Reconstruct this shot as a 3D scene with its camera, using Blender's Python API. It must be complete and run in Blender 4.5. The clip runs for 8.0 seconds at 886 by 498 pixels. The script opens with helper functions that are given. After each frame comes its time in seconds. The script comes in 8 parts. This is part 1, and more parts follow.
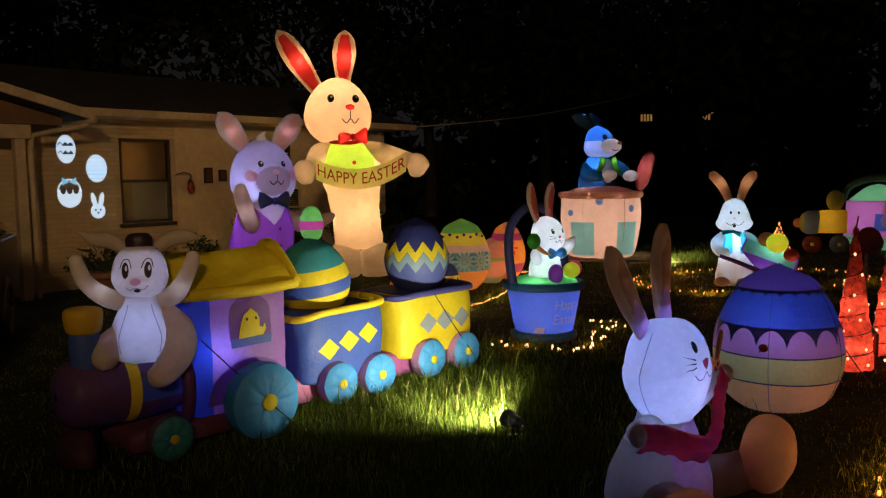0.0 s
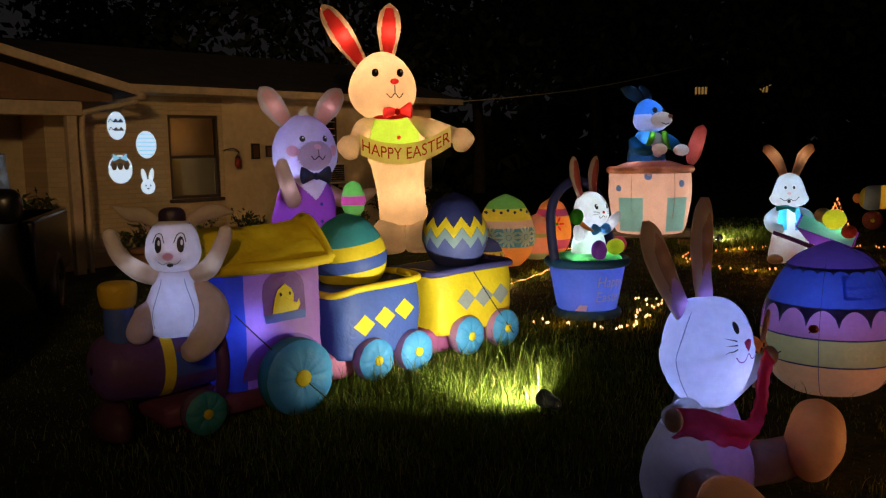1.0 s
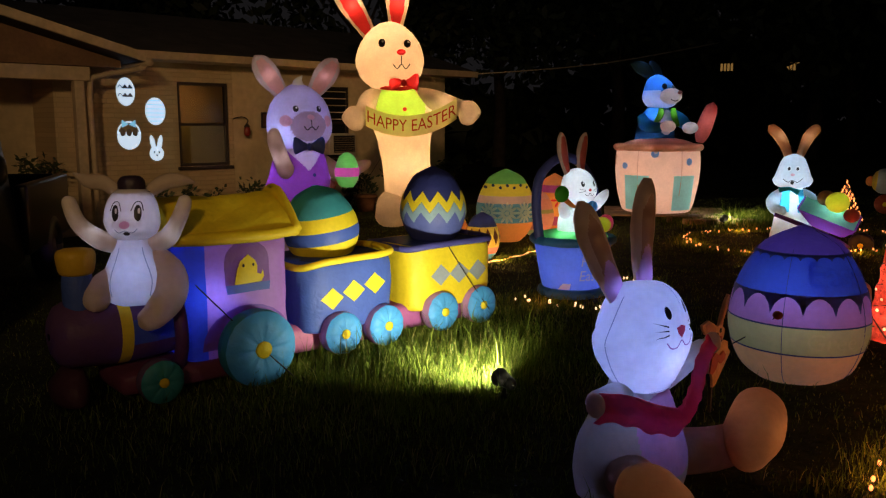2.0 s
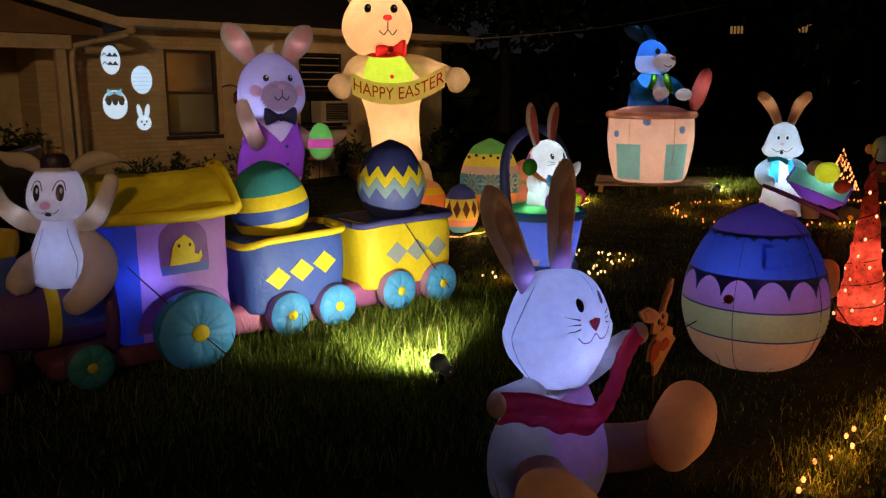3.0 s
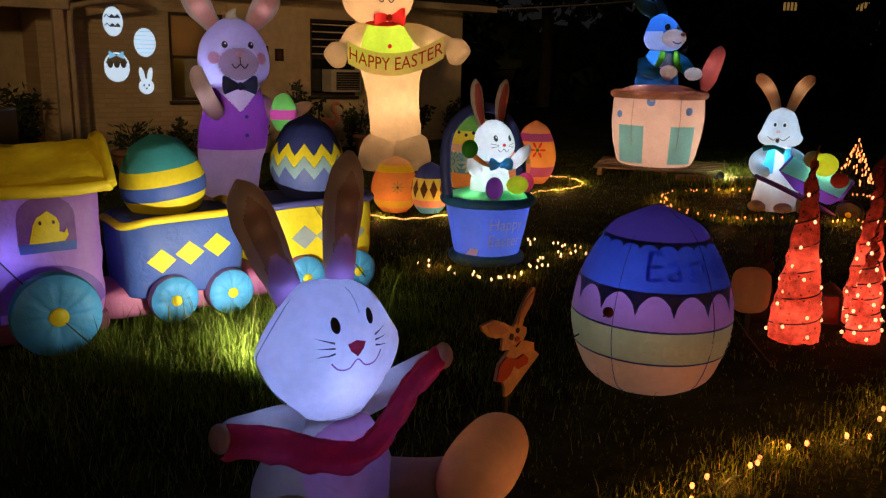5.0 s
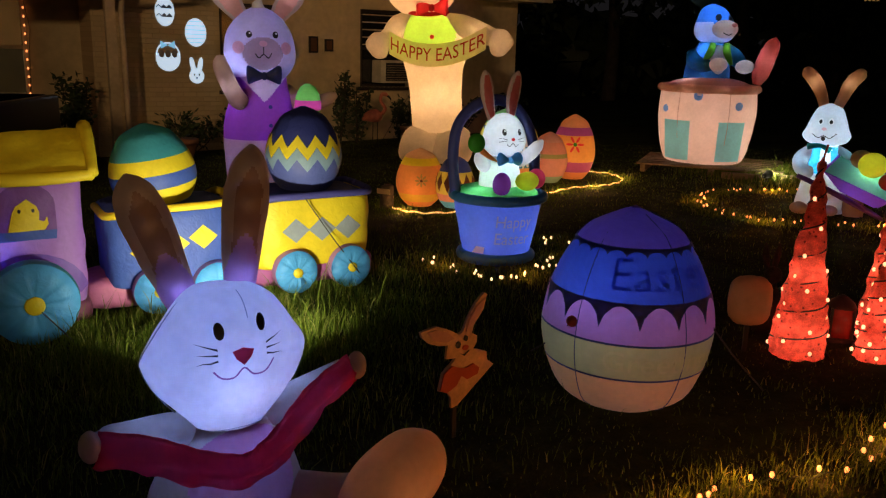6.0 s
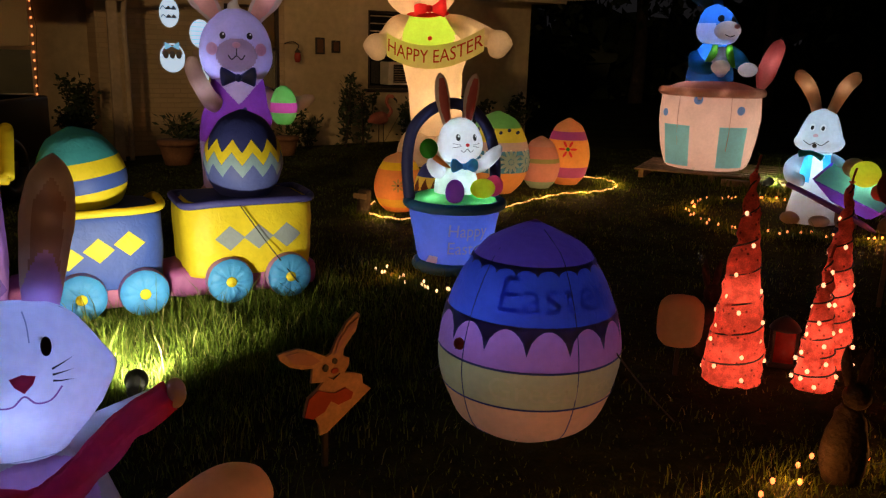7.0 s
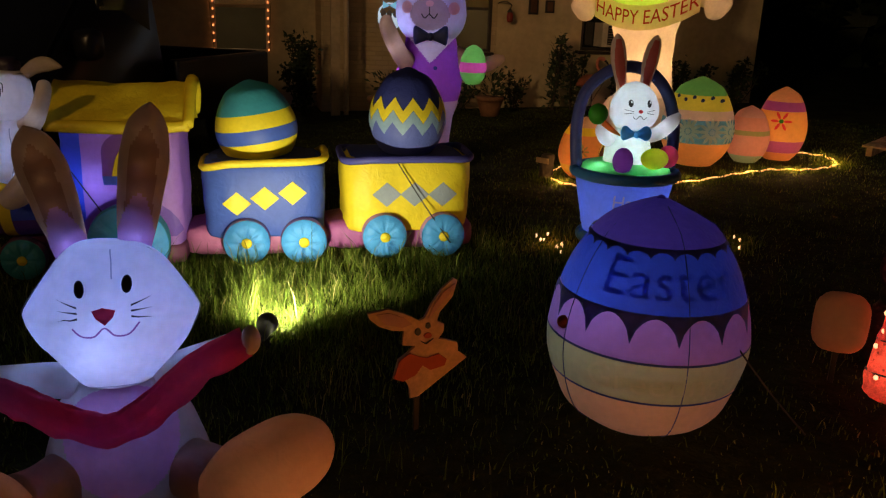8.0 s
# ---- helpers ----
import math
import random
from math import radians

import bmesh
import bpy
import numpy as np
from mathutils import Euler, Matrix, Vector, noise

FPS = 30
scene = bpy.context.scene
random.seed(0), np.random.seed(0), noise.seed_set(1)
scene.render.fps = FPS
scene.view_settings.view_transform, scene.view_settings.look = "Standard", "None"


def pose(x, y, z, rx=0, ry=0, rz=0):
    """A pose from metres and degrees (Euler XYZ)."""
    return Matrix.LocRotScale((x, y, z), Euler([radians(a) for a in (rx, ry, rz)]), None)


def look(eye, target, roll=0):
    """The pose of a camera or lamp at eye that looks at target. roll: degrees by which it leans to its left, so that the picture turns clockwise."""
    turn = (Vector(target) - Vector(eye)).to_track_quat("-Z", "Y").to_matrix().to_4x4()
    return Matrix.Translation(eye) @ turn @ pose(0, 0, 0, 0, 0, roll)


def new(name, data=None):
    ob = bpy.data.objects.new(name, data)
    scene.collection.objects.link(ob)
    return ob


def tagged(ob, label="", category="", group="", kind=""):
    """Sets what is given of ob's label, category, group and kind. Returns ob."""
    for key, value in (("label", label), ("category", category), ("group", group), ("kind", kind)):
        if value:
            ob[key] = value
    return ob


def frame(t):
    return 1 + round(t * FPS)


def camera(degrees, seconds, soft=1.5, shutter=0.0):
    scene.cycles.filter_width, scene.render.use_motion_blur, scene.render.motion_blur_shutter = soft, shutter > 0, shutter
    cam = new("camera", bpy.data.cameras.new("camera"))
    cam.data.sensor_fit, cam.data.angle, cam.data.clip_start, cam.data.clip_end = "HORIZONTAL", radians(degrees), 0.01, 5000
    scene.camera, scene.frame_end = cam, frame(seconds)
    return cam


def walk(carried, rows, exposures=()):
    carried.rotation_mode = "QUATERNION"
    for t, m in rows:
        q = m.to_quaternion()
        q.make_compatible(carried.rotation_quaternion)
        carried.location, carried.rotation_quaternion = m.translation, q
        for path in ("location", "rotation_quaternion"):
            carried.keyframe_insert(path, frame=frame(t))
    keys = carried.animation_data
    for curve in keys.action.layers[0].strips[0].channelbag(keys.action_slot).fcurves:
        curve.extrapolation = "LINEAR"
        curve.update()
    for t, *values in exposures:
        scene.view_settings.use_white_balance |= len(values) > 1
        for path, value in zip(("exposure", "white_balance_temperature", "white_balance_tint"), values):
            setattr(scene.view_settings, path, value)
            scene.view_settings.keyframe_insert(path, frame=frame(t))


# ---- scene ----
cam = camera(57.1, 8.0, soft=1.25)
PATH = [
    (0, (0.762, 0.247, 1.386), (0.496, 2.221, 1.21), -0.9),
    (0.5, (0.831, 0.323, 1.371), (0.517, 2.286, 1.148), -0.9),
    (1, (0.827, 0.362, 1.37), (0.439, 2.31, 1.138), -1.1),
    (2.5, (1.353, 0.608, 1.386), (0.889, 2.523, 1.044), 0.2),
    (3, (1.474, 0.766, 1.417), (0.992, 2.67, 1.036), -0.2),
    (3.5, (1.656, 0.902, 1.426), (1.135, 2.787, 1.009), -0.4),
    (4, (1.877, 1.032, 1.437), (1.337, 2.905, 0.993), 0.2),
    (4.5, (2.039, 1.204, 1.435), (1.496, 3.075, 0.985), 0.8),
    (4.7, (2.104, 1.291, 1.444), (1.545, 3.157, 0.992), 1.1),
    (5.8, (2.481, 1.653, 1.455), (1.732, 3.449, 0.992), 1.7),
    (6, (2.563, 1.733, 1.455), (1.798, 3.519, 0.98), 1.7),
    (6.5, (2.754, 1.982, 1.456), (1.974, 3.763, 0.987), 1.8),
    (7, (2.989, 2.163, 1.473), (2.14, 3.91, 0.999), 1.8),
    (7.5, (3.191, 2.282, 1.471), (2.166, 3.923, 0.963), 2.0),
    (8, (3.245, 2.472, 1.47), (1.971, 3.902, 0.892), 2.1),
]
walk(cam, [(t, look(eye, target, roll)) for t, eye, target, roll in PATH], [(0, 0.06), (4.5, 0.05), (6.5, -0.08), (8, -0.18)])


# ---- world, street lamp, house wall fill, exposure ----
from mathutils.bvhtree import BVHTree

world = bpy.data.worlds.new("night_sky")
world.use_nodes = True
scene.world = world
world.node_tree.nodes["Background"].inputs[0].default_value = (0.5, 0.45, 0.48, 1)
world.node_tree.nodes["Background"].inputs[1].default_value = 0.015


def lamp(name, place, watts, colour=(1, 1, 1), size=0.03, spot=None, target=None, blend=0.5):
    data = bpy.data.lights.new(name, "SPOT" if spot else "POINT")
    data.energy, data.color, data.shadow_soft_size = watts, colour, size
    if spot:
        data.spot_size, data.spot_blend = radians(spot), blend
    ob = new(name, data)
    ob.matrix_world = look(place, target) if target else Matrix.Translation(place)
    return ob


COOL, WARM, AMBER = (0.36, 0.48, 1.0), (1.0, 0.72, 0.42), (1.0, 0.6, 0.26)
lamp("street_lamp_light", (10.0, -7.0, 6.0), 82, AMBER, 0.25)
# added fill spot that brightens the house front; no known lamp stands here
lamp("house_wall_fill", (2.5, -8.0, 5.5), 2350, AMBER, 0.5, 31, (-4.9, 14.6, 1.3), 0.9)


# ---- materials ----
def nodes_of(name):
    mat = bpy.data.materials.new(name)
    mat.use_nodes = True
    nt = mat.node_tree
    return mat, nt, nt.nodes["Principled BSDF"], nt.nodes["Material Output"]


def varied(nt, colour, scale, amount, coords="Object"):
    """Colour with two scales of variation."""
    tc = nt.nodes.new("ShaderNodeTexCoord")
    mix = None
    last = None
    for k, (sc, am) in enumerate(((scale, amount), (scale * 7, amount * 0.6))):
        nz = nt.nodes.new("ShaderNodeTexNoise")
        nz.inputs["Scale"].default_value = sc
        nz.inputs["Detail"].default_value = 4
        nt.links.new(tc.outputs[coords], nz.inputs["Vector"])
        mix = nt.nodes.new("ShaderNodeMix")
        mix.data_type = "RGBA"
        mix.blend_type = "MULTIPLY"
        mix.inputs[0].default_value = 1.0
        ramp = nt.nodes.new("ShaderNodeMapRange")
        ramp.inputs["From Min"].default_value, ramp.inputs["From Max"].default_value = 0.3, 0.7
        ramp.inputs["To Min"].default_value, ramp.inputs["To Max"].default_value = 1 - am, 1 + am * 0.5
        nt.links.new(nz.outputs["Fac"], ramp.inputs["Value"])
        if last is None:
            mix.inputs[6].default_value = (*colour, 1)
        else:
            nt.links.new(last, mix.inputs[6])
        nt.links.new(ramp.outputs[0], mix.inputs[7])
        last = mix.outputs[2]
    return last, tc


def bumped(nt, tc, scale, strength, distance, detail=4, coords="Object"):
    nz = nt.nodes.new("ShaderNodeTexNoise")
    nz.inputs["Scale"].default_value = scale
    nz.inputs["Detail"].default_value = detail
    nt.links.new(tc.outputs[coords], nz.inputs["Vector"])
    bump = nt.nodes.new("ShaderNodeBump")
    bump.inputs["Strength"].default_value = strength
    bump.inputs["Distance"].default_value = distance
    nt.links.new(nz.outputs["Fac"], bump.inputs["Height"])
    return bump.outputs[0]


def solid(name, colour, rough=0.6, metal=0.0, scale=6, amount=0.2, bump=0.2, bump_scale=40, distance=0.003):
    mat, nt, bsdf, out = nodes_of(name)
    col, tc = varied(nt, colour, scale, amount)
    nt.links.new(col, bsdf.inputs["Base Color"])
    bsdf.inputs["Roughness"].default_value, bsdf.inputs["Metallic"].default_value = rough, metal
    nt.links.new(bumped(nt, tc, bump_scale, bump, distance), bsdf.inputs["Normal"])
    return mat


FABRICS = {}


def fabric(colour, through_light=0.5, rough=0.5, wrinkle=0.42):
    """Thin nylon: part of the light goes through it."""
    key = (colour, through_light)
    if key in FABRICS:
        return FABRICS[key]
    mat, nt, bsdf, out = nodes_of("nylon")
    col, tc = varied(nt, colour, 5, 0.1)
    nt.links.new(col, bsdf.inputs["Base Color"])
    bsdf.inputs["Roughness"].default_value = rough
    bsdf.inputs["Specular IOR Level"].default_value = 0.35
    normal = bumped(nt, tc, 9, wrinkle, 0.02, 3)
    fold = nt.nodes.new("ShaderNodeTexNoise")
    fold.inputs["Scale"].default_value, fold.inputs["Detail"].default_value = 17, 2
    fold.inputs["Distortion"].default_value = 1.6
    nt.links.new(tc.outputs["Object"], fold.inputs["Vector"])
    crease = nt.nodes.new("ShaderNodeBump")
    crease.inputs["Strength"].default_value, crease.inputs["Distance"].default_value = 0.4, 0.012
    nt.links.new(fold.outputs["Fac"], crease.inputs["Height"])
    nt.links.new(normal, crease.inputs["Normal"])
    weave = nt.nodes.new("ShaderNodeBump")
    fine = nt.nodes.new("ShaderNodeTexNoise")
    fine.inputs["Scale"].default_value = 260
    nt.links.new(tc.outputs["Object"], fine.inputs["Vector"])
    weave.inputs["Strength"].default_value, weave.inputs["Distance"].default_value = 0.15, 0.001
    nt.links.new(fine.outputs["Fac"], weave.inputs["Height"])
    nt.links.new(crease.outputs[0], weave.inputs["Normal"])
    nt.links.new(weave.outputs[0], bsdf.inputs["Normal"])
    tr = nt.nodes.new("ShaderNodeBsdfTranslucent")
    nt.links.new(col, tr.inputs["Color"])
    mix = nt.nodes.new("ShaderNodeMixShader")
    mix.inputs[0].default_value = through_light
    nt.links.new(bsdf.outputs[0], mix.inputs[1])
    nt.links.new(tr.outputs[0], mix.inputs[2])
    nt.links.new(mix.outputs[0], out.inputs["Surface"])
    FABRICS[key] = mat
    return mat


def glow(name, colour, strength):
    mat, nt, bsdf, out = nodes_of(name)
    bsdf.inputs["Base Color"].default_value = (*colour, 1)
    bsdf.inputs["Emission Color"].default_value = (*colour, 1)
    bsdf.inputs["Emission Strength"].default_value = strength
    return mat


WHITE = fabric((0.8, 0.8, 0.82))
CREAM = fabric((0.82, 0.74, 0.62))
PINK = fabric((0.75, 0.42, 0.45))
LILAC = fabric((0.62, 0.36, 0.72))
PURPLE = fabric((0.3, 0.07, 0.5))
DEEP_PURPLE = fabric((0.13, 0.05, 0.25), 0.35)
NAVY = fabric((0.03, 0.05, 0.22), 0.3)
BLUE = fabric((0.05, 0.1, 0.72))
MID_BLUE = fabric((0.06, 0.12, 0.5), 0.35)
SKY = fabric((0.15, 0.5, 0.85))
TEAL = fabric((0.05, 0.32, 0.42), 0.35)
TURQUOISE = fabric((0.08, 0.38, 0.85), 0.35)
YELLOW = fabric((0.85, 0.68, 0.03), 0.35)
GREEN = fabric((0.2, 0.6, 0.16))
LIME = fabric((0.42, 0.85, 0.12))
LEAF = fabric((0.05, 0.3, 0.03))
SAGE = fabric((0.36, 0.52, 0.34))
ORANGE = fabric((0.85, 0.34, 0.1))
RED = fabric((0.8, 0.05, 0.06))
CRIMSON = fabric((0.55, 0.04, 0.1), 0.4)
MAGENTA = fabric((0.7, 0.08, 0.5))
GREY_BLUE = fabric((0.3, 0.35, 0.42), 0.3)
BROWN = fabric((0.16, 0.08, 0.04), 0.35)
DARK_RED = fabric((0.32, 0.06, 0.03), 0.35)
BLACK = fabric((0.012, 0.012, 0.015), 0.05)
INK = solid("ink", (0.012, 0.012, 0.014), 0.35, bump=0)
CORD = solid("cord", (0.02, 0.02, 0.022), 0.6)
CABLE = solid("green_cable", (0.015, 0.035, 0.015), 0.5)
PLASTIC_BLACK = solid("black_plastic", (0.015, 0.015, 0.016), 0.4)
STUCCO = solid("painted_stucco", (0.62, 0.52, 0.34), 0.85, scale=1.2, amount=0.22, bump=0.6, bump_scale=90, distance=0.006)
TRIM_PAINT = solid("trim_paint", (0.55, 0.45, 0.32), 0.6, scale=2, amount=0.25)
SHINGLE = solid("roof_shingle", (0.05, 0.045, 0.042), 0.9, scale=3, amount=0.5, bump=0.8, bump_scale=25, distance=0.02)
DARK_FRAME = solid("dark_frame", (0.03, 0.022, 0.018), 0.5)
WOOD = solid("weathered_wood", (0.3, 0.21, 0.13), 0.8, scale=5, amount=0.45, bump=0.6, bump_scale=30)
PLYWOOD = solid("painted_plywood", (0.7, 0.4, 0.22), 0.6, scale=9, amount=0.3, bump=0.3)
BARK = solid("bark", (0.08, 0.06, 0.045), 0.9, scale=4, amount=0.5, bump=1, bump_scale=14, distance=0.03)
LEAVES = solid("tree_leaves", (0.035, 0.055, 0.02), 0.6, scale=2, amount=0.6)
SHRUB = solid("shrub_leaves", (0.05, 0.08, 0.03), 0.55, scale=5, amount=0.5)
TERRACOTTA = solid("terracotta", (0.32, 0.16, 0.09), 0.8, scale=6, amount=0.3)
BULB = glow("warm_bulb", (1.0, 0.3, 0.085), 2.1)
BULB_WHITE = glow("white_bulb", (1.0, 0.6, 0.26), 2.2)
ROPE_GLOW = glow("rope_light_glow", (1.0, 0.46, 0.13), 2.0)
RED_BULB = glow("red_bulb", (1.0, 0.5, 0.26), 1.8)


def ground_material():
    mat, nt, bsdf, out = nodes_of("lawn_soil")
    col, tc = varied(nt, (0.035, 0.04, 0.016), 1.3, 0.6)
    nt.links.new(col, bsdf.inputs["Base Color"])
    bsdf.inputs["Roughness"].default_value = 0.95
    bsdf.inputs["Specular IOR Level"].default_value = 0.1
    nt.links.new(bumped(nt, tc, 28, 0.9, 0.03, 6), bsdf.inputs["Normal"])
    return mat


def grass_material():
    mat, nt, bsdf, out = nodes_of("grass_blades")
    geo = nt.nodes.new("ShaderNodeNewGeometry")
    ramp = nt.nodes.new("ShaderNodeValToRGB")
    ramp.color_ramp.elements[0].color = (0.06, 0.095, 0.012, 1)
    ramp.color_ramp.elements[1].color = (0.34, 0.3, 0.11, 1)
    mid = ramp.color_ramp.elements.new(0.84)
    mid.color = (0.15, 0.2, 0.03, 1)
    nt.links.new(geo.outputs["Random Per Island"], ramp.inputs[0])
    nt.links.new(ramp.outputs[0], bsdf.inputs["Base Color"])
    bsdf.inputs["Roughness"].default_value = 0.8
    bsdf.inputs["Specular IOR Level"].default_value = 0.06
    tr = nt.nodes.new("ShaderNodeBsdfTranslucent")
    nt.links.new(ramp.outputs[0], tr.inputs[0])
    mix = nt.nodes.new("ShaderNodeMixShader")
    mix.inputs[0].default_value = 0.35
    nt.links.new(bsdf.outputs[0], mix.inputs[1])
    nt.links.new(tr.outputs[0], mix.inputs[2])
    nt.links.new(mix.outputs[0], out.inputs["Surface"])
    return mat


def brick_material():
    mat, nt, bsdf, out = nodes_of("painted_brick")
    tc = nt.nodes.new("ShaderNodeTexCoord")
    br = nt.nodes.new("ShaderNodeTexBrick")
    br.inputs["Scale"].default_value = 1.0
    br.inputs["Brick Width"].default_value, br.inputs["Row Height"].default_value = 0.215, 0.075
    br.inputs["Mortar Size"].default_value = 0.006
    br.inputs["Color1"].default_value = (0.56, 0.45, 0.29, 1)
    br.inputs["Color2"].default_value = (0.48, 0.38, 0.24, 1)
    br.inputs["Mortar"].default_value = (0.46, 0.37, 0.24, 1)
    mp = nt.nodes.new("ShaderNodeMapping")
    mp.inputs["Rotation"].default_value = (radians(90), 0, 0)
    nt.links.new(tc.outputs["Object"], mp.inputs["Vector"])
    nt.links.new(mp.outputs[0], br.inputs["Vector"])
    nt.links.new(br.outputs["Color"], bsdf.inputs["Base Color"])
    bsdf.inputs["Roughness"].default_value = 0.85
    bump = nt.nodes.new("ShaderNodeBump")
    bump.invert = True
    bump.inputs["Distance"].default_value = 0.008
    nt.links.new(br.outputs["Fac"], bump.inputs["Height"])
    nt.links.new(bump.outputs[0], bsdf.inputs["Normal"])
    return mat


def glass_material(name, tint=(0.02, 0.02, 0.02), rough=0.04):
    mat, nt, bsdf, out = nodes_of(name)
    bsdf.inputs["Base Color"].default_value = (*tint, 1)
    bsdf.inputs["Roughness"].default_value = rough
    bsdf.inputs["Specular IOR Level"].default_value = 0.8
    return mat


GROUND, GRASS, BRICK = ground_material(), grass_material(), brick_material()
DARK_GLASS = glass_material("window_glass")


def clear_glass():
    mat, nt, bsdf, out = nodes_of("clear_window_glass")
    bsdf.inputs["Base Color"].default_value = (0.02, 0.02, 0.02, 1)
    bsdf.inputs["Roughness"].default_value = 0.05
    tr = nt.nodes.new("ShaderNodeBsdfTransparent")
    tr.inputs["Color"].default_value = (0.8, 0.82, 0.8, 1)
    mix = nt.nodes.new("ShaderNodeMixShader")
    mix.inputs[0].default_value = 0.7
    nt.links.new(bsdf.outputs[0], mix.inputs[1])
    nt.links.new(tr.outputs[0], mix.inputs[2])
    nt.links.new(mix.outputs[0], out.inputs["Surface"])
    return mat


CLEAR_GLASS = clear_glass()


# ---- shape helpers ----
def ground_z(x, y):
    return 0.044 * max(-9.0, min(9.0, x))


def thing(name, x, y, yaw=0.0, lift=0.0, **tags):
    ob = new(name)
    ob.empty_display_size = 0.1
    ob.matrix_world = pose(x, y, ground_z(x, y) + lift, 0, 0, yaw)
    tagged(ob, **tags)
    return ob


def part(name, bm, material, parent=None, label="", smooth=True):
    me = bpy.data.meshes.new(name)
    bm.normal_update()
    bm.to_mesh(me)
    bm.free()
    me.materials.append(material)
    if smooth:
        for p in me.polygons:
            p.use_smooth = True
    ob = new(name, me)
    if parent:
        ob.parent = parent
    if label:
        ob["label"] = label
    return ob


def inner_lamp(parent, place, watts, colour=COOL, size=0.02):
    ob = lamp("inner_led", (0, 0, 0), watts, colour, size)
    ob.matrix_world = parent.matrix_basis @ Matrix.Translation(place)
    return ob


def spline(rows, n):
    """Smooth rows of numbers through given rows, n steps a stretch."""
    a = [np.array(r, float) for r in rows]
    out = []
    for i in range(len(a) - 1):
        p0, p1, p2, p3 = a[max(i - 1, 0)], a[i], a[i + 1], a[min(i + 2, len(a) - 1)]
        for k in range(n):
            t = k / n
            out.append(0.5 * (2 * p1 + (p2 - p0) * t + (2 * p0 - 5 * p1 + 4 * p2 - p3) * t * t + (3 * p1 - p0 - 3 * p2 + p3) * t ** 3))
    out.append(a[-1])
    return out


def puff(bm, amount, scale, seed=0.0):
    """Small uneven bulges, as of air-filled cloth."""
    bm.normal_update()
    for v in bm.verts:
        v.co += v.normal * amount * noise.noise(v.co * scale + Vector((seed, seed * 2, 3)))


def stack(rings, seg=40, n=4, square=2.0, wrinkle=0.0, close=True):
    """A closed skin over rings of (z, centre x, centre y, radius x, radius y)."""
    bm = bmesh.new()
    loops = []
    for z, cx, cy, rx, ry in spline(rings, n):
        rx, ry = max(rx, 0.003), max(ry, 0.003)
        row = []
        for k in range(seg):
            a = 2 * math.pi * k / seg
            c, s = math.cos(a), math.sin(a)
            row.append(bm.verts.new((cx + rx * math.copysign(abs(c) ** (2 / square), c), cy + ry * math.copysign(abs(s) ** (2 / square), s), z)))
        loops.append(row)
    for a, b in zip(loops, loops[1:]):
        for k in range(seg):
            bm.faces.new((a[k], a[(k + 1) % seg], b[(k + 1) % seg], b[k]))
    if close:
        bm.faces.new(loops[0][::-1])
        bm.faces.new(loops[-1])
    if wrinkle:
        puff(bm, wrinkle, 9)
    return bm


def tube(points, seg=14, n=5, closed_ends=True):
    """A tube through points of (x, y, z, radius across, radius in depth); round ends come from small radii."""
    rows = spline(points, n)
    bm = bmesh.new()
    loops = []
    for i, r in enumerate(rows):
        p = Vector(r[:3])
        way = Vector(rows[min(i + 1, len(rows) - 1)][:3]) - Vector(rows[max(i - 1, 0)][:3])
        if way.length < 1e-6:
            way = Vector((0, 0, 1))
        way.normalize()
        depth = Vector((0, 1, 0)) - way * way.y
        if depth.length < 0.15:
            depth = Vector((0, 0, 1)) - way * way.z
        depth.normalize()
        side = way.cross(depth)
        ra, rd = max(r[3], 0.0015), max(r[4], 0.0015)
        loops.append([bm.verts.new(p + side * ra * math.cos(2 * math.pi * k / seg) + depth * rd * math.sin(2 * math.pi * k / seg)) for k in range(seg)])
    for a, b in zip(loops, loops[1:]):
        for k in range(seg):
            bm.faces.new((a[k], b[k], b[(k + 1) % seg], a[(k + 1) % seg]))
    if closed_ends:
        bm.faces.new(loops[0])
        bm.faces.new(loops[-1][::-1])
    bmesh.ops.recalc_face_normals(bm, faces=bm.faces)
    return bm


def cord(points, radius=0.004, seg=6, n=4):
    return tube([(*p, radius, radius) for p in points], seg, n)


def ball(x, y, z, rx, ry, rz, seg=28):
    bm = bmesh.new()
    bmesh.ops.create_uvsphere(bm, u_segments=seg, v_segments=seg // 2, radius=1)
    bmesh.ops.transform(bm, verts=bm.verts, matrix=Matrix.Translation((x, y, z)) @ Matrix.Diagonal((rx, ry, rz, 1)))
    return bm


def box(x0, x1, y0, y1, z0, z1, bevel=0.0, seg=2):
    bm = bmesh.new()
    bmesh.ops.create_cube(bm, size=1)
    bmesh.ops.transform(bm, verts=bm.verts, matrix=Matrix.Translation(((x0 + x1) / 2, (y0 + y1) / 2, (z0 + z1) / 2)) @ Matrix.Diagonal((x1 - x0, y1 - y0, z1 - z0, 1)))
    if bevel:
        bmesh.ops.bevel(bm, geom=bm.edges[:], offset=bevel, segments=seg, affect="EDGES", profile=0.6)
    return bm


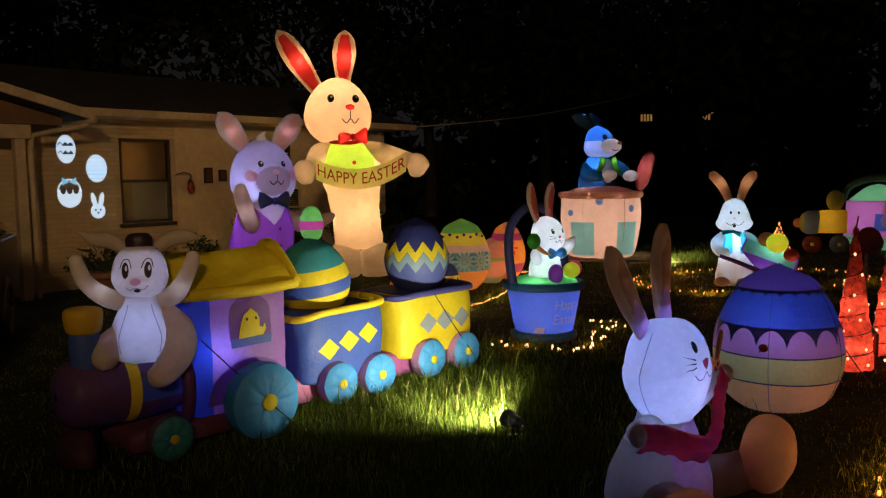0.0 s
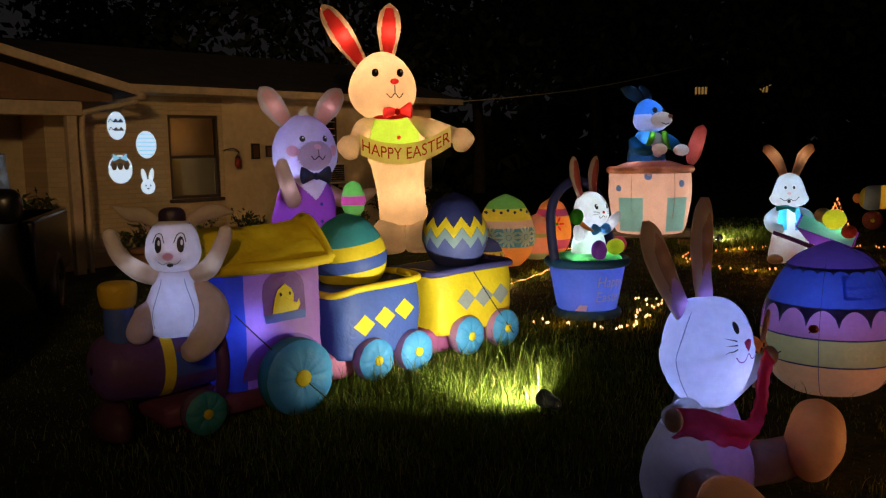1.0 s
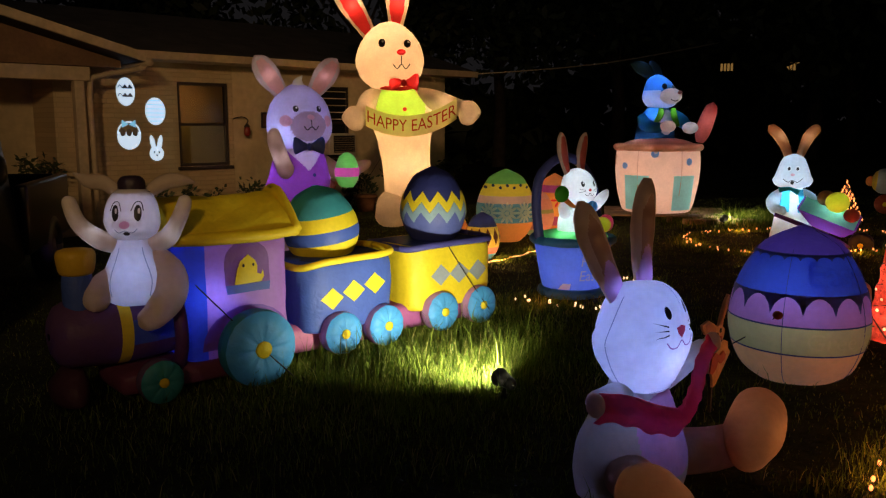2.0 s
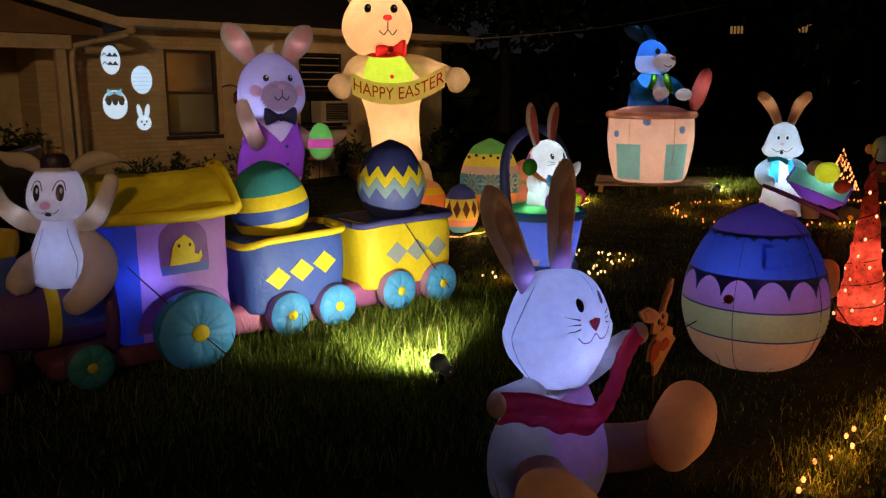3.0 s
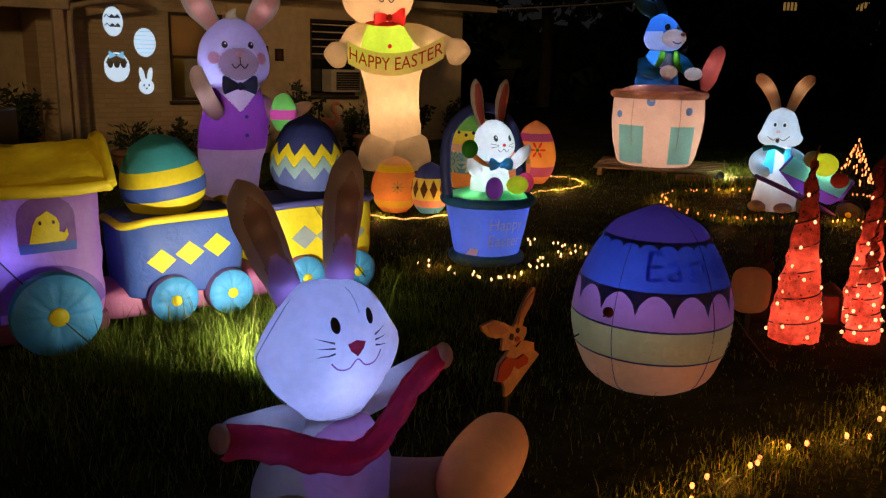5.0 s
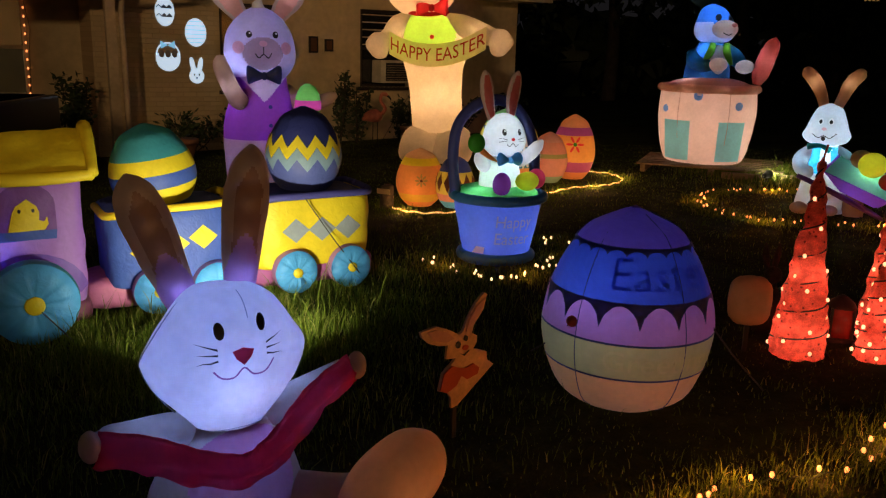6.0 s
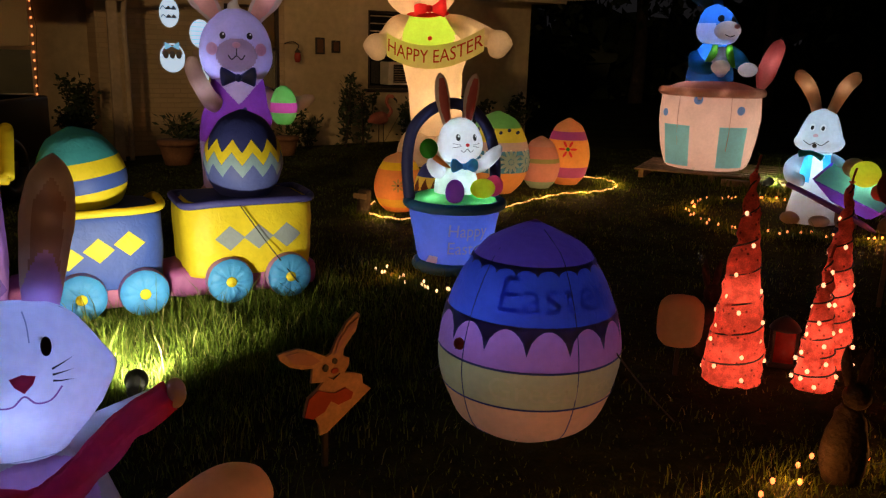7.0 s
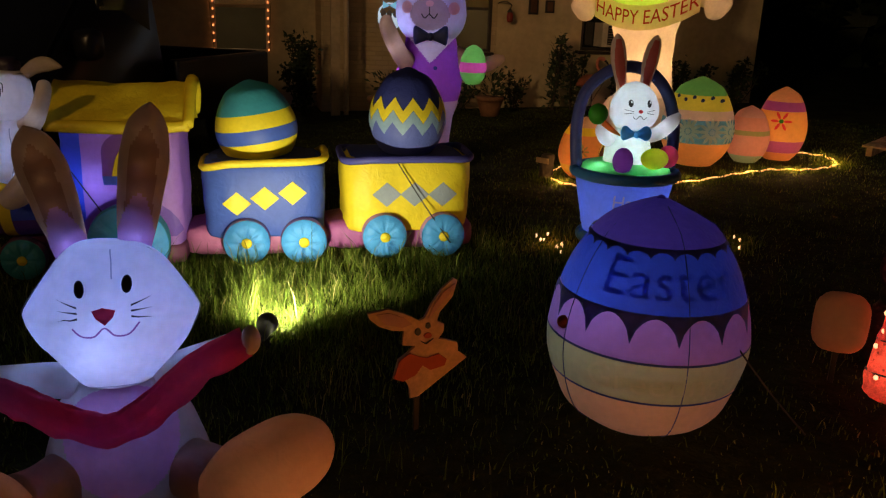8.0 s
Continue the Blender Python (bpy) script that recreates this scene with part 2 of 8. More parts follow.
def cushion(x0, x1, y0, y1, z0, z1, soft=0.05, cuts=9, bulge=0.02):
    """An air-filled block: rounded edges, sides that bulge."""
    bm = box(-1, 1, -1, 1, -1, 1)
    bmesh.ops.subdivide_edges(bm, edges=bm.edges[:], cuts=cuts, use_grid_fill=True)
    hx, hy, hz = (x1 - x0) / 2, (y1 - y0) / 2, (z1 - z0) / 2
    for v in bm.verts:
        p = Vector((v.co.x * hx, v.co.y * hy, v.co.z * hz))
        core = Vector((max(-hx + soft, min(hx - soft, p.x)), max(-hy + soft, min(hy - soft, p.y)), max(-hz + soft, min(hz - soft, p.z))))
        out = p - core
        if out.length > 1e-6:
            p = core + out.normalized() * soft
        u = v.co
        swell = bulge * (1 - abs(u.x * u.y * u.z)) * max(0, 1 - min(abs(u.x), abs(u.y), abs(u.z)))
        d = Vector((u.x ** 7 * hy, u.y ** 7 * hy, u.z ** 7 * hy))
        if d.length > 1e-5:
            p += d.normalized() * swell * (1 - sorted((abs(u.x), abs(u.y), abs(u.z)))[1] ** 2)
        v.co = p + Vector(((x0 + x1) / 2, (y0 + y1) / 2, (z0 + z1) / 2))
    return bm


def sort_faces(bm, kind_of):
    """Cuts a skin into one skin for each answer of kind_of(centre, normal)."""
    bm.normal_update()
    made = {}
    for f in bm.faces:
        made.setdefault(kind_of(f.calc_center_median(), f.normal), []).append(f)
    result = {}
    for key, faces in made.items():
        b = bmesh.new()
        seen = {}
        for f in faces:
            corner = []
            for v in f.verts:
                if v.index not in seen:
                    seen[v.index] = b.verts.new(v.co)
                corner.append(seen[v.index])
            b.faces.new(corner)
        result[key] = b
    bm.free()
    return result


def skins(parent, bm, kind_of, looks):
    """looks: kind -> (part name, material, label)."""
    bm.verts.index_update()
    return {key: part(looks[key][0], b, looks[key][1], parent, looks[key][2]) for key, b in sort_faces(bm, kind_of).items()}


def tree_of(bm):
    bm.normal_update()
    return BVHTree.FromBMesh(bm)


def patch(tree, outline, lift=0.004, cuts=2, front=True, side=None):
    """A flat cloth patch of that (x, z) outline, laid on the skin that a look from the front meets."""
    bm = bmesh.new()
    bm.faces.new([bm.verts.new((x, 0, z)) for x, z in outline])
    bmesh.ops.triangulate(bm, faces=bm.faces[:])
    if cuts:
        bmesh.ops.subdivide_edges(bm, edges=bm.edges[:], cuts=cuts, use_grid_fill=True)
    lay(tree, bm, lift)
    return bm


def lay(tree, bm, lift=0.004):
    for v in bm.verts:
        place, normal, _, _ = tree.ray_cast(Vector((v.co.x, -6, v.co.z)), Vector((0, 1, 0)))
        if place is None:
            place, normal, _, _ = tree.find_nearest(Vector((v.co.x, 0, v.co.z)))
        if normal.y > 0:
            normal = -normal
        v.co = place + normal * lift
    bmesh.ops.recalc_face_normals(bm, faces=bm.faces)
    if sum(f.normal.y for f in bm.faces) > 0:
        bmesh.ops.reverse_faces(bm, faces=bm.faces)


def oval(x, z, rx, rz, n=18, turn=0.0):
    c, s = math.cos(turn), math.sin(turn)
    pts = [(rx * math.cos(2 * math.pi * k / n), rz * math.sin(2 * math.pi * k / n)) for k in range(n)]
    return [(x + c * a - s * b, z + s * a + c * b) for a, b in pts]


def stroke(tree, points, width, lift=0.005):
    """A drawn line on a skin."""
    bm = bmesh.new()
    rows = spline(points, 5)
    pairs = []
    for i, p in enumerate(rows):
        d = rows[min(i + 1, len(rows) - 1)] - rows[max(i - 1, 0)]
        d = d / (np.linalg.norm(d) + 1e-9)
        pairs.append((bm.verts.new((p[0] - d[1] * width / 2, 0, p[1] + d[0] * width / 2)), bm.verts.new((p[0] + d[1] * width / 2, 0, p[1] - d[0] * width / 2))))
    for (a, b), (c, d) in zip(pairs, pairs[1:]):
        bm.faces.new((a, b, d, c))
    lay(tree, bm, lift)
    return bm


def lettering(text, size):
    """The mesh of a text in the x, z plane, centred."""
    cu = bpy.data.curves.new("text", "FONT")
    cu.body, cu.size, cu.align_x, cu.align_y = text, size, "CENTER", "CENTER"
    cu.resolution_u = 3
    ob = new("text", cu)
    me = bpy.data.meshes.new_from_object(ob.evaluated_get(bpy.context.evaluated_depsgraph_get()))
    bm = bmesh.new()
    bm.from_mesh(me)
    bpy.data.objects.remove(ob)
    bpy.data.meshes.remove(me)
    bmesh.ops.triangulate(bm, faces=bm.faces[:])
    bmesh.ops.subdivide_edges(bm, edges=[e for e in bm.edges if e.calc_length() > size * 0.25], cuts=2)
    for v in bm.verts:
        v.co = Vector((v.co.x, 0, v.co.y))
    return bm


def egg_rings(z0, height, radius, flat=0.06):
    rows = []
    for k in range(11):
        t = k / 10
        zz = t
        r = math.sqrt(max(0.0, 1 - ((t - 0.43) / (0.57 if t > 0.43 else 0.5)) ** 2))
        if t > 0.43:
            r *= 1 - 0.12 * ((t - 0.43) / 0.57)
        rows.append((z0 + zz * height, 0, 0, radius * r, radius * r))
    return rows


def lathe_band(rings, z0, z1, seg=48, n=10):
    """The stretch of a turned skin from z0 to z1."""
    rows = spline(rings, 8)
    zs = [r[0] for r in rows]
    bm = bmesh.new()
    loops = []
    for k in range(n + 1):
        z = z0 + (z1 - z0) * k / n
        rr = float(np.interp(z, zs, [r[3] for r in rows]))
        cx, cy = float(np.interp(z, zs, [r[1] for r in rows])), float(np.interp(z, zs, [r[2] for r in rows]))
        rr = max(rr, 0.002)
        loops.append([bm.verts.new((cx + rr * math.cos(2 * math.pi * i / seg), cy + rr * math.sin(2 * math.pi * i / seg), z)) for i in range(seg)])
    for a, b in zip(loops, loops[1:]):
        for i in range(seg):
            bm.faces.new((a[i], a[(i + 1) % seg], b[(i + 1) % seg], b[i]))
    return bm


def band_egg(parent, x, y, z0, height, radius, bands, seg=48, lean=0.0, wrinkle=0.0):
    """An egg of cloth bands: (top of the band as a share of the height, material, label). Returns its rings."""
    rings = egg_rings(z0, height, radius)
    low = 0.0
    for top, material, label in bands:
        bm = lathe_band(rings, z0 + low * height, z0 + top * height, seg)
        bmesh.ops.transform(bm, verts=bm.verts, matrix=Matrix.Translation((x, y, 0)) @ Matrix.Translation((0, 0, z0)) @ Matrix.Rotation(lean, 4, "Y") @ Matrix.Translation((0, 0, -z0)))
        part("egg_band", bm, material, parent, label)
        low = top
    return rings


def ear(parent, base, tip, width, inner=None, tilt=0.0, depth=0.035, skin=None, split_low=None):
    """A long ear with an inner face of another cloth."""
    b, t = Vector(base), Vector(tip)
    bow = Vector((0, 0.02, 0))
    pts = []
    for s, w in ((0, 0.55), (0.08, 0.62), (0.3, 0.82), (0.55, 1.0), (0.8, 0.85), (0.93, 0.5), (1.0, 0.05)):
        p = b.lerp(t, s) + bow * math.sin(math.pi * s)
        pts.append((*p, width * w, depth * (0.5 + 0.5 * w)))
    bm = tube(pts, 72, 16)
    axis = (t - b).normalized()
    length = (t - b).length
    across = Vector((axis.z, 0, -axis.x)).normalized()

    def kind_of(c, nrm):
        s = (c - b).dot(axis) / length
        a = (c - b).dot(across)
        if nrm.y < -0.25 and abs(a) < width * 0.62 * math.sin(math.pi * min(1, max(0.0, 0.06 + s * 0.93))) ** 0.7 and 0.0 < s < 0.9:
            return "inner"
        return "outer"
    return skins(parent, bm, kind_of, {"inner": ("inner_ear", inner, ""), "outer": ("ear", skin, "")})


def eye(parent, tree, x, z, rx, rz, white=True):
    part("eye", patch(tree, oval(x, z, rx, rz), 0.005, 1), INK, parent)
    if white:
        part("eye_glint", patch(tree, oval(x + rx * 0.25, z + rz * 0.35, rx * 0.32, rz * 0.28), 0.008, 0), WHITE, parent)


def bow_tie(parent, x, y, z, w, h, material, label):
    for sgn in (-1, 1):
        part("bow_loop", tube([(x, y, z, h * 0.12, 0.02), (x + sgn * w * 0.2, y, z + h * 0.02, h * 0.28, 0.04), (x + sgn * w * 0.42, y, z + h * 0.06, h * 0.5, 0.045), (x + sgn * w * 0.5, y + 0.01, z + h * 0.06, h * 0.42, 0.02), (x + sgn * w * 0.52, y + 0.01, z + h * 0.06, 0.01, 0.01)], 14, 4), material, parent, label)
    part("bow_knot", ball(x, y - 0.02, z, w * 0.1, 0.05, h * 0.22, 14), material, parent, label)


def tether(parent, a, b):
    mid = ((a[0] + b[0]) / 2, (a[1] + b[1]) / 2, (a[2] + b[2]) / 2 - 0.01)
    part("tether_cord", cord([a, mid, b], 0.0035), CORD, parent, "thin black tether cord")


# ---- ground ----
def build_ground():
    xs = [-400, -150, -60, -30] + [-20 + k for k in range(41)] + [30, 60, 150, 400]
    ys = [-400, -150, -60, -30] + [-10 + k for k in range(51)] + [60, 100, 200, 400]
    bm = bmesh.new()
    rows = [[bm.verts.new((x, y, ground_z(x, y))) for x in xs] for y in ys]
    for a, b in zip(rows, rows[1:]):
        for i in range(len(xs) - 1):
            bm.faces.new((a[i], a[i + 1], b[i + 1], b[i]))
    tagged(part("ground", bm, GROUND), "dark night lawn with worn patchy soil", "lawn", kind="structure")


build_ground()

# ---- house: local x runs along the facade, local y goes into the house ----
HOUSE = pose(-6.0, 13.2, 0, 0, 0, math.degrees(math.atan2(0.83, 0.56)))
BASE, EAVE = -0.45, 2.42


def setting(name, bm, material, label, category, m=HOUSE, smooth=False):
    ob = part(name, bm, material, None, "", smooth)
    ob.matrix_world = m
    return tagged(ob, label, category, kind="structure")


def wall_with_holes(x0, x1, z0, z1, y0, y1, holes):
    """A thick wall from x0 to x1 with openings (xa, xb, za, zb) that go through it."""
    bm = bmesh.new()
    xs = sorted({x0, x1, *[h[0] for h in holes], *[h[1] for h in holes]})
    zs = sorted({z0, z1, *[h[2] for h in holes], *[h[3] for h in holes]})
    for xa, xb in zip(xs, xs[1:]):
        for za, zb in zip(zs, zs[1:]):
            if any(h[0] <= xa and xb <= h[1] and h[2] <= za and zb <= h[3] for h in holes):
                continue
            b = box(xa, xb, y0, y1, za, zb)
            me = bpy.data.meshes.new("tmp")
            b.to_mesh(me)
            b.free()
            bm.from_mesh(me)
            bpy.data.meshes.remove(me)
    bmesh.ops.remove_doubles(bm, verts=bm.verts, dist=0.0001)
    inner = [f for f in bm.faces if sum(1 for g in bm.faces if g is not f and (g.calc_center_median() - f.calc_center_median()).length < 1e-4)]
    bmesh.ops.delete(bm, geom=inner, context="FACES")
    return bm


W1, W2 = (-0.45, 0.47, 0.70, 2.10), (2.10, 3.05, 0.76, 2.12)
wall_brick = setting("wall_brick", wall_with_holes(-2.2, 0.56, BASE, EAVE, 0, 0.2, [W1]), BRICK, "cream painted brick house wall in amber light", "wall")
setting("wall_stucco", wall_with_holes(0.56, 5.6, BASE, EAVE, 0.002, 0.2, [W2]), STUCCO, "plain cream stucco house wall", "wall")
setting("wall_end", box(5.4, 5.6, 0.2, 6, BASE, EAVE), STUCCO, "cream stucco end wall of the house", "wall")
setting("wall_back", box(-9, 5.6, 6, 6.2, BASE, EAVE), STUCCO, "plain back wall of the house", "wall")
setting("wall_inner", box(-2.2, 5.4, 1.6, 1.7, BASE, EAVE), STUCCO, "plain inner wall behind the windows", "wall")


def roof():
    bm = bmesh.new()
    prof = [(-0.55, EAVE + 0.0), (-0.55, EAVE + 0.1), (3.1, EAVE + 1.15), (6.7, EAVE + 0.1), (6.7, EAVE), (3.1, EAVE + 1.03)]
    ends = [[bm.verts.new((x, y, z)) for y, z in prof] for x in (-9.0, 6.0)]
    n = len(prof)
    for k in range(n):
        bm.faces.new((ends[0][k], ends[0][(k + 1) % n], ends[1][(k + 1) % n], ends[1][k]))
    bm.faces.new(ends[0][::-1])
    bm.faces.new(ends[1])
    bmesh.ops.recalc_face_normals(bm, faces=bm.faces)
    setting("roof", bm, SHINGLE, "low dark shingle roof of the house", "roof")


roof()
setting("trim", box(-2.3, 6.0, -0.6, -0.56, EAVE - 0.02, EAVE + 0.1, 0.006), TRIM_PAINT, "pale painted fascia board under the roof", "trim")
setting("trim", box(-2.3, 5.9, -0.555, 0.0, EAVE - 0.02, EAVE - 0.003), TRIM_PAINT, "painted soffit under the eave", "trim")


def window(name, hole, blinds, label):
    xa, xb, za, zb = hole
    ob = new(name)
    ob.matrix_world = HOUSE
    tagged(ob, label, "window", kind="structure")
    f = 0.05
    for nm, b in (("window_frame", box(xa, xa + f, 0.02, 0.1, za, zb, 0.004)), ("window_frame", box(xb - f, xb, 0.02, 0.1, za, zb, 0.004)),
                  ("window_frame", box(xa + f, xb - f, 0.02, 0.1, zb - f, zb, 0.004)), ("window_frame", box(xa + f, xb - f, 0.02, 0.1, za, za + f, 0.004)),
                  ("meeting_rail", box(xa + f, xb - f, 0.03, 0.09, (za + zb) / 2 - 0.025, (za + zb) / 2 + 0.025, 0.004)),
                  ("window_sill", box(xa - 0.04, xb + 0.04, -0.06, 0.06, za - 0.06, za - 0.002, 0.008))):
        part(nm, b, DARK_FRAME, ob, "", False)
    mid = (za + zb) / 2
    glass = DARK_GLASS if blinds else CLEAR_GLASS
    part("pane", box(xa + f, xb - f, 0.055, 0.061, mid + 0.025, zb - f), glass, ob, "dark reflecting glass", False)
    part("pane", box(xa + f, xb - f, 0.07, 0.076, za + f, mid - 0.025), glass, ob, "dark reflecting glass", False)
    if not blinds:
        part("roller_blind", box(xa + 0.02, xb - 0.02, 0.13, 0.136, mid - 0.02, zb), fabric((0.6, 0.42, 0.22), 0.5), ob, "tan roller blind lit from the room", False)
        part("curtain", box(xa + 0.02, xa + 0.3, 0.2, 0.21, za, mid), fabric((0.55, 0.42, 0.12), 0.5), ob, "", False)
    if blinds:
        for k in range(blinds):
            z = zb - 0.1 - k * 0.13
            part("louvre", box(xa + f, xb - f, 0.012, 0.03, z, z + 0.018), TRIM_PAINT, ob, "thin pale louvre bar", False)


window("window_1", W1, 0, "dark double-hung house window reflecting warm lights")
lamp("room_lamp", HOUSE @ Vector((-0.25, 0.5, 1.75)), 16, WARM, 0.06)
lamp("porch_room_lamp", HOUSE @ Vector((-3.65, 2.0, 1.6)), 42, WARM, 0.06)
window("window_2", W2, 5, "dark house window with pale horizontal louvre bars")


def air_conditioner():
    ob = new("air_conditioner")
    ob.matrix_world = HOUSE
    tagged(ob, "white window air conditioner box set in the sill", "air conditioner")
    part("case", box(2.36, 2.98, -0.3, 0.05, 0.84, 1.24, 0.015), solid("ac_white", (0.6, 0.56, 0.48), 0.5), ob, "", False)
    part("grille", box(2.46, 2.95, -0.312, -0.302, 0.88, 1.2, 0.004), PLASTIC_BLACK, ob, "dark grille", False)
    for k in range(7):
        part("slat", box(2.47, 2.94, -0.32, -0.313, 0.9 + k * 0.042, 0.906 + k * 0.042), TRIM_PAINT, ob, "", False)


air_conditioner()
for xa, xb, za, zb in ((1.1, 1.27, 1.34, 1.62), (1.4, 1.56, 1.37, 1.58)):
    ob = new("wall_plaque")
    ob.matrix_world = HOUSE
    tagged(ob, "small dark framed plaque hanging on the cream wall", "plaque", "plaques on the wall")
    part("frame", box(xa, xb, -0.03, 0.0, za, zb, 0.006), DARK_FRAME, ob, "", False)
    part("panel", box(xa + 0.03, xb - 0.03, -0.036, -0.031, za + 0.03, zb - 0.03, 0.002), BROWN, ob, "", False)


def hook_lantern():
    ob = new("wall_lantern")
    ob.matrix_world = HOUSE
    tagged(ob, "small red glass lantern on a curled iron wall hook", "lantern")
    part("hook", cord([(0.56, 0, 1.5), (0.58, -0.08, 1.52), (0.66, -0.16, 1.53), (0.74, -0.18, 1.48), (0.72, -0.18, 1.42)], 0.01), DARK_FRAME, ob)
    part("glass", stack([(1.2, 0.72, -0.18, 0.03, 0.03), (1.24, 0.72, -0.18, 0.055, 0.055), (1.34, 0.72, -0.18, 0.05, 0.05), (1.37, 0.72, -0.18, 0.02, 0.02)], 12, 3), solid("red_glass", (0.3, 0.03, 0.02), 0.2), ob)
    part("cap", stack([(1.36, 0.72, -0.18, 0.06, 0.06), (1.4, 0.72, -0.18, 0.03, 0.03), (1.43, 0.72, -0.18, 0.008, 0.008)], 12, 2), DARK_FRAME, ob)


hook_lantern()


# the wing with the porch, nearer to the street
def porch():
    m = pose(-6.75, 11.0, 0, 0, 0, math.degrees(math.atan2(0.83, 0.56)))
    for x, y in ((0.0, 0.0), (-3.4, 0.0)):
        setting("porch_post", box(x - 0.07, x + 0.07, y - 0.07, y + 0.07, BASE, 2.02, 0.01), TRIM_PAINT, "square painted porch post at the house", "post", m)
    setting("trim", box(-4.2, 0.15, -0.1, 0.1, 2.02, 2.22, 0.01), TRIM_PAINT, "painted beam over the porch posts", "trim", m)
    bm = bmesh.new()
    prof = [(0.75, 2.3), (0.75, 2.42), (-2.2, 3.2), (-5.2, 2.42), (-5.2, 2.3), (-2.2, 3.07)]
    ends = [[bm.verts.new((x, y, z)) for x, z in prof] for y in (-0.55, 2.2)]
    for k in range(6):
        bm.faces.new((ends[0][k], ends[0][(k + 1) % 6], ends[1][(k + 1) % 6], ends[1][k]))
    bm.faces.new(ends[0][::-1])
    bm.faces.new(ends[1])
    bmesh.ops.recalc_face_normals(bm, faces=bm.faces)
    setting("roof", bm, SHINGLE, "dark gabled porch roof", "roof", m)
    gable = bmesh.new()
    a = [[gable.verts.new((x, y, z)) for x, z in ((0.6, 2.23), (0.6, 2.33), (-2.2, 3.06), (-5.0, 2.33), (-5.0, 2.23))] for y in (-0.1, 0.05)]
    for k in range(5):
        gable.faces.new((a[0][k], a[0][(k + 1) % 5], a[1][(k + 1) % 5], a[1][k]))
    gable.faces.new(a[0][::-1])
    gable.faces.new(a[1])
    bmesh.ops.recalc_face_normals(gable, faces=gable.faces)
    setting("wall_gable", gable, solid("brown_boards", (0.2, 0.12, 0.07), 0.8, scale=3, amount=0.3), "brown boarded porch gable", "wall", m)
    for x0, z0, x1, z1 in ((0.78, 2.3, -2.2, 3.08), (-5.2, 2.3, -2.2, 3.08)):
        b = bmesh.new()
        v = [[b.verts.new((x, y, z + dz)) for x, z in ((x0, z0), (x1, z1)) for dz in (0, 0.13)] for y in (-0.6, -0.56)]
        for q in ((v[0][0], v[0][1], v[0][3], v[0][2]), (v[1][0], v[1][2], v[1][3], v[1][1]), (v[0][0], v[0][2], v[1][2], v[1][0]), (v[0][1], v[1][1], v[1][3], v[0][3]), (v[0][0], v[1][0], v[1][1], v[0][1]), (v[0][2], v[0][3], v[1][3], v[1][2])):
            b.faces.new(q)
        bmesh.ops.recalc_face_normals(b, faces=b.faces)
        setting("trim", b, TRIM_PAINT, "painted barge board along the gable", "trim", m)
    setting("gutter", tube([(0.83, -0.6, 2.3, 0.06, 0.06), (0.83, 0.8, 2.3, 0.06, 0.06), (0.83, 2.0, 2.3, 0.06, 0.06)], 10, 2), TRIM_PAINT, "pale metal roof gutter", "gutter", m, True)
    setting("downspout", tube([(0.83, -0.4, 2.3, 0.04, 0.04), (0.8, -0.35, 2.22, 0.04, 0.04), (0.3, -0.1, 2.1, 0.04, 0.04), (0.17, 0.0, 1.95, 0.04, 0.04), (0.17, 0.0, 1.0, 0.04, 0.04), (0.17, 0.0, BASE, 0.04, 0.04)], 10, 4), TRIM_PAINT, "pale bent gutter downspout", "downspout", m, True)


porch()
W3 = (-4.12, -3.18, 0.6, 2.1)
setting("wall_porch", wall_with_holes(-9, -2.4, BASE, EAVE, 1.0, 1.2, [W3]), STUCCO, "recessed cream wall under the porch", "wall")
setting("wall_return", box(-2.4, -2.2, 0.0, 1.2, BASE, EAVE), BRICK, "short brick return wall beside the porch", "wall")
setting("wall_wing", box(-9.2, -9.0, -3, 6.2, BASE, EAVE), STUCCO, "plain side wall of the house wing", "wall")


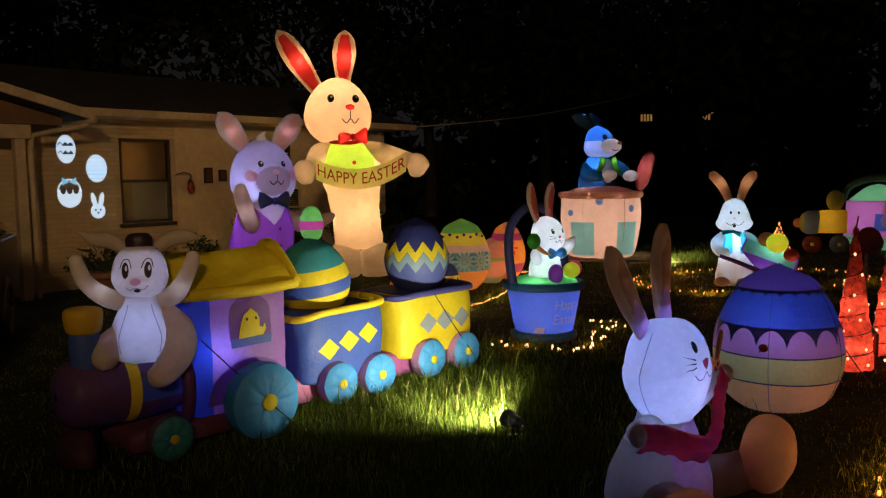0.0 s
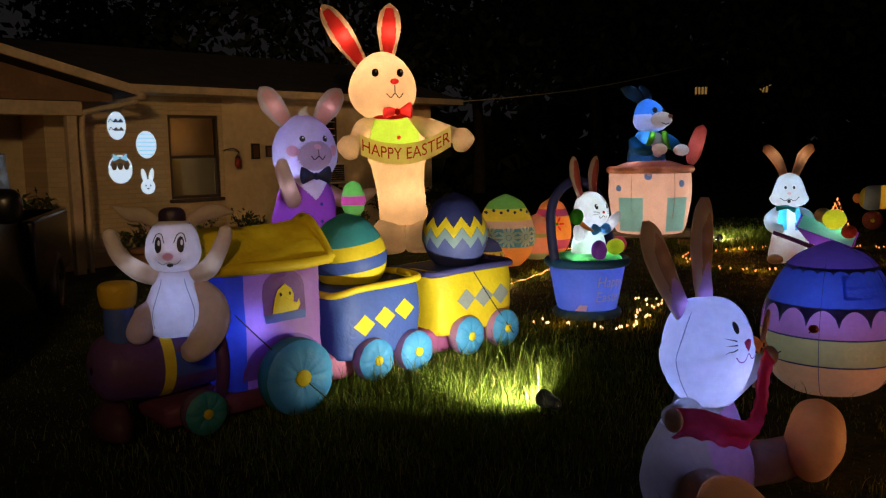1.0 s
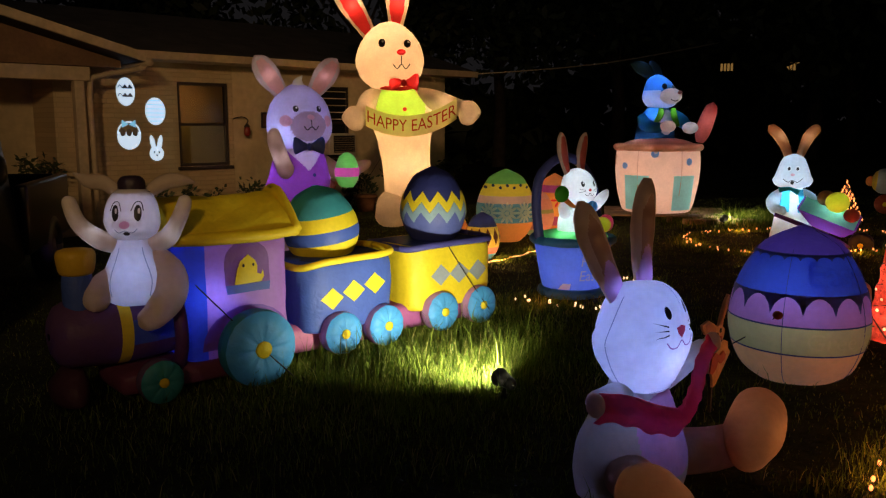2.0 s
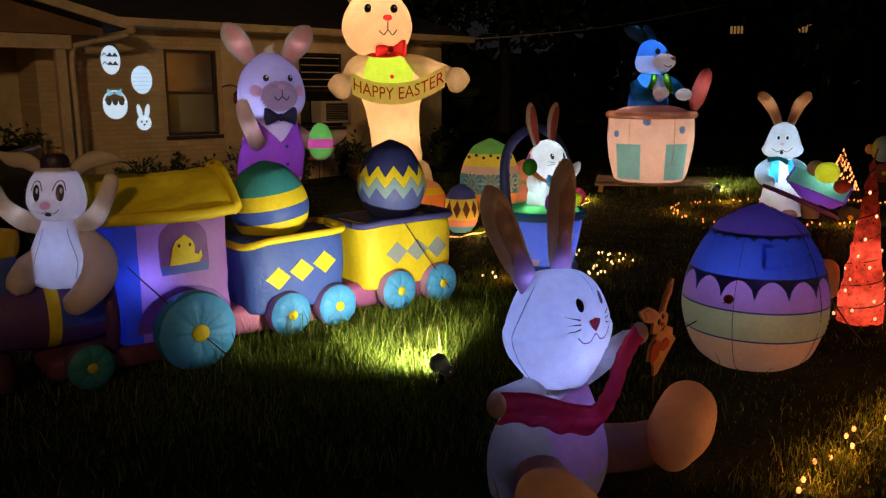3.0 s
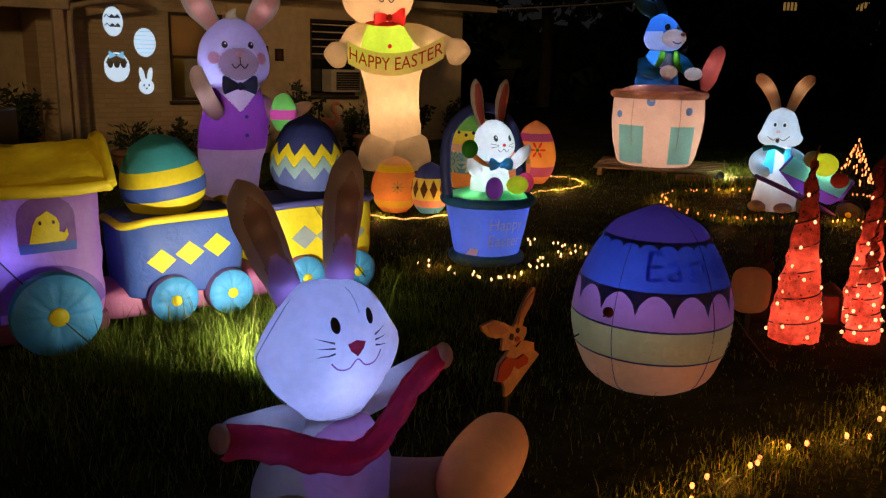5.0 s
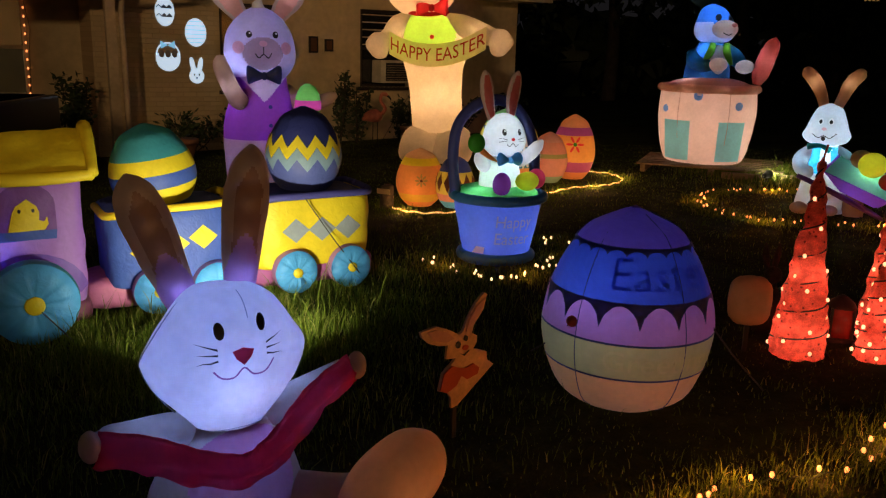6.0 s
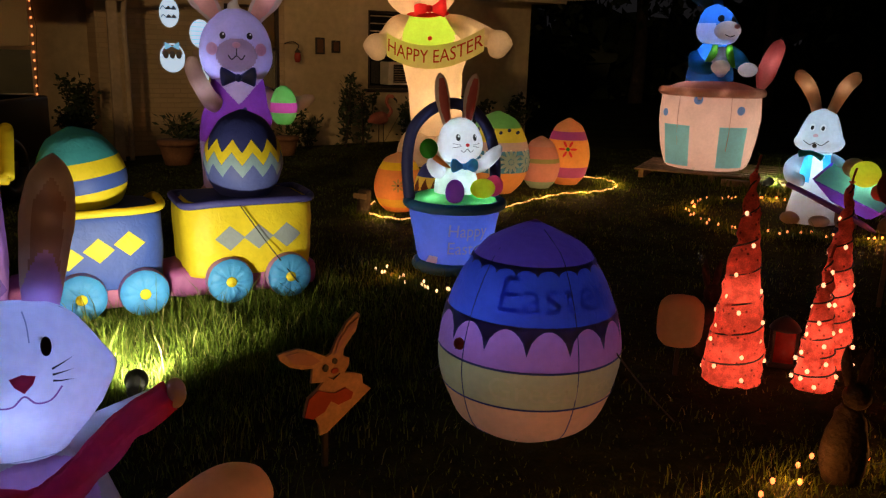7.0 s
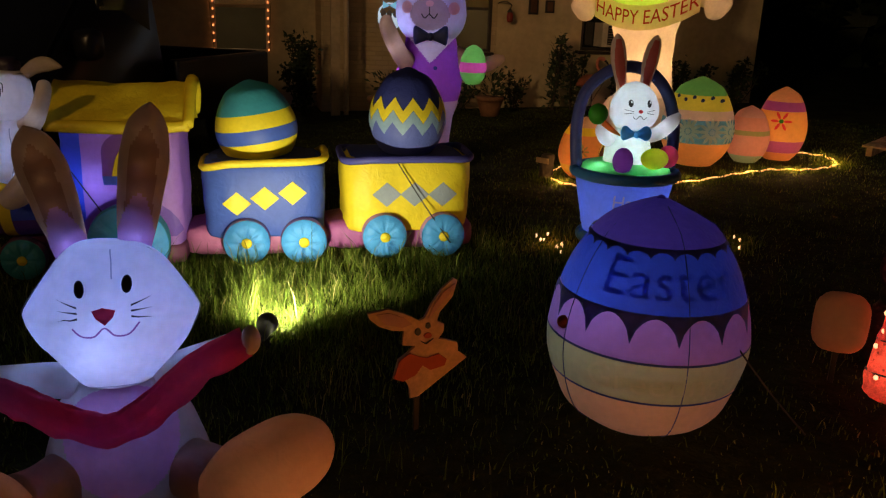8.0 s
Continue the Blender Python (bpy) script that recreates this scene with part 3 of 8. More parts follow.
def porch_window():
    ob = new("window_3")
    ob.matrix_world = HOUSE
    tagged(ob, "porch window framed with warm string light bulbs", "window", kind="structure")
    xa, xb, za, zb = W3
    for b in (box(xa, xa + 0.06, 0.98, 1.1, za, zb, 0.004), box(xb - 0.06, xb, 0.98, 1.1, za, zb, 0.004), box(xa, xb, 0.98, 1.1, zb, zb + 0.06, 0.004), box(xa, xb, 0.98, 1.1, za - 0.06, za, 0.004), box(xa + 0.06, xb - 0.06, 1.0, 1.08, 1.28, 1.33, 0.004)):
        part("window_frame", b, TRIM_PAINT, ob, "", False)
    part("pane", box(xa + 0.06, xb - 0.06, 1.05, 1.056, za, zb), CLEAR_GLASS, ob, "", False)
    part("roller_blind", box(xa + 0.02, xb - 0.02, 1.14, 1.146, 1.28, zb), fabric((0.75, 0.6, 0.42), 0.5), ob, "cream roller blind lit from the room", False)
    bulbs = new("string_lights")
    bulbs.matrix_world = HOUSE
    tagged(bulbs, "warm string light bulbs round the porch window", "string lights")
    ball_mesh = None
    pts = [(x, z) for x in (xa + 0.02, xb - 0.02) for z in np.arange(za, zb + 0.01, 0.13)] + [(x, zb) for x in np.arange(xa + 0.15, xb, 0.14)]
    part("wire", cord([(xa + 0.02, 0.95, za), (xa + 0.02, 0.95, zb), (xb - 0.02, 0.95, zb), (xb - 0.02, 0.95, za)], 0.004, 6, 3), CABLE, bulbs)
    for x, z in pts:
        if ball_mesh is None:
            b = part("bulb", ball(0, 0, 0, 0.014, 0.014, 0.02, 8), BULB, bulbs)
            ball_mesh = b.data
        else:
            b = new("bulb", ball_mesh)
            b.parent = bulbs
        b.location = (x, 0.95, z)


porch_window()


# light figures of a projector, put on the brick wall as thin glowing shapes
def projected():
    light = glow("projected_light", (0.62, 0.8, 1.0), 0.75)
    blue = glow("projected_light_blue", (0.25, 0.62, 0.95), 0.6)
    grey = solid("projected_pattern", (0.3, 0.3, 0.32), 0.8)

    def flat(name, outline, material, parent, y=-0.006):
        bm = bmesh.new()
        bm.faces.new([bm.verts.new((x, y, z)) for x, z in outline])
        bmesh.ops.triangulate(bm, faces=bm.faces[:])
        return part(name, bm, material, parent, "", False)

    def figure(label):
        ob = new("projected_figure")
        ob.matrix_world = HOUSE
        return tagged(ob, label, "projected light", "light figures on the brick wall")
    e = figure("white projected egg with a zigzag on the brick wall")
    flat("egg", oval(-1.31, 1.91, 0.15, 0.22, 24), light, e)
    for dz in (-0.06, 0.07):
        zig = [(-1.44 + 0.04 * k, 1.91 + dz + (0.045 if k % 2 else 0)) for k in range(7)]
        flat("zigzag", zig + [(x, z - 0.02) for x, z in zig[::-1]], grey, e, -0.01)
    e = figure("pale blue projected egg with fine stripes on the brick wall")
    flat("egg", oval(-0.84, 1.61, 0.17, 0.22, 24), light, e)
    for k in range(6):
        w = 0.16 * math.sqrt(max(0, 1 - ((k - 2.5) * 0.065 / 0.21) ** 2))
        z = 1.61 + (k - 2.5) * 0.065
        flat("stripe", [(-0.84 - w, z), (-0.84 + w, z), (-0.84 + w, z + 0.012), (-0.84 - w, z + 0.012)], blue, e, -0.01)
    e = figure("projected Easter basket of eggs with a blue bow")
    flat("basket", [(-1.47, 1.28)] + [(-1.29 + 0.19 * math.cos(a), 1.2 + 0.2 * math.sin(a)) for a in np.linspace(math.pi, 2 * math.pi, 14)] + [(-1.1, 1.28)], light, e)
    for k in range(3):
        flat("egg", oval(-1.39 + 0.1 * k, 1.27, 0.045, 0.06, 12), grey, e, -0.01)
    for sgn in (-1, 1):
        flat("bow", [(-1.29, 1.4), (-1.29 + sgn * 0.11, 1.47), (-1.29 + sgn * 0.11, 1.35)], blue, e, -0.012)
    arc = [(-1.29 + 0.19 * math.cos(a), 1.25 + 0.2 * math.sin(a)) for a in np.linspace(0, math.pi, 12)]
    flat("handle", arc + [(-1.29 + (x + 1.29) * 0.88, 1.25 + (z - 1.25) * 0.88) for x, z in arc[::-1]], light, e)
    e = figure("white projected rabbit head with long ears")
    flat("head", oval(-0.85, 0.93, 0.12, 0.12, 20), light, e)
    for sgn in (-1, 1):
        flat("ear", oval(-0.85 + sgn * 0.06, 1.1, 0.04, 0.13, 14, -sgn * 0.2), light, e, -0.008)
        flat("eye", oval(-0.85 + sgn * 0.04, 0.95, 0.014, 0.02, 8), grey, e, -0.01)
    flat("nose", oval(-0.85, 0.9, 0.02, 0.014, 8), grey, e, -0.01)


projected()


# ---- inflatable rabbits ----
def tall_rabbit():
    ob = thing("inflatable_rabbit", -2.3, 12.5, 13.6, label="giant peach-lit inflatable rabbit in lime vest holding Easter banner", category="inflatable rabbit")
    body = stack([(0.42, 0.1, 0, 0.36, 0.3), (0.55, 0.1, 0, 0.37, 0.32), (0.95, 0.06, 0, 0.37, 0.33), (1.28, 0.03, 0, 0.41, 0.36), (1.5, 0.02, 0, 0.46, 0.4), (1.75, 0.0, 0, 0.44, 0.38), (1.95, -0.04, 0, 0.33, 0.3), (2.1, -0.08, 0, 0.2, 0.2)], 64, 7, wrinkle=0.012)

    def kind_of(c, n):
        if c.z > 1.47 and n.y < -0.25 and c.z < 2.05 and abs(c.x) < 0.36:
            return "vest"
        return "body"
    tree = tree_of(body)
    skins(ob, body, kind_of, {"vest": ("vest", LIME, "lime green vest"), "body": ("body", CREAM, "")})
    for z in (1.72, 1.58):
        part("button", patch(tree, oval(0.06, z, 0.03, 0.03, 12), 0.012, 0), RED, ob)
    head = stack([(2.0, -0.17, 0, 0.12, 0.12), (2.05, -0.17, -0.02, 0.28, 0.26), (2.2, -0.17, -0.04, 0.44, 0.42), (2.42, -0.17, -0.04, 0.51, 0.48), (2.65, -0.17, -0.02, 0.46, 0.44), (2.85, -0.17, 0, 0.33, 0.32), (2.98, -0.17, 0, 0.15, 0.15), (3.02, -0.17, 0, 0.01, 0.01)], 48, 5, wrinkle=0.01)
    ht = tree_of(head)
    part("head", head, CREAM, ob)
    for x in (-0.26, 0.1):
        eye(ob, ht, x, 2.66, 0.05, 0.062)
    part("muzzle_line", stroke(ht, [(0.02, 2.48), (0.02, 2.36)], 0.014), INK, ob)
    part("muzzle_line", stroke(ht, [(-0.1, 2.36), (-0.04, 2.3), (0.02, 2.36), (0.08, 2.3), (0.14, 2.37)], 0.014), INK, ob)
    part("nose", ball(0.02, -0.5, 2.53, 0.065, 0.05, 0.042, 16), RED, ob)
    ear(ob, (-0.44, 0.02, 2.78), (-1.05, 0.08, 3.73), 0.18, RED, skin=CREAM, depth=0.1)
    ear(ob, (-0.08, 0.02, 2.92), (-0.03, 0.06, 3.73), 0.18, RED, skin=CREAM, depth=0.1)
    part("collar", tube([(-0.34, -0.12, 2.06, 0.03, 0.03), (-0.2, -0.3, 2.03, 0.03, 0.03), (0.02, -0.34, 2.02, 0.03, 0.03), (0.16, -0.2, 2.05, 0.03, 0.03), (0.2, 0.0, 2.06, 0.03, 0.03)], 8, 4), RED, ob, "red collar band")
    bow_tie(ob, 0.05, -0.38, 2.1, 0.42, 0.24, RED, "red bow tie")
    for sgn, hx, hz in ((-1, -0.66, 1.6), (1, 0.98, 1.68)):
        part("arm", tube([(sgn * 0.22, 0.0, 1.94, 0.12, 0.12), (sgn * 0.45, -0.1, 1.88, 0.15, 0.14), (hx * 0.82, -0.3, 0.5 * (hz + 1.85), 0.13, 0.12), (hx * 0.97, -0.42, hz + 0.04, 0.1, 0.1)], 18, 5), CREAM, ob)
        part("hand", stack([(hz - 0.19, hx, -0.42, 0.02, 0.02), (hz - 0.15, hx, -0.42, 0.1, 0.09), (hz, hx + sgn * 0.03, -0.42, 0.17, 0.13), (hz + 0.14, hx, -0.42, 0.11, 0.09), (hz + 0.17, hx, -0.42, 0.02, 0.02)], 18, 4), CREAM, ob)
    # the banner hangs between the hands
    def cloth(u, v):
        x = 0.16 + u * 0.66
        return Vector((x, -0.52 - 0.1 * (1 - u * u), 1.58 + 0.1 * u * u - 0.1 * (1 - u * u) + 0.05 * u + v * 0.15))
    bm = bmesh.new()
    rows = [[bm.verts.new(cloth(-1 + i / 16, v)) for i in range(33)] for v in (-1, -0.5, 0, 0.5, 1)]
    for a, b in zip(rows, rows[1:]):
        for i in range(32):
            bm.faces.new((a[i], a[i + 1], b[i + 1], b[i]))
    banner = part("banner", bm, fabric((0.95, 0.88, 0.58), 0.85), ob, "pale yellow banner cloth")
    text = lettering("HAPPY EASTER", 0.225)
    for v in text.verts:
        v.co = cloth(v.co.x / 0.76, v.co.z / 0.14) + Vector((0, -0.008, 0))
    part("banner_writing", text, fabric((0.6, 0.04, 0.03), 0.5), banner, "dark red lettering")
    for sgn in (-1, 1):
        x = 0.12 + sgn * 0.24
        part("foot", stack([(0.0, x, -0.2, 0.2, 0.3), (0.1, x, -0.24, 0.27, 0.42), (0.25, x, -0.2, 0.27, 0.4), (0.42, x, -0.08, 0.22, 0.28), (0.5, x, 0, 0.12, 0.15)], 28, 4, wrinkle=0.015), CREAM, ob)
    glow_colour = (1.0, 0.58, 0.29)
    inner_lamp(ob, (-0.2, 0, 2.6), 17, glow_colour)
    inner_lamp(ob, (0.03, 0.05, 1.7), 15, glow_colour)
    inner_lamp(ob, (0.08, 0.0, 0.9), 9, glow_colour)
    inner_lamp(ob, (-0.12, -0.1, 0.22), 1.5, glow_colour)
    inner_lamp(ob, (0.36, -0.1, 0.22), 1.5, glow_colour)
    inner_lamp(ob, (-0.11, -0.38, 2.11), 0.3, WARM, 0.01)
    inner_lamp(ob, (0.21, -0.38, 2.11), 0.3, WARM, 0.01)
    inner_lamp(ob, (0.02, -0.52, 2.53), 0.12, WARM, 0.01)
    inner_lamp(ob, (-0.5, -0.22, 1.76), 0.9, glow_colour)
    inner_lamp(ob, (0.68, -0.25, 1.78), 0.9, glow_colour)
    inner_lamp(ob, (-0.67, -0.42, 1.6), 0.5, glow_colour)
    inner_lamp(ob, (1.0, -0.42, 1.68), 0.5, glow_colour)
    inner_lamp(ob, (-0.72, 0.04, 3.25), 2.2, glow_colour)
    inner_lamp(ob, (-0.04, 0.04, 3.3), 2.2, glow_colour)
    for a, b in (((0.3, 0, 0.5), (0.9, 0.3, 0.02)), ((-0.2, 0.2, 1.2), (-1.0, 0.8, 0.02))):
        tether(ob, a, b)


tall_rabbit()


def purple_rabbit():
    ob = thing("inflatable_rabbit", -2.17, 8.32, 40, label="lilac inflatable rabbit in purple waistcoat holding a striped egg", category="inflatable rabbit")
    body = stack([(0.02, -0.1, 0, 0.24, 0.24), (0.25, -0.1, 0, 0.27, 0.27), (0.5, -0.09, -0.01, 0.29, 0.28), (0.68, -0.07, -0.02, 0.32, 0.3), (0.85, -0.05, -0.02, 0.325, 0.31), (1.02, -0.03, -0.03, 0.3, 0.29), (1.18, -0.03, -0.04, 0.25, 0.24), (1.34, -0.03, -0.05, 0.22, 0.2)], 140, 20, wrinkle=0.008)
    bt = tree_of(body)

    def kind_of(c, n):
        if c.z > 0.68:
            if n.y < -0.2 and c.z > 1.02 and abs(c.x + 0.02) < (c.z - 1.03) * 0.95:
                return "shirt"
            return "vest"
        return "legs"
    skins(ob, body, kind_of, {"vest": ("waistcoat", PURPLE, "bright purple waistcoat"), "legs": ("trousers", fabric((0.55, 0.42, 0.5)), "pale lilac trousers"), "shirt": ("shirt_front", fabric((0.62, 0.6, 0.72)), "white shirt front")})
    for z in (0.99, 0.82):
        part("button", patch(bt, oval(0.03, z, 0.018, 0.018, 10), 0.008, 0), NAVY, ob)
    head = stack([(1.2, -0.035, -0.03, 0.12, 0.12), (1.25, -0.035, -0.05, 0.23, 0.21), (1.38, -0.035, -0.07, 0.315, 0.29), (1.54, -0.035, -0.07, 0.325, 0.3), (1.7, -0.035, -0.06, 0.275, 0.26), (1.82, -0.035, -0.05, 0.17, 0.17), (1.88, -0.035, -0.04, 0.07, 0.07), (1.89, -0.035, -0.04, 0.01, 0.01)], 130, 16, wrinkle=0.006)
    inside = lambda c, x, z, rx, rz: ((c.x - x) / rx) ** 2 + ((c.z - z) / rz) ** 2 < 1
    for v in head.verts:
        q = ((v.co.x + 0.03) / 0.19) ** 2 + ((v.co.z - 1.475) / 0.155) ** 2
        if v.co.y < 0 and q < 1:
            v.co.y -= 0.085 * (1 - q) ** 0.6
    ht = tree_of(head)
    mt = ht
    skins(ob, head, lambda c, n: "muzzle" if n.y < -0.1 and inside(c, -0.03, 1.47, 0.178, 0.145) else "head", {"head": ("head", fabric((0.66, 0.6, 0.78)), ""), "muzzle": ("muzzle", fabric((0.46, 0.33, 0.37)), "dusky pink muzzle")})
    part("nose", patch(mt, oval(-0.03, 1.555, 0.036, 0.026, 12), 0.006, 1), PINK, ob)
    part("mouth", stroke(mt, [(-0.1, 1.47), (-0.07, 1.435), (-0.03, 1.465), (0.01, 1.435), (0.04, 1.475)], 0.01), INK, ob)
    part("mouth", stroke(mt, [(-0.03, 1.53), (-0.03, 1.465)], 0.008), INK, ob)
    for x in (-0.145, 0.085):
        eye(ob, ht, x, 1.635, 0.026, 0.031)
    for x in (-0.24, 0.18):
        part("cheek", patch(ht, oval(x, 1.52, 0.05, 0.055), 0.004, 1), PINK, ob, "pink cheek")
    part("hair_tuft", stack([(1.85, -0.03, -0.08, 0.07, 0.04), (1.92, -0.05, -0.1, 0.045, 0.03), (1.97, -0.01, -0.11, 0.01, 0.01)], 12, 3), WHITE, ob)
    ear(ob, (-0.18, -0.03, 1.77), (-0.46, -0.06, 2.15), 0.12, PINK, skin=fabric((0.6, 0.52, 0.56)), depth=0.05)
    ear(ob, (0.11, -0.03, 1.77), (0.38, -0.06, 2.15), 0.12, PINK, skin=fabric((0.6, 0.52, 0.56)), depth=0.05)
    bow_tie(ob, -0.02, -0.33, 1.27, 0.3, 0.17, fabric((0.06, 0.1, 0.34), 0.4), "navy blue bow tie")
    ARM = fabric((0.72, 0.58, 0.6))
    part("arm", tube([(-0.22, -0.05, 1.12, 0.08, 0.08), (-0.24, -0.26, 1.04, 0.085, 0.08), (-0.31, -0.38, 1.14, 0.078, 0.078), (-0.4, -0.47, 1.34, 0.072, 0.072), (-0.405, -0.48, 1.43, 0.045, 0.045), (-0.405, -0.48, 1.45, 0.012, 0.012)], 18, 5), ARM, ob)
    part("arm", tube([(0.2, -0.02, 1.12, 0.08, 0.08), (0.33, -0.12, 1.02, 0.085, 0.08), (0.48, -0.2, 1.03, 0.07, 0.065), (0.6, -0.24, 1.08, 0.055, 0.05), (0.66, -0.25, 1.11, 0.02, 0.02)], 18, 5), ARM, ob)
    for x in (-0.29, 0.13):
        part("foot", stack([(0.0, x, -0.12, 0.12, 0.2), (0.06, x, -0.14, 0.16, 0.26), (0.16, x, -0.1, 0.15, 0.22), (0.25, x, 0, 0.08, 0.1)], 24, 4), fabric((0.5, 0.3, 0.26)), ob)
    egg = new("held_egg")
    egg.parent = ob
    rings = egg_rings(0.8, 0.36, 0.125)
    for lo, hi, mtl, lab in ((0, 0.3, GREEN, ""), (0.3, 0.42, MAGENTA, "magenta zigzag band"), (0.42, 0.55, MAGENTA, ""), (0.55, 0.97, GREEN, "")):
        bm = lathe_band(rings, 0.8 + lo * 0.36, 0.8 + hi * 0.36, 24, 5)
        bmesh.ops.translate(bm, verts=bm.verts, vec=(0.377, -0.31, 0.06))
        part("egg_band", bm, mtl, egg, lab)
    inner_lamp(ob, (-0.33, -0.03, 1.97), 0.16, (1, 0.8, 0.8), 0.04)
    inner_lamp(ob, (0.25, -0.03, 1.97), 0.16, (1, 0.8, 0.8), 0.04)
    inner_lamp(ob, (-0.34, -0.41, 1.2), 0.22, (1, 0.85, 0.85), 0.04)
    inner_lamp(ob, (0.377, -0.31, 1.03), 0.6, (0.9, 1, 0.9))
    inner_lamp(ob, (-0.16, -0.14, 1.42), 2.8, (0.5, 0.56, 1))
    inner_lamp(ob, (-0.14, -0.02, 1.0), 3.2, (0.8, 0.7, 1.0))
    inner_lamp(ob, (-0.1, 0.0, 0.45), 0.9, COOL)


purple_rabbit()


def front_rabbit():
    ob = thing("inflatable_rabbit", 1.173, 3.405, 56, label="white inflatable rabbit sitting on grass with crimson scarf banner", category="inflatable rabbit")
    # two flat panels sewn along the sides: the head is wide, shallow and angular
    outline = ((0.355, 0.085, 0.07), (0.385, 0.098, 0.085), (0.41, 0.115, 0.105), (0.45, 0.152, 0.13), (0.5, 0.19, 0.148), (0.55, 0.217, 0.156), (0.575, 0.226, 0.157), (0.595, 0.228, 0.156), (0.62, 0.215, 0.153), (0.66, 0.187, 0.147), (0.7, 0.158, 0.136), (0.735, 0.13, 0.118), (0.762, 0.098, 0.09), (0.775, 0.07, 0.06), (0.78, 0.01, 0.01))
    head = stack([(z, 0.031, -0.012, rx, ry) for z, rx, ry in outline], 96, 4, 1.82)
    puff(head, 0.007, 8)
    # creases that run in from the side seams
    for v in head.verts:
        for sgn, zc in ((-1, 0.59), (1, 0.59), (-1, 0.47), (1, 0.47)):
            u = abs(v.co.x - 0.031) / 0.23
            if (v.co.x - 0.031) * sgn > 0.09:
                v.co.y *= 1 - 0.07 * math.exp(-((v.co.z - zc - 0.05 * (1 - u)) / 0.012) ** 2)
    ht = tree_of(head)
    part("head", head, WHITE, ob)
    for x, z in ((-0.024, 0.693), (0.087, 0.7)):
        part("eye", patch(ht, oval(x, z, 0.0125, 0.021), 0.004, 1), INK, ob)
    part("nose", patch(ht, [(0.003, 0.641), (0.03, 0.649), (0.059, 0.64), (0.052, 0.622), (0.032, 0.602), (0.012, 0.62)], 0.005, 2), CRIMSON, ob, "crimson nose")
    part("mouth", stroke(ht, [(-0.046, 0.594), (-0.025, 0.574), (0.005, 0.573), (0.031, 0.595), (0.055, 0.574), (0.087, 0.575), (0.113, 0.602)], 0.0045), fabric((0.3, 0.12, 0.3)), ob)
    for sgn, x0 in ((-1, -0.032), (1, 0.095)):
        for dz0, dz1 in ((0.014, 0.03), (0, 0.002), (-0.014, -0.028)):
            a, b = (x0, 0.634 + dz0), (x0 + sgn * 0.052, 0.634 + dz1)
            part("whisker", patch(ht, [(a[0], a[1] - 0.0028), (b[0], b[1]), (a[0], a[1] + 0.0028)], 0.004, 2), INK, ob)
    for sgn in (-1, 1):
        part("seam", cord([(0.031 + sgn * (rx * 0.985 + 0.003), -0.014, z) for z, rx, ry in outline[1:-2]], 0.0013, 6, 4), GREY_BLUE, ob, "grey panel seam")
    part("seam", stroke(ht, [(0.045, 0.772), (0.05, 0.752), (0.052, 0.715)], 0.003), GREY_BLUE, ob)
    part("seam", stroke(ht, [(-0.04, 0.405), (0.02, 0.412), (0.06, 0.41), (0.1, 0.405)], 0.003), GREY_BLUE, ob)
    body = stack([(-0.03, 0.03, 0.03, 0.2, 0.17), (0.06, 0.035, 0.03, 0.225, 0.2), (0.16, 0.035, 0.02, 0.222, 0.19), (0.28, 0.03, 0.005, 0.178, 0.15), (0.36, 0.03, 0, 0.13, 0.115), (0.42, 0.03, 0, 0.105, 0.095)], 150, 24, wrinkle=0.01)

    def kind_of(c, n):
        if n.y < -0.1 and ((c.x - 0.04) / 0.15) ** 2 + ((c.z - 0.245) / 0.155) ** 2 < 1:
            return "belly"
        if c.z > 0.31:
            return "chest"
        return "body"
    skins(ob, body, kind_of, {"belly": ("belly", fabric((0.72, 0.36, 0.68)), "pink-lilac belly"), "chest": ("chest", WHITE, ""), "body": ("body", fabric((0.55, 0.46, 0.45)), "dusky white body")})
    for pts in (((0.1, 0, 0.37, 0.05), (0.2, -0.02, 0.405, 0.05), (0.3, -0.05, 0.455, 0.043), (0.365, -0.07, 0.49, 0.036), (0.385, -0.075, 0.515, 0.012)),
                ((-0.05, 0, 0.37, 0.05), (-0.14, -0.02, 0.392, 0.05), (-0.235, -0.045, 0.41, 0.043), (-0.3, -0.055, 0.422, 0.036), (-0.325, -0.06, 0.44, 0.012))):
        part("arm", tube([(x, y, z, r, r * 0.95) for x, y, z, r in pts], 18, 5), WHITE, ob)
    bm = bmesh.new()
    line = spline(((-0.325, -0.1, 0.412), (-0.21, -0.14, 0.387), (-0.1, -0.178, 0.34), (0.03, -0.195, 0.307), (0.14, -0.18, 0.36), (0.255, -0.14, 0.445), (0.38, -0.105, 0.495)), 8)
    rows = []
    for i, p in enumerate(line):
        d = line[min(i + 1, len(line) - 1)] - line[max(i - 1, 0)]
        tilt = math.atan2(d[2], d[0])
        half = 0.05 + 0.0025 * math.sin(i * 0.9)
        rows.append([bm.verts.new((p[0] - math.sin(tilt) * w * half, p[1] - 0.012 * (1 - abs(w)) + 0.022 * abs(w) + 0.003 * math.sin(1.7 * i + 4 * w), p[2] + w * half * math.cos(tilt) + 0.003 * math.sin(0.9 * i + 3 * w))) for w in (-1, -0.7, -0.35, 0, 0.35, 0.7, 1)])
    for a, b in zip(rows, rows[1:]):
        for k in range(6):
            bm.faces.new((a[k], b[k], b[k + 1], a[k + 1]))
    bmesh.ops.solidify(bm, geom=bm.faces[:], thickness=0.006)
    part("scarf_banner", bm, fabric((0.92, 0.1, 0.22), 0.62), ob, "crimson scarf banner")
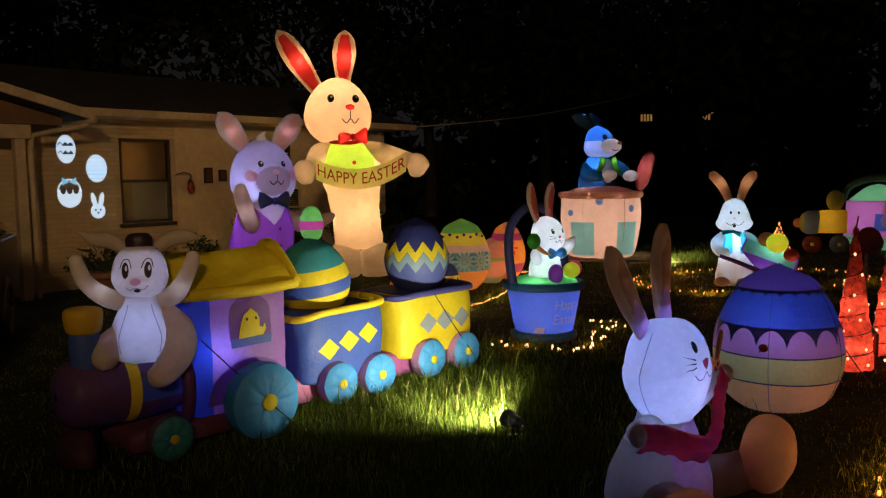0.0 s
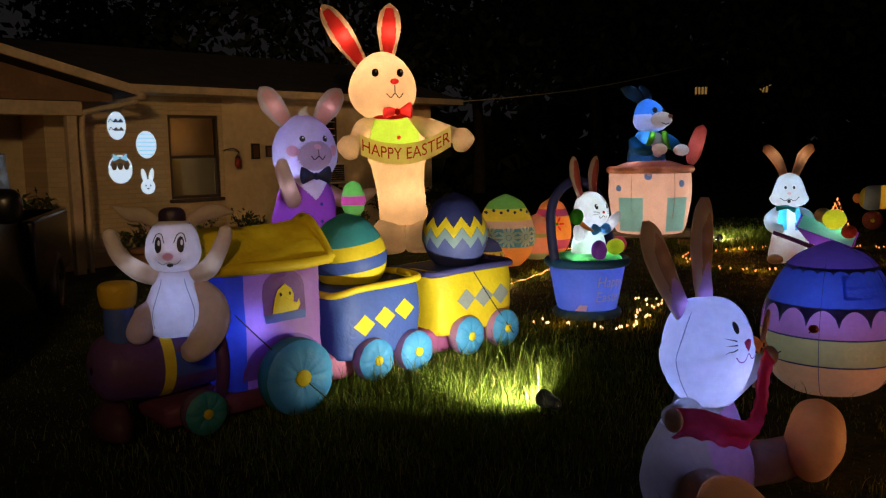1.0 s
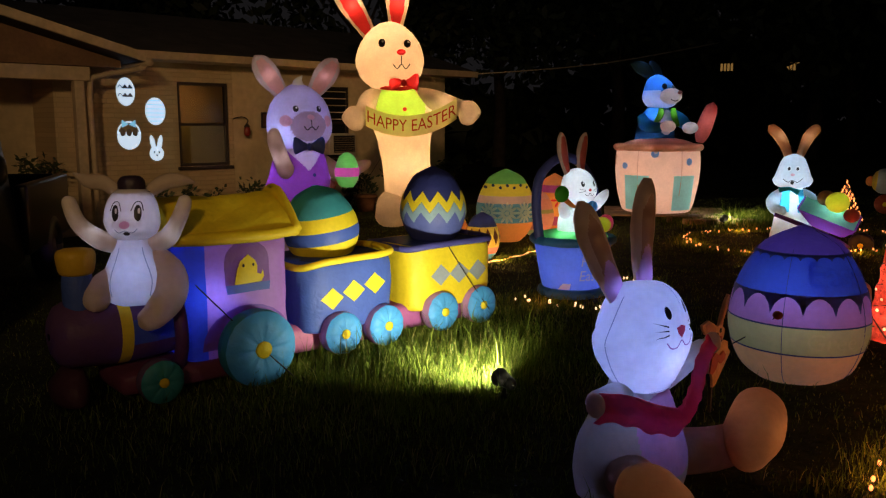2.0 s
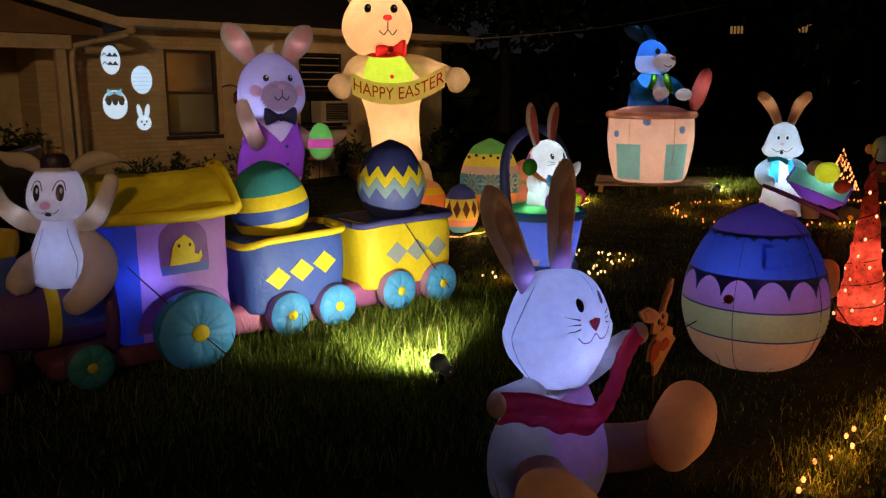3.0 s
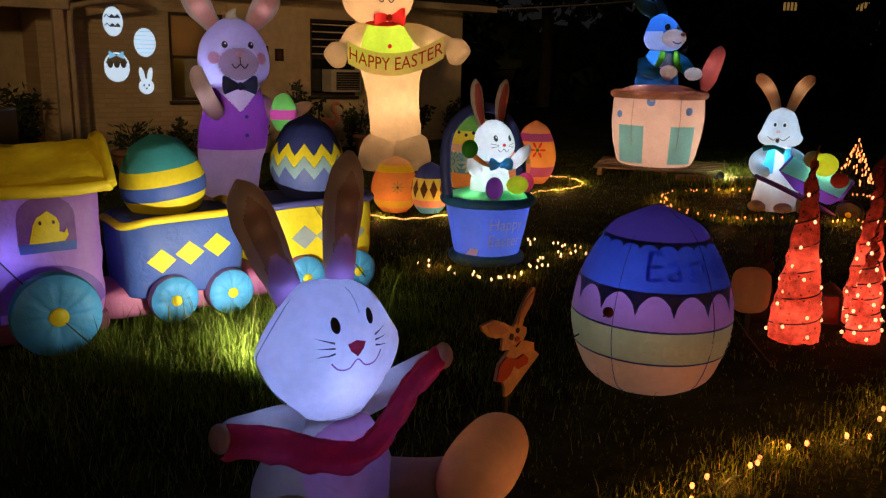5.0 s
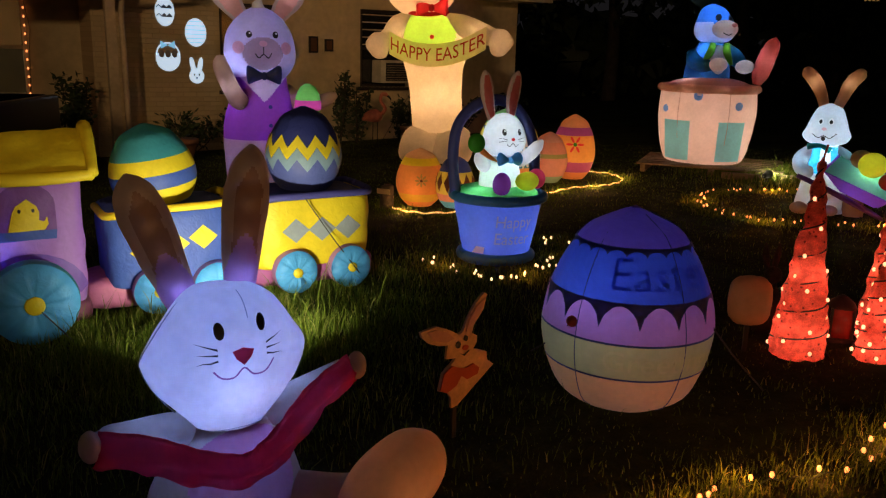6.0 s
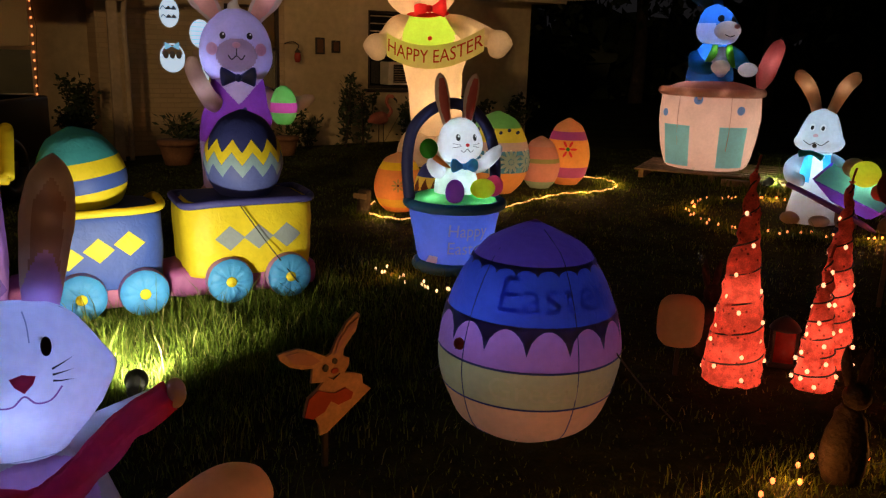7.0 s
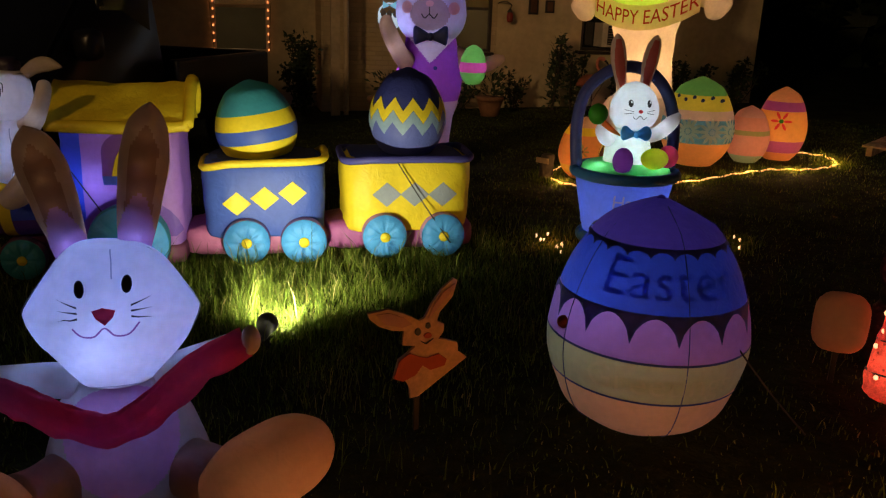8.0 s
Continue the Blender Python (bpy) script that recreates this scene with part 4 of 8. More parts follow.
    for x, y, z in ((0.392, -0.09, 0.505), (-0.337, -0.085, 0.425)):
        part("paw", ball(x, y, z, 0.028, 0.034, 0.042, 16), fabric((0.75, 0.6, 0.54)), ob)
    FOOT = fabric((0.6, 0.36, 0.24), 0.45)
    for x, y, z, lean in ((0.42, -0.26, 0.2, 1.2), (-0.235, -0.28, 0.09, -0.7)):
        part("leg", tube([(x * 0.4, -0.04, 0.11, 0.09, 0.09), (x * 0.7, -0.15, 0.12, 0.085, 0.08), (x * 0.92, -0.23, 0.15, 0.075, 0.075)], 20, 5), fabric((0.66, 0.5, 0.46)), ob)
        bm = stack([(-0.18, 0, 0, 0.02, 0.02), (-0.155, 0, 0, 0.075, 0.07), (-0.07, 0, 0, 0.112, 0.1), (0.04, 0, 0, 0.12, 0.108), (0.13, 0, 0, 0.098, 0.09), (0.18, 0, 0, 0.05, 0.05), (0.195, 0, 0, 0.012, 0.012)], 40, 6, wrinkle=0.01)
        bmesh.ops.transform(bm, verts=bm.verts, matrix=Matrix.Translation((x, y, z)) @ Matrix.Rotation(lean, 4, "Y") @ Matrix.Rotation(-0.25, 4, "X"))
        part("foot", bm, FOOT, ob, "peach-brown foot")
        inner_lamp(ob, (x, y + 0.01, z - 0.03), 0.19, (1.0, 0.62, 0.35))
    for base, tip in (((-0.062, 0.03, 0.72), (-0.173, 0.125, 1.068)), ((0.09, 0.03, 0.735), (0.153, 0.07, 1.135))):
        b, t = Vector(base), Vector(tip)
        pts = []
        for q, w in ((0, 0.66), (0.1, 0.72), (0.3, 0.86), (0.6, 1.0), (0.82, 0.86), (0.94, 0.5), (1.0, 0.05)):
            pts.append((*(b.lerp(t, q) + Vector((0, 0.015 * math.sin(3.1 * q), 0))), 0.066 * w, 0.03 * (0.5 + 0.5 * w)))
        bm = tube(pts, 60, 14)
        puff(bm, 0.004, 16)
        axis, length = (t - b).normalized(), (t - b).length
        across = Vector((axis.z, 0, -axis.x)).normalized()

        def kind_of(c, n):
            q, a = (c - b).dot(axis) / length, (c - b).dot(across)
            if n.y < -0.2:
                if q < 0.4 * (1 - (a / 0.062) ** 2):
                    return "low"
                if abs(a) < 0.036 * min(1, (0.88 - q) * 6) and q < 0.86:
                    return "inner"
            return "outer"
        skins(ob, bm, kind_of, {"outer": ("ear", fabric((0.72, 0.53, 0.42), 0.45), "tan brown ear"), "inner": ("inner_ear", fabric((0.5, 0.29, 0.21), 0.45), "dark brown inner ear"), "low": ("inner_ear_base", LILAC, "lilac patch at the ear's base")})
        inner_lamp(ob, b.lerp(t, 0.1), 0.045, COOL, 0.01)
        for q in (0.4, 0.6, 0.8):
            inner_lamp(ob, b.lerp(t, q), 0.006, WARM, 0.025)
    inner_lamp(ob, (0.012, -0.1, 0.527), 0.32, (0.4, 0.5, 1.0), 0.004)
    inner_lamp(ob, (0.03, 0.03, 0.58), 1.6, (0.3, 0.4, 1.0), 0.03)
    inner_lamp(ob, (0.03, -0.02, 0.3), 0.36, COOL)
    for place in ((-0.21, -0.035, 0.405), (0.25, -0.035, 0.43)):
        inner_lamp(ob, place, 0.04, COOL, 0.012)


front_rabbit()


# ---- inflatable train: local x runs back along the train, local y away from the street side ----
TRAIN_YAW = math.degrees(math.atan2(0.8, 0.6))


def train_thing(name, s, label, category):
    x, y = -0.767 + 0.6 * s, 4.444 + 0.8 * s
    ob = thing(name, x, y, TRAIN_YAW, label=label, category=category)
    return ob


def wheel(parent, x, y, z, r, thick, tread, face, side=-1):
    """A puffed cloth wheel whose face looks to the street (side -1) or away."""
    prof = [(0.0, 0.75), (0.25, 0.9), (0.55, 1.0), (0.82, 0.92), (0.97, 0.6), (1.0, 0.0), (0.97, -0.6), (0.8, -0.95), (0.0, -0.95)]
    bm = bmesh.new()
    seg = 48
    loops = []
    for rr, t in prof:
        row = []
        for k in range(seg):
            a = 2 * math.pi * k / seg
            crease = 1 - 0.14 * max(0, math.cos(8 * a)) ** 6 * (1 if 0.2 < rr < 0.99 and t > 0 else 0)
            q = max(rr, 0.002) * r
            row.append(bm.verts.new((x + q * math.cos(a), y + side * thick * t * crease / 1.0, z + q * math.sin(a))))
        loops.append(row)
    for a, b in zip(loops, loops[1:]):
        for k in range(seg):
            bm.faces.new((a[k], a[(k + 1) % seg], b[(k + 1) % seg], b[k]))
    bmesh.ops.recalc_face_normals(bm, faces=bm.faces)
    ob = new("wheel")
    ob.parent = parent

    def kind_of(c, n):
        q = math.hypot(c.x - x, c.z - z) / r
        return "face" if (c.y - y) * side > thick * 0.25 and q < 0.965 else "tread"
    skins(ob, bm, kind_of, {"face": ("wheel_face", face, ""), "tread": ("tyre", tread, "")})
    hub = bmesh.new()
    hr = 0.22 * r
    ring = [[hub.verts.new((x + hr * q * math.cos(2 * math.pi * k / 20), y + side * thick * h, z + hr * q * math.sin(2 * math.pi * k / 20))) for k in range(20)] for q, h in ((1.0, 0.75), (1.0, 0.95), (0.85, 1.02), (0.01, 1.05))]
    for a, b in zip(ring, ring[1:]):
        for k in range(20):
            hub.faces.new((a[k], a[(k + 1) % 20], b[(k + 1) % 20], b[k]))
    bmesh.ops.recalc_face_normals(hub, faces=hub.faces)
    part("hub", hub, YELLOW, ob, "yellow hub")


def diamonds(parent, tree, xs, z, half, material, label, rise=0.0):
    for k, x in enumerate(xs):
        zz = z + rise * k
        part("diamond", patch(tree, [(x - half, zz), (x, zz + half * 0.85), (x + half, zz), (x, zz - half * 0.85)], 0.005, 3), material, parent, label)


def locomotive():
    ob = train_thing("inflatable_locomotive", 0, "purple and blue inflatable locomotive with yellow roof and chick window", "inflatable train")
    cab = cushion(-0.35, 0.265, 0.2, 0.73, 0.1, 0.82, 0.055, 15, 0.02)
    puff(cab, 0.013, 9)
    ct = tree_of(cab)

    def kind_of(c, n):
        if n.x < -0.5 or c.x < -0.245:
            return "blue"
        return "side"
    skins(ob, cab, kind_of, {"side": ("cab", fabric((0.45, 0.22, 0.66)), "lilac purple cab side"), "blue": ("cab_end", BLUE, "royal blue cab end")})
    arch = [(-0.13, 0.54)] + [(0.005 + 0.135 * math.cos(a), 0.675 + 0.11 * math.sin(a)) for a in np.linspace(math.pi, 0, 11)] + [(0.14, 0.54)]
    part("cab_window", patch(ct, arch, 0.005, 3), fabric((0.2, 0.08, 0.34), 0.35), ob, "dark purple arched window")
    part("window_ledge", patch(ct, [(-0.125, 0.5), (-0.13, 0.548), (0.14, 0.548), (0.135, 0.5)], 0.008, 3), MID_BLUE, ob)
    chick = [(-0.08, 0.55), (-0.07, 0.58), (-0.052, 0.595), (-0.056, 0.64), (-0.04, 0.675), (-0.005, 0.695), (0.01, 0.708), (0.025, 0.695), (0.052, 0.672), (0.064, 0.64), (0.06, 0.6), (0.085, 0.592), (0.098, 0.615), (0.104, 0.58), (0.085, 0.55)]
    part("chick", patch(ct, chick, 0.01, 2), YELLOW, ob, "yellow chick picture")
    for x in (-0.026, 0.035):
        part("chick_eye", patch(ct, oval(x, 0.65, 0.008, 0.01, 8), 0.014, 0), INK, ob)
    # splash guard over the big wheel
    part("wheel_arch", patch(ct, [(-0.27, 0.2)] + [(0.0 + 0.27 * math.cos(a), 0.2 + 0.23 * math.sin(a)) for a in np.linspace(math.pi, 0.15, 12)] + [(0.23, 0.2)], 0.006, 3), fabric((0.2, 0.1, 0.5), 0.4), ob, "violet panel over the big wheel")
    roof_bm = bmesh.new()
    prof = [(0.2, 0.785), (0.185, 0.815), (0.205, 0.85), (0.31, 0.93), (0.42, 1.0), (0.47, 1.02), (0.55, 1.0), (0.66, 0.93), (0.74, 0.85), (0.765, 0.815), (0.745, 0.785), (0.6, 0.83), (0.47, 0.85), (0.32, 0.83)]
    n = len(prof)
    xs = [-0.4, -0.385] + [-0.35 + 0.069 * k for k in range(10)] + [0.31, 0.325]
    loops = []
    for i, x in enumerate(xs):
        sag = 0.025 * (1 - ((x + 0.065) / 0.4) ** 2)
        k = 0.985 if i in (0, len(xs) - 1) else 1.0
        loops.append([roof_bm.verts.new((x, 0.475 + (y - 0.475) * k, 0.9 + (z - 0.9) * k + (0.02 - sag if z > 0.9 else 0))) for y, z in prof])
    for a, b in zip(loops, loops[1:]):
        for k in range(n):
            roof_bm.faces.new((a[k], a[(k + 1) % n], b[(k + 1) % n], b[k]))
    roof_bm.faces.new(loops[0][::-1])
    roof_bm.faces.new(loops[-1])
    bmesh.ops.recalc_face_normals(roof_bm, faces=roof_bm.faces)
    bmesh.ops.subdivide_edges(roof_bm, edges=roof_bm.edges[:], cuts=1, use_grid_fill=True)
    puff(roof_bm, 0.012, 10)
    part("roof", roof_bm, YELLOW, ob, "saggy yellow roof")
    # rolled roof edges
    part("roof_edge", tube([(-0.4, 0.2, 0.815, 0.03, 0.03), (-0.2, 0.19, 0.812, 0.036, 0.034), (0.1, 0.19, 0.806, 0.034, 0.032), (0.33, 0.2, 0.82, 0.03, 0.03)], 14, 6), YELLOW, ob)
    part("roof_edge", tube([(0.325, 0.19, 0.82, 0.03, 0.03), (0.33, 0.32, 0.945, 0.032, 0.032), (0.33, 0.475, 1.035, 0.036, 0.036), (0.33, 0.64, 0.945, 0.03, 0.03), (0.31, 0.76, 0.83, 0.03, 0.03)], 14, 5), YELLOW, ob)
    inner_lamp(ob, (0.03, 0.45, 0.9), 0.06, (1.0, 0.95, 0.8), 0.06)
    # boiler along the front
    boil = bmesh.new()
    rows = []
    for x, r in ((-0.98, 0.02), (-0.97, 0.1), (-0.94, 0.15), (-0.9, 0.17), (-0.75, 0.185), (-0.68, 0.19), (-0.62, 0.19), (-0.5, 0.185), (-0.36, 0.17)):
        rows.append([boil.verts.new((x, 0.4 + r * math.cos(2 * math.pi * k / 36), 0.36 + r * math.sin(2 * math.pi * k / 36))) for k in range(36)])
    for a, b in zip(rows, rows[1:]):
        for k in range(36):
            boil.faces.new((a[k], a[(k + 1) % 36], b[(k + 1) % 36], b[k]))
    bmesh.ops.recalc_face_normals(boil, faces=boil.faces)

    def boiler_kind(c, n):
        if -0.69 < c.x < -0.6:
            return "band"
        if c.x > -0.6 and abs(c.z - 0.36) < 0.05:
            return "stripe_a" if c.y < 0.4 else "stripe_b"
        return "skin"
    # boiler purple is darkened: the shade of the unlit front end is in it
    skins(ob, boil, boiler_kind, {"band": ("boiler_band", YELLOW, "yellow boiler band"), "skin": ("boiler", fabric((0.14, 0.07, 0.2), 0.4), "purple boiler, colour darkened for shade"), "stripe_a": ("boiler_stripe", MID_BLUE, ""), "stripe_b": ("boiler_stripe", MID_BLUE, "")})
    for r, x0, mtl in ((0.26, -0.4, DEEP_PURPLE),):
        part("boiler_ring", tube([(x0, 0.4 + r * math.cos(a), 0.33 + r * math.sin(a), 0.035, 0.035) for a in np.linspace(0, 2 * math.pi, 17)], 12, 3), mtl, ob)
    part("smokestack", stack([(0.48, -0.84, 0.36, 0.07, 0.07), (0.6, -0.84, 0.36, 0.075, 0.075), (0.69, -0.84, 0.36, 0.07, 0.07)], 24, 4), MID_BLUE, ob)
    part("smokestack_cap", stack([(0.67, -0.84, 0.36, 0.07, 0.07), (0.69, -0.84, 0.36, 0.085, 0.085), (0.76, -0.84, 0.36, 0.095, 0.095), (0.795, -0.84, 0.36, 0.08, 0.08), (0.805, -0.84, 0.36, 0.01, 0.01)], 24, 4), fabric((0.6, 0.4, 0.03), 0.4), ob, "mustard yellow chimney cap")
    # cowcatcher and chassis cloth darkened likewise, shade put into the colour
    part("cowcatcher", stack([(0.02, -0.9, 0.4, 0.08, 0.18), (0.1, -0.9, 0.4, 0.09, 0.17), (0.18, -0.88, 0.4, 0.05, 0.1)], 20, 3), fabric((0.1, 0.04, 0.07), 0.35), ob)
    part("chassis", cushion(-0.7, 0.28, 0.18, 0.62, 0.03, 0.16, 0.04, 7, 0.01), fabric((0.2, 0.06, 0.13), 0.35), ob, "dusky pink chassis")
    wheel(ob, 0.0, 0.085, 0.205, 0.215, 0.085, TEAL, TURQUOISE)
    wheel(ob, -0.54, 0.1, 0.12, 0.115, 0.06, fabric((0.2, 0.12, 0.24), 0.3), TEAL)
    wheel(ob, 0.0, 0.77, 0.205, 0.215, 0.075, TEAL, TURQUOISE, 1)
    wheel(ob, -0.54, 0.7, 0.12, 0.115, 0.06, LILAC, TEAL, 1)
    inner_lamp(ob, (-0.18, 0.29, 0.5), 1.4, COOL, 0.008)
    inner_lamp(ob, (-0.5, 0.4, 0.38), 0.03, COOL)
    tether(ob, (-0.33, 0.22, 0.62), (0.16, -0.08, 0.02))
    # the rider: seated on the boiler, facing the street
    rid = new("rabbit_rider")
    rid.parent = ob
    rid.location = (-0.57, 0.28, 0.0)
    rid.rotation_euler = (0, 0, radians(-33))
    body = stack([(0.5, 0, 0, 0.1, 0.09), (0.54, 0, 0, 0.17, 0.14), (0.64, 0, 0, 0.165, 0.13), (0.76, 0, 0, 0.12, 0.1), (0.84, 0, 0, 0.085, 0.08)], 40, 6, wrinkle=0.006)
    bt = tree_of(body)
    part("rider_body", body, WHITE, rid, "white inflatable rabbit body")
    for x in (-0.09, 0.09):
        part("seam", stroke(bt, [(x, 0.56), (x * 1.1, 0.64), (x * 0.7, 0.76), (x * 0.6, 0.8)], 0.004), GREY_BLUE, rid)
    head = stack([(0.83, 0, 0, 0.04, 0.04), (0.85, 0, -0.01, 0.1, 0.09), (0.91, 0, -0.02, 0.135, 0.115), (0.97, 0, -0.02, 0.135, 0.115), (1.04, 0, -0.01, 0.115, 0.1), (1.09, 0, 0, 0.07, 0.07), (1.1, 0, 0, 0.01, 0.01)], 72, 8)
    for v in head.verts:
        q = (v.co.x / 0.075) ** 2 + ((v.co.z - 0.905) / 0.045) ** 2
        if v.co.y < 0 and q < 1:
            v.co.y -= 0.04 * (1 - q) ** 0.6
    ht = tree_of(head)
    part("rider_head", head, WHITE, rid)
    for x in (-0.05, 0.05):
        part("rider_eye", patch(ht, oval(x * 1.05, 0.98, 0.017, 0.04), 0.004, 1), INK, rid)
        part("rider_eye", patch(ht, oval(x * 1.05 + 0.005, 0.99, 0.006, 0.014, 10), 0.007, 0), WHITE, rid)
        part("brow_line", stroke(ht, [(x - 0.028, 0.99), (x - 0.01, 1.03), (x + 0.015, 1.03), (x + 0.026, 0.99)], 0.004), INK, rid)
    part("rider_nose", patch(ht, oval(-0.002, 0.925, 0.024, 0.016), 0.005, 1), fabric((0.75, 0.42, 0.6)), rid)
    part("mouth", patch(ht, oval(0.004, 0.886, 0.015, 0.01, 10), 0.005, 1), INK, rid)
    part("mouth", stroke(ht, [(-0.05, 0.905), (-0.03, 0.89), (0.0, 0.9), (0.03, 0.89), (0.052, 0.908)], 0.004), GREY_BLUE, rid)
    part("hat", stack([(1.065, 0, 0.0, 0.088, 0.08), (1.078, 0, 0, 0.088, 0.08), (1.088, 0, 0, 0.068, 0.062), (1.13, 0, 0, 0.066, 0.06), (1.155, 0, 0, 0.045, 0.045), (1.16, 0, 0, 0.01, 0.01)], 28, 4), fabric((0.02, 0.012, 0.03), 0.1), rid, "small black felt hat")
    DUSK = fabric((0.5, 0.42, 0.36), 0.45)
    for sgn in (-1, 1):
        part("rider_ear", tube([(sgn * 0.07, 0.03, 1.07, 0.03, 0.02), (sgn * 0.15, 0.05, 1.12, 0.04, 0.022), (sgn * 0.23, 0.06, 1.13, 0.035, 0.02), (sgn * 0.3, 0.07, 1.17 if sgn < 0 else 1.12, 0.005, 0.005)], 16, 5), DUSK, rid)
        part("rider_arm", tube([(sgn * 0.06, 0, 0.8, 0.045, 0.045), (sgn * 0.16, -0.02, 0.835, 0.05, 0.048), (sgn * 0.235 - 0.02, -0.02, 0.91, 0.042, 0.042), (sgn * 0.275 - 0.02, -0.02, 1.0, 0.038, 0.038), (sgn * 0.285 - 0.02, -0.02, 1.045, 0.03, 0.03), (sgn * 0.287 - 0.02, -0.02, 1.06, 0.008, 0.008)], 16, 5), fabric((0.76, 0.7, 0.66)), rid)
    part("rider_leg", tube([(0.09, 0.0, 0.76, 0.055, 0.055), (0.165, -0.02, 0.66, 0.085, 0.075), (0.18, -0.07, 0.56, 0.085, 0.08), (0.12, -0.13, 0.47, 0.07, 0.07), (0.06, -0.155, 0.43, 0.05, 0.055), (0.04, -0.165, 0.42, 0.01, 0.01)], 20, 6), fabric((0.76, 0.66, 0.58)), rid, "tan bent leg")
    part("rider_leg", tube([(-0.09, 0, 0.64, 0.07, 0.065), (-0.16, -0.06, 0.59, 0.07, 0.07), (-0.17, -0.14, 0.53, 0.06, 0.06), (-0.17, -0.17, 0.5, 0.012, 0.012)], 18, 5), fabric((0.68, 0.6, 0.58)), rid)
    for x, z, watts in ((-0.19, 0.87, 0.035), (0.19, 0.87, 0.035), (0.16, 0.6, 0.04)):
        led = lamp("inner_led", (0, 0, 0), watts, (0.8, 0.8, 1.0), 0.02)
        led.matrix_world = ob.matrix_basis @ pose(-0.57, 0.28, 0, 0, 0, -33) @ Matrix.Translation((x, -0.03, z))
    ob2 = lamp("inner_led", (0, 0, 0), 0.68, COOL, 0.02)
    ob2.matrix_world = ob.matrix_basis @ Matrix.Translation((-0.57, 0.28, 0.66))
    ob2 = lamp("inner_led", (0, 0, 0), 0.34, (0.6, 0.62, 1.0), 0.02)
    ob2.matrix_world = ob.matrix_basis @ Matrix.Translation((-0.57, 0.28, 0.95))


locomotive()


def wagon(s0, length, skin, rim, rim_label, chassis, hub_xs, label, zig):
    ob = train_thing("inflatable_wagon", s0, label, "inflatable train wagon")
    ob["group"] = "egg wagons of the train"
    side = stack([(0.17, length / 2, 0.495, length / 2 - 0.02, 0.27), (0.2, length / 2, 0.495, length / 2 - 0.01, 0.28), (0.4, length / 2, 0.495, length / 2, 0.29), (0.56, length / 2, 0.495, length / 2, 0.28), (0.6, length / 2, 0.495, length / 2 - 0.04, 0.25)], 72, 6, 5.0, 0.011)
    st = tree_of(side)
    part("wagon_body", side, skin, ob)
    L = length / 2
    loop = [(L + (L + 0.0) * math.copysign(abs(math.cos(a)) ** 0.4, math.cos(a)), 0.495 + 0.285 * math.copysign(abs(math.sin(a)) ** 0.4, math.sin(a)), 0.595 + 0.006 * math.sin(3 * a) + (0.028 if zig else 0.01) * math.cos(a) - (0.07 if zig else 0.02) * max(0.0, math.sin(a)), 0.022, 0.022) for a in np.linspace(0, 2 * math.pi, 33)]
    part("rim", tube(loop, 12, 3), rim, ob, rim_label)
    part("deck", stack([(0.56, L, 0.495, L - 0.04, 0.25), (0.6, L, 0.495, L - 0.05, 0.24), (0.605, L, 0.495, 0.01, 0.01)], 40, 3, 5.0), NAVY, ob, "navy cloth deck")
    part("chassis", cushion(-0.1, length + 0.02, 0.28, 0.68, 0.04, 0.21, 0.05, 8, 0.012), chassis, ob, "dusky pink chassis")
    for h in hub_xs:
        wheel(ob, h, 0.2, 0.155, 0.133, 0.07, fabric((0.6, 0.3, 0.6), 0.35), TURQUOISE)
        wheel(ob, h, 0.77, 0.148, 0.125, 0.06, fabric((0.6, 0.3, 0.6), 0.35), TURQUOISE, 1)
    return ob, st


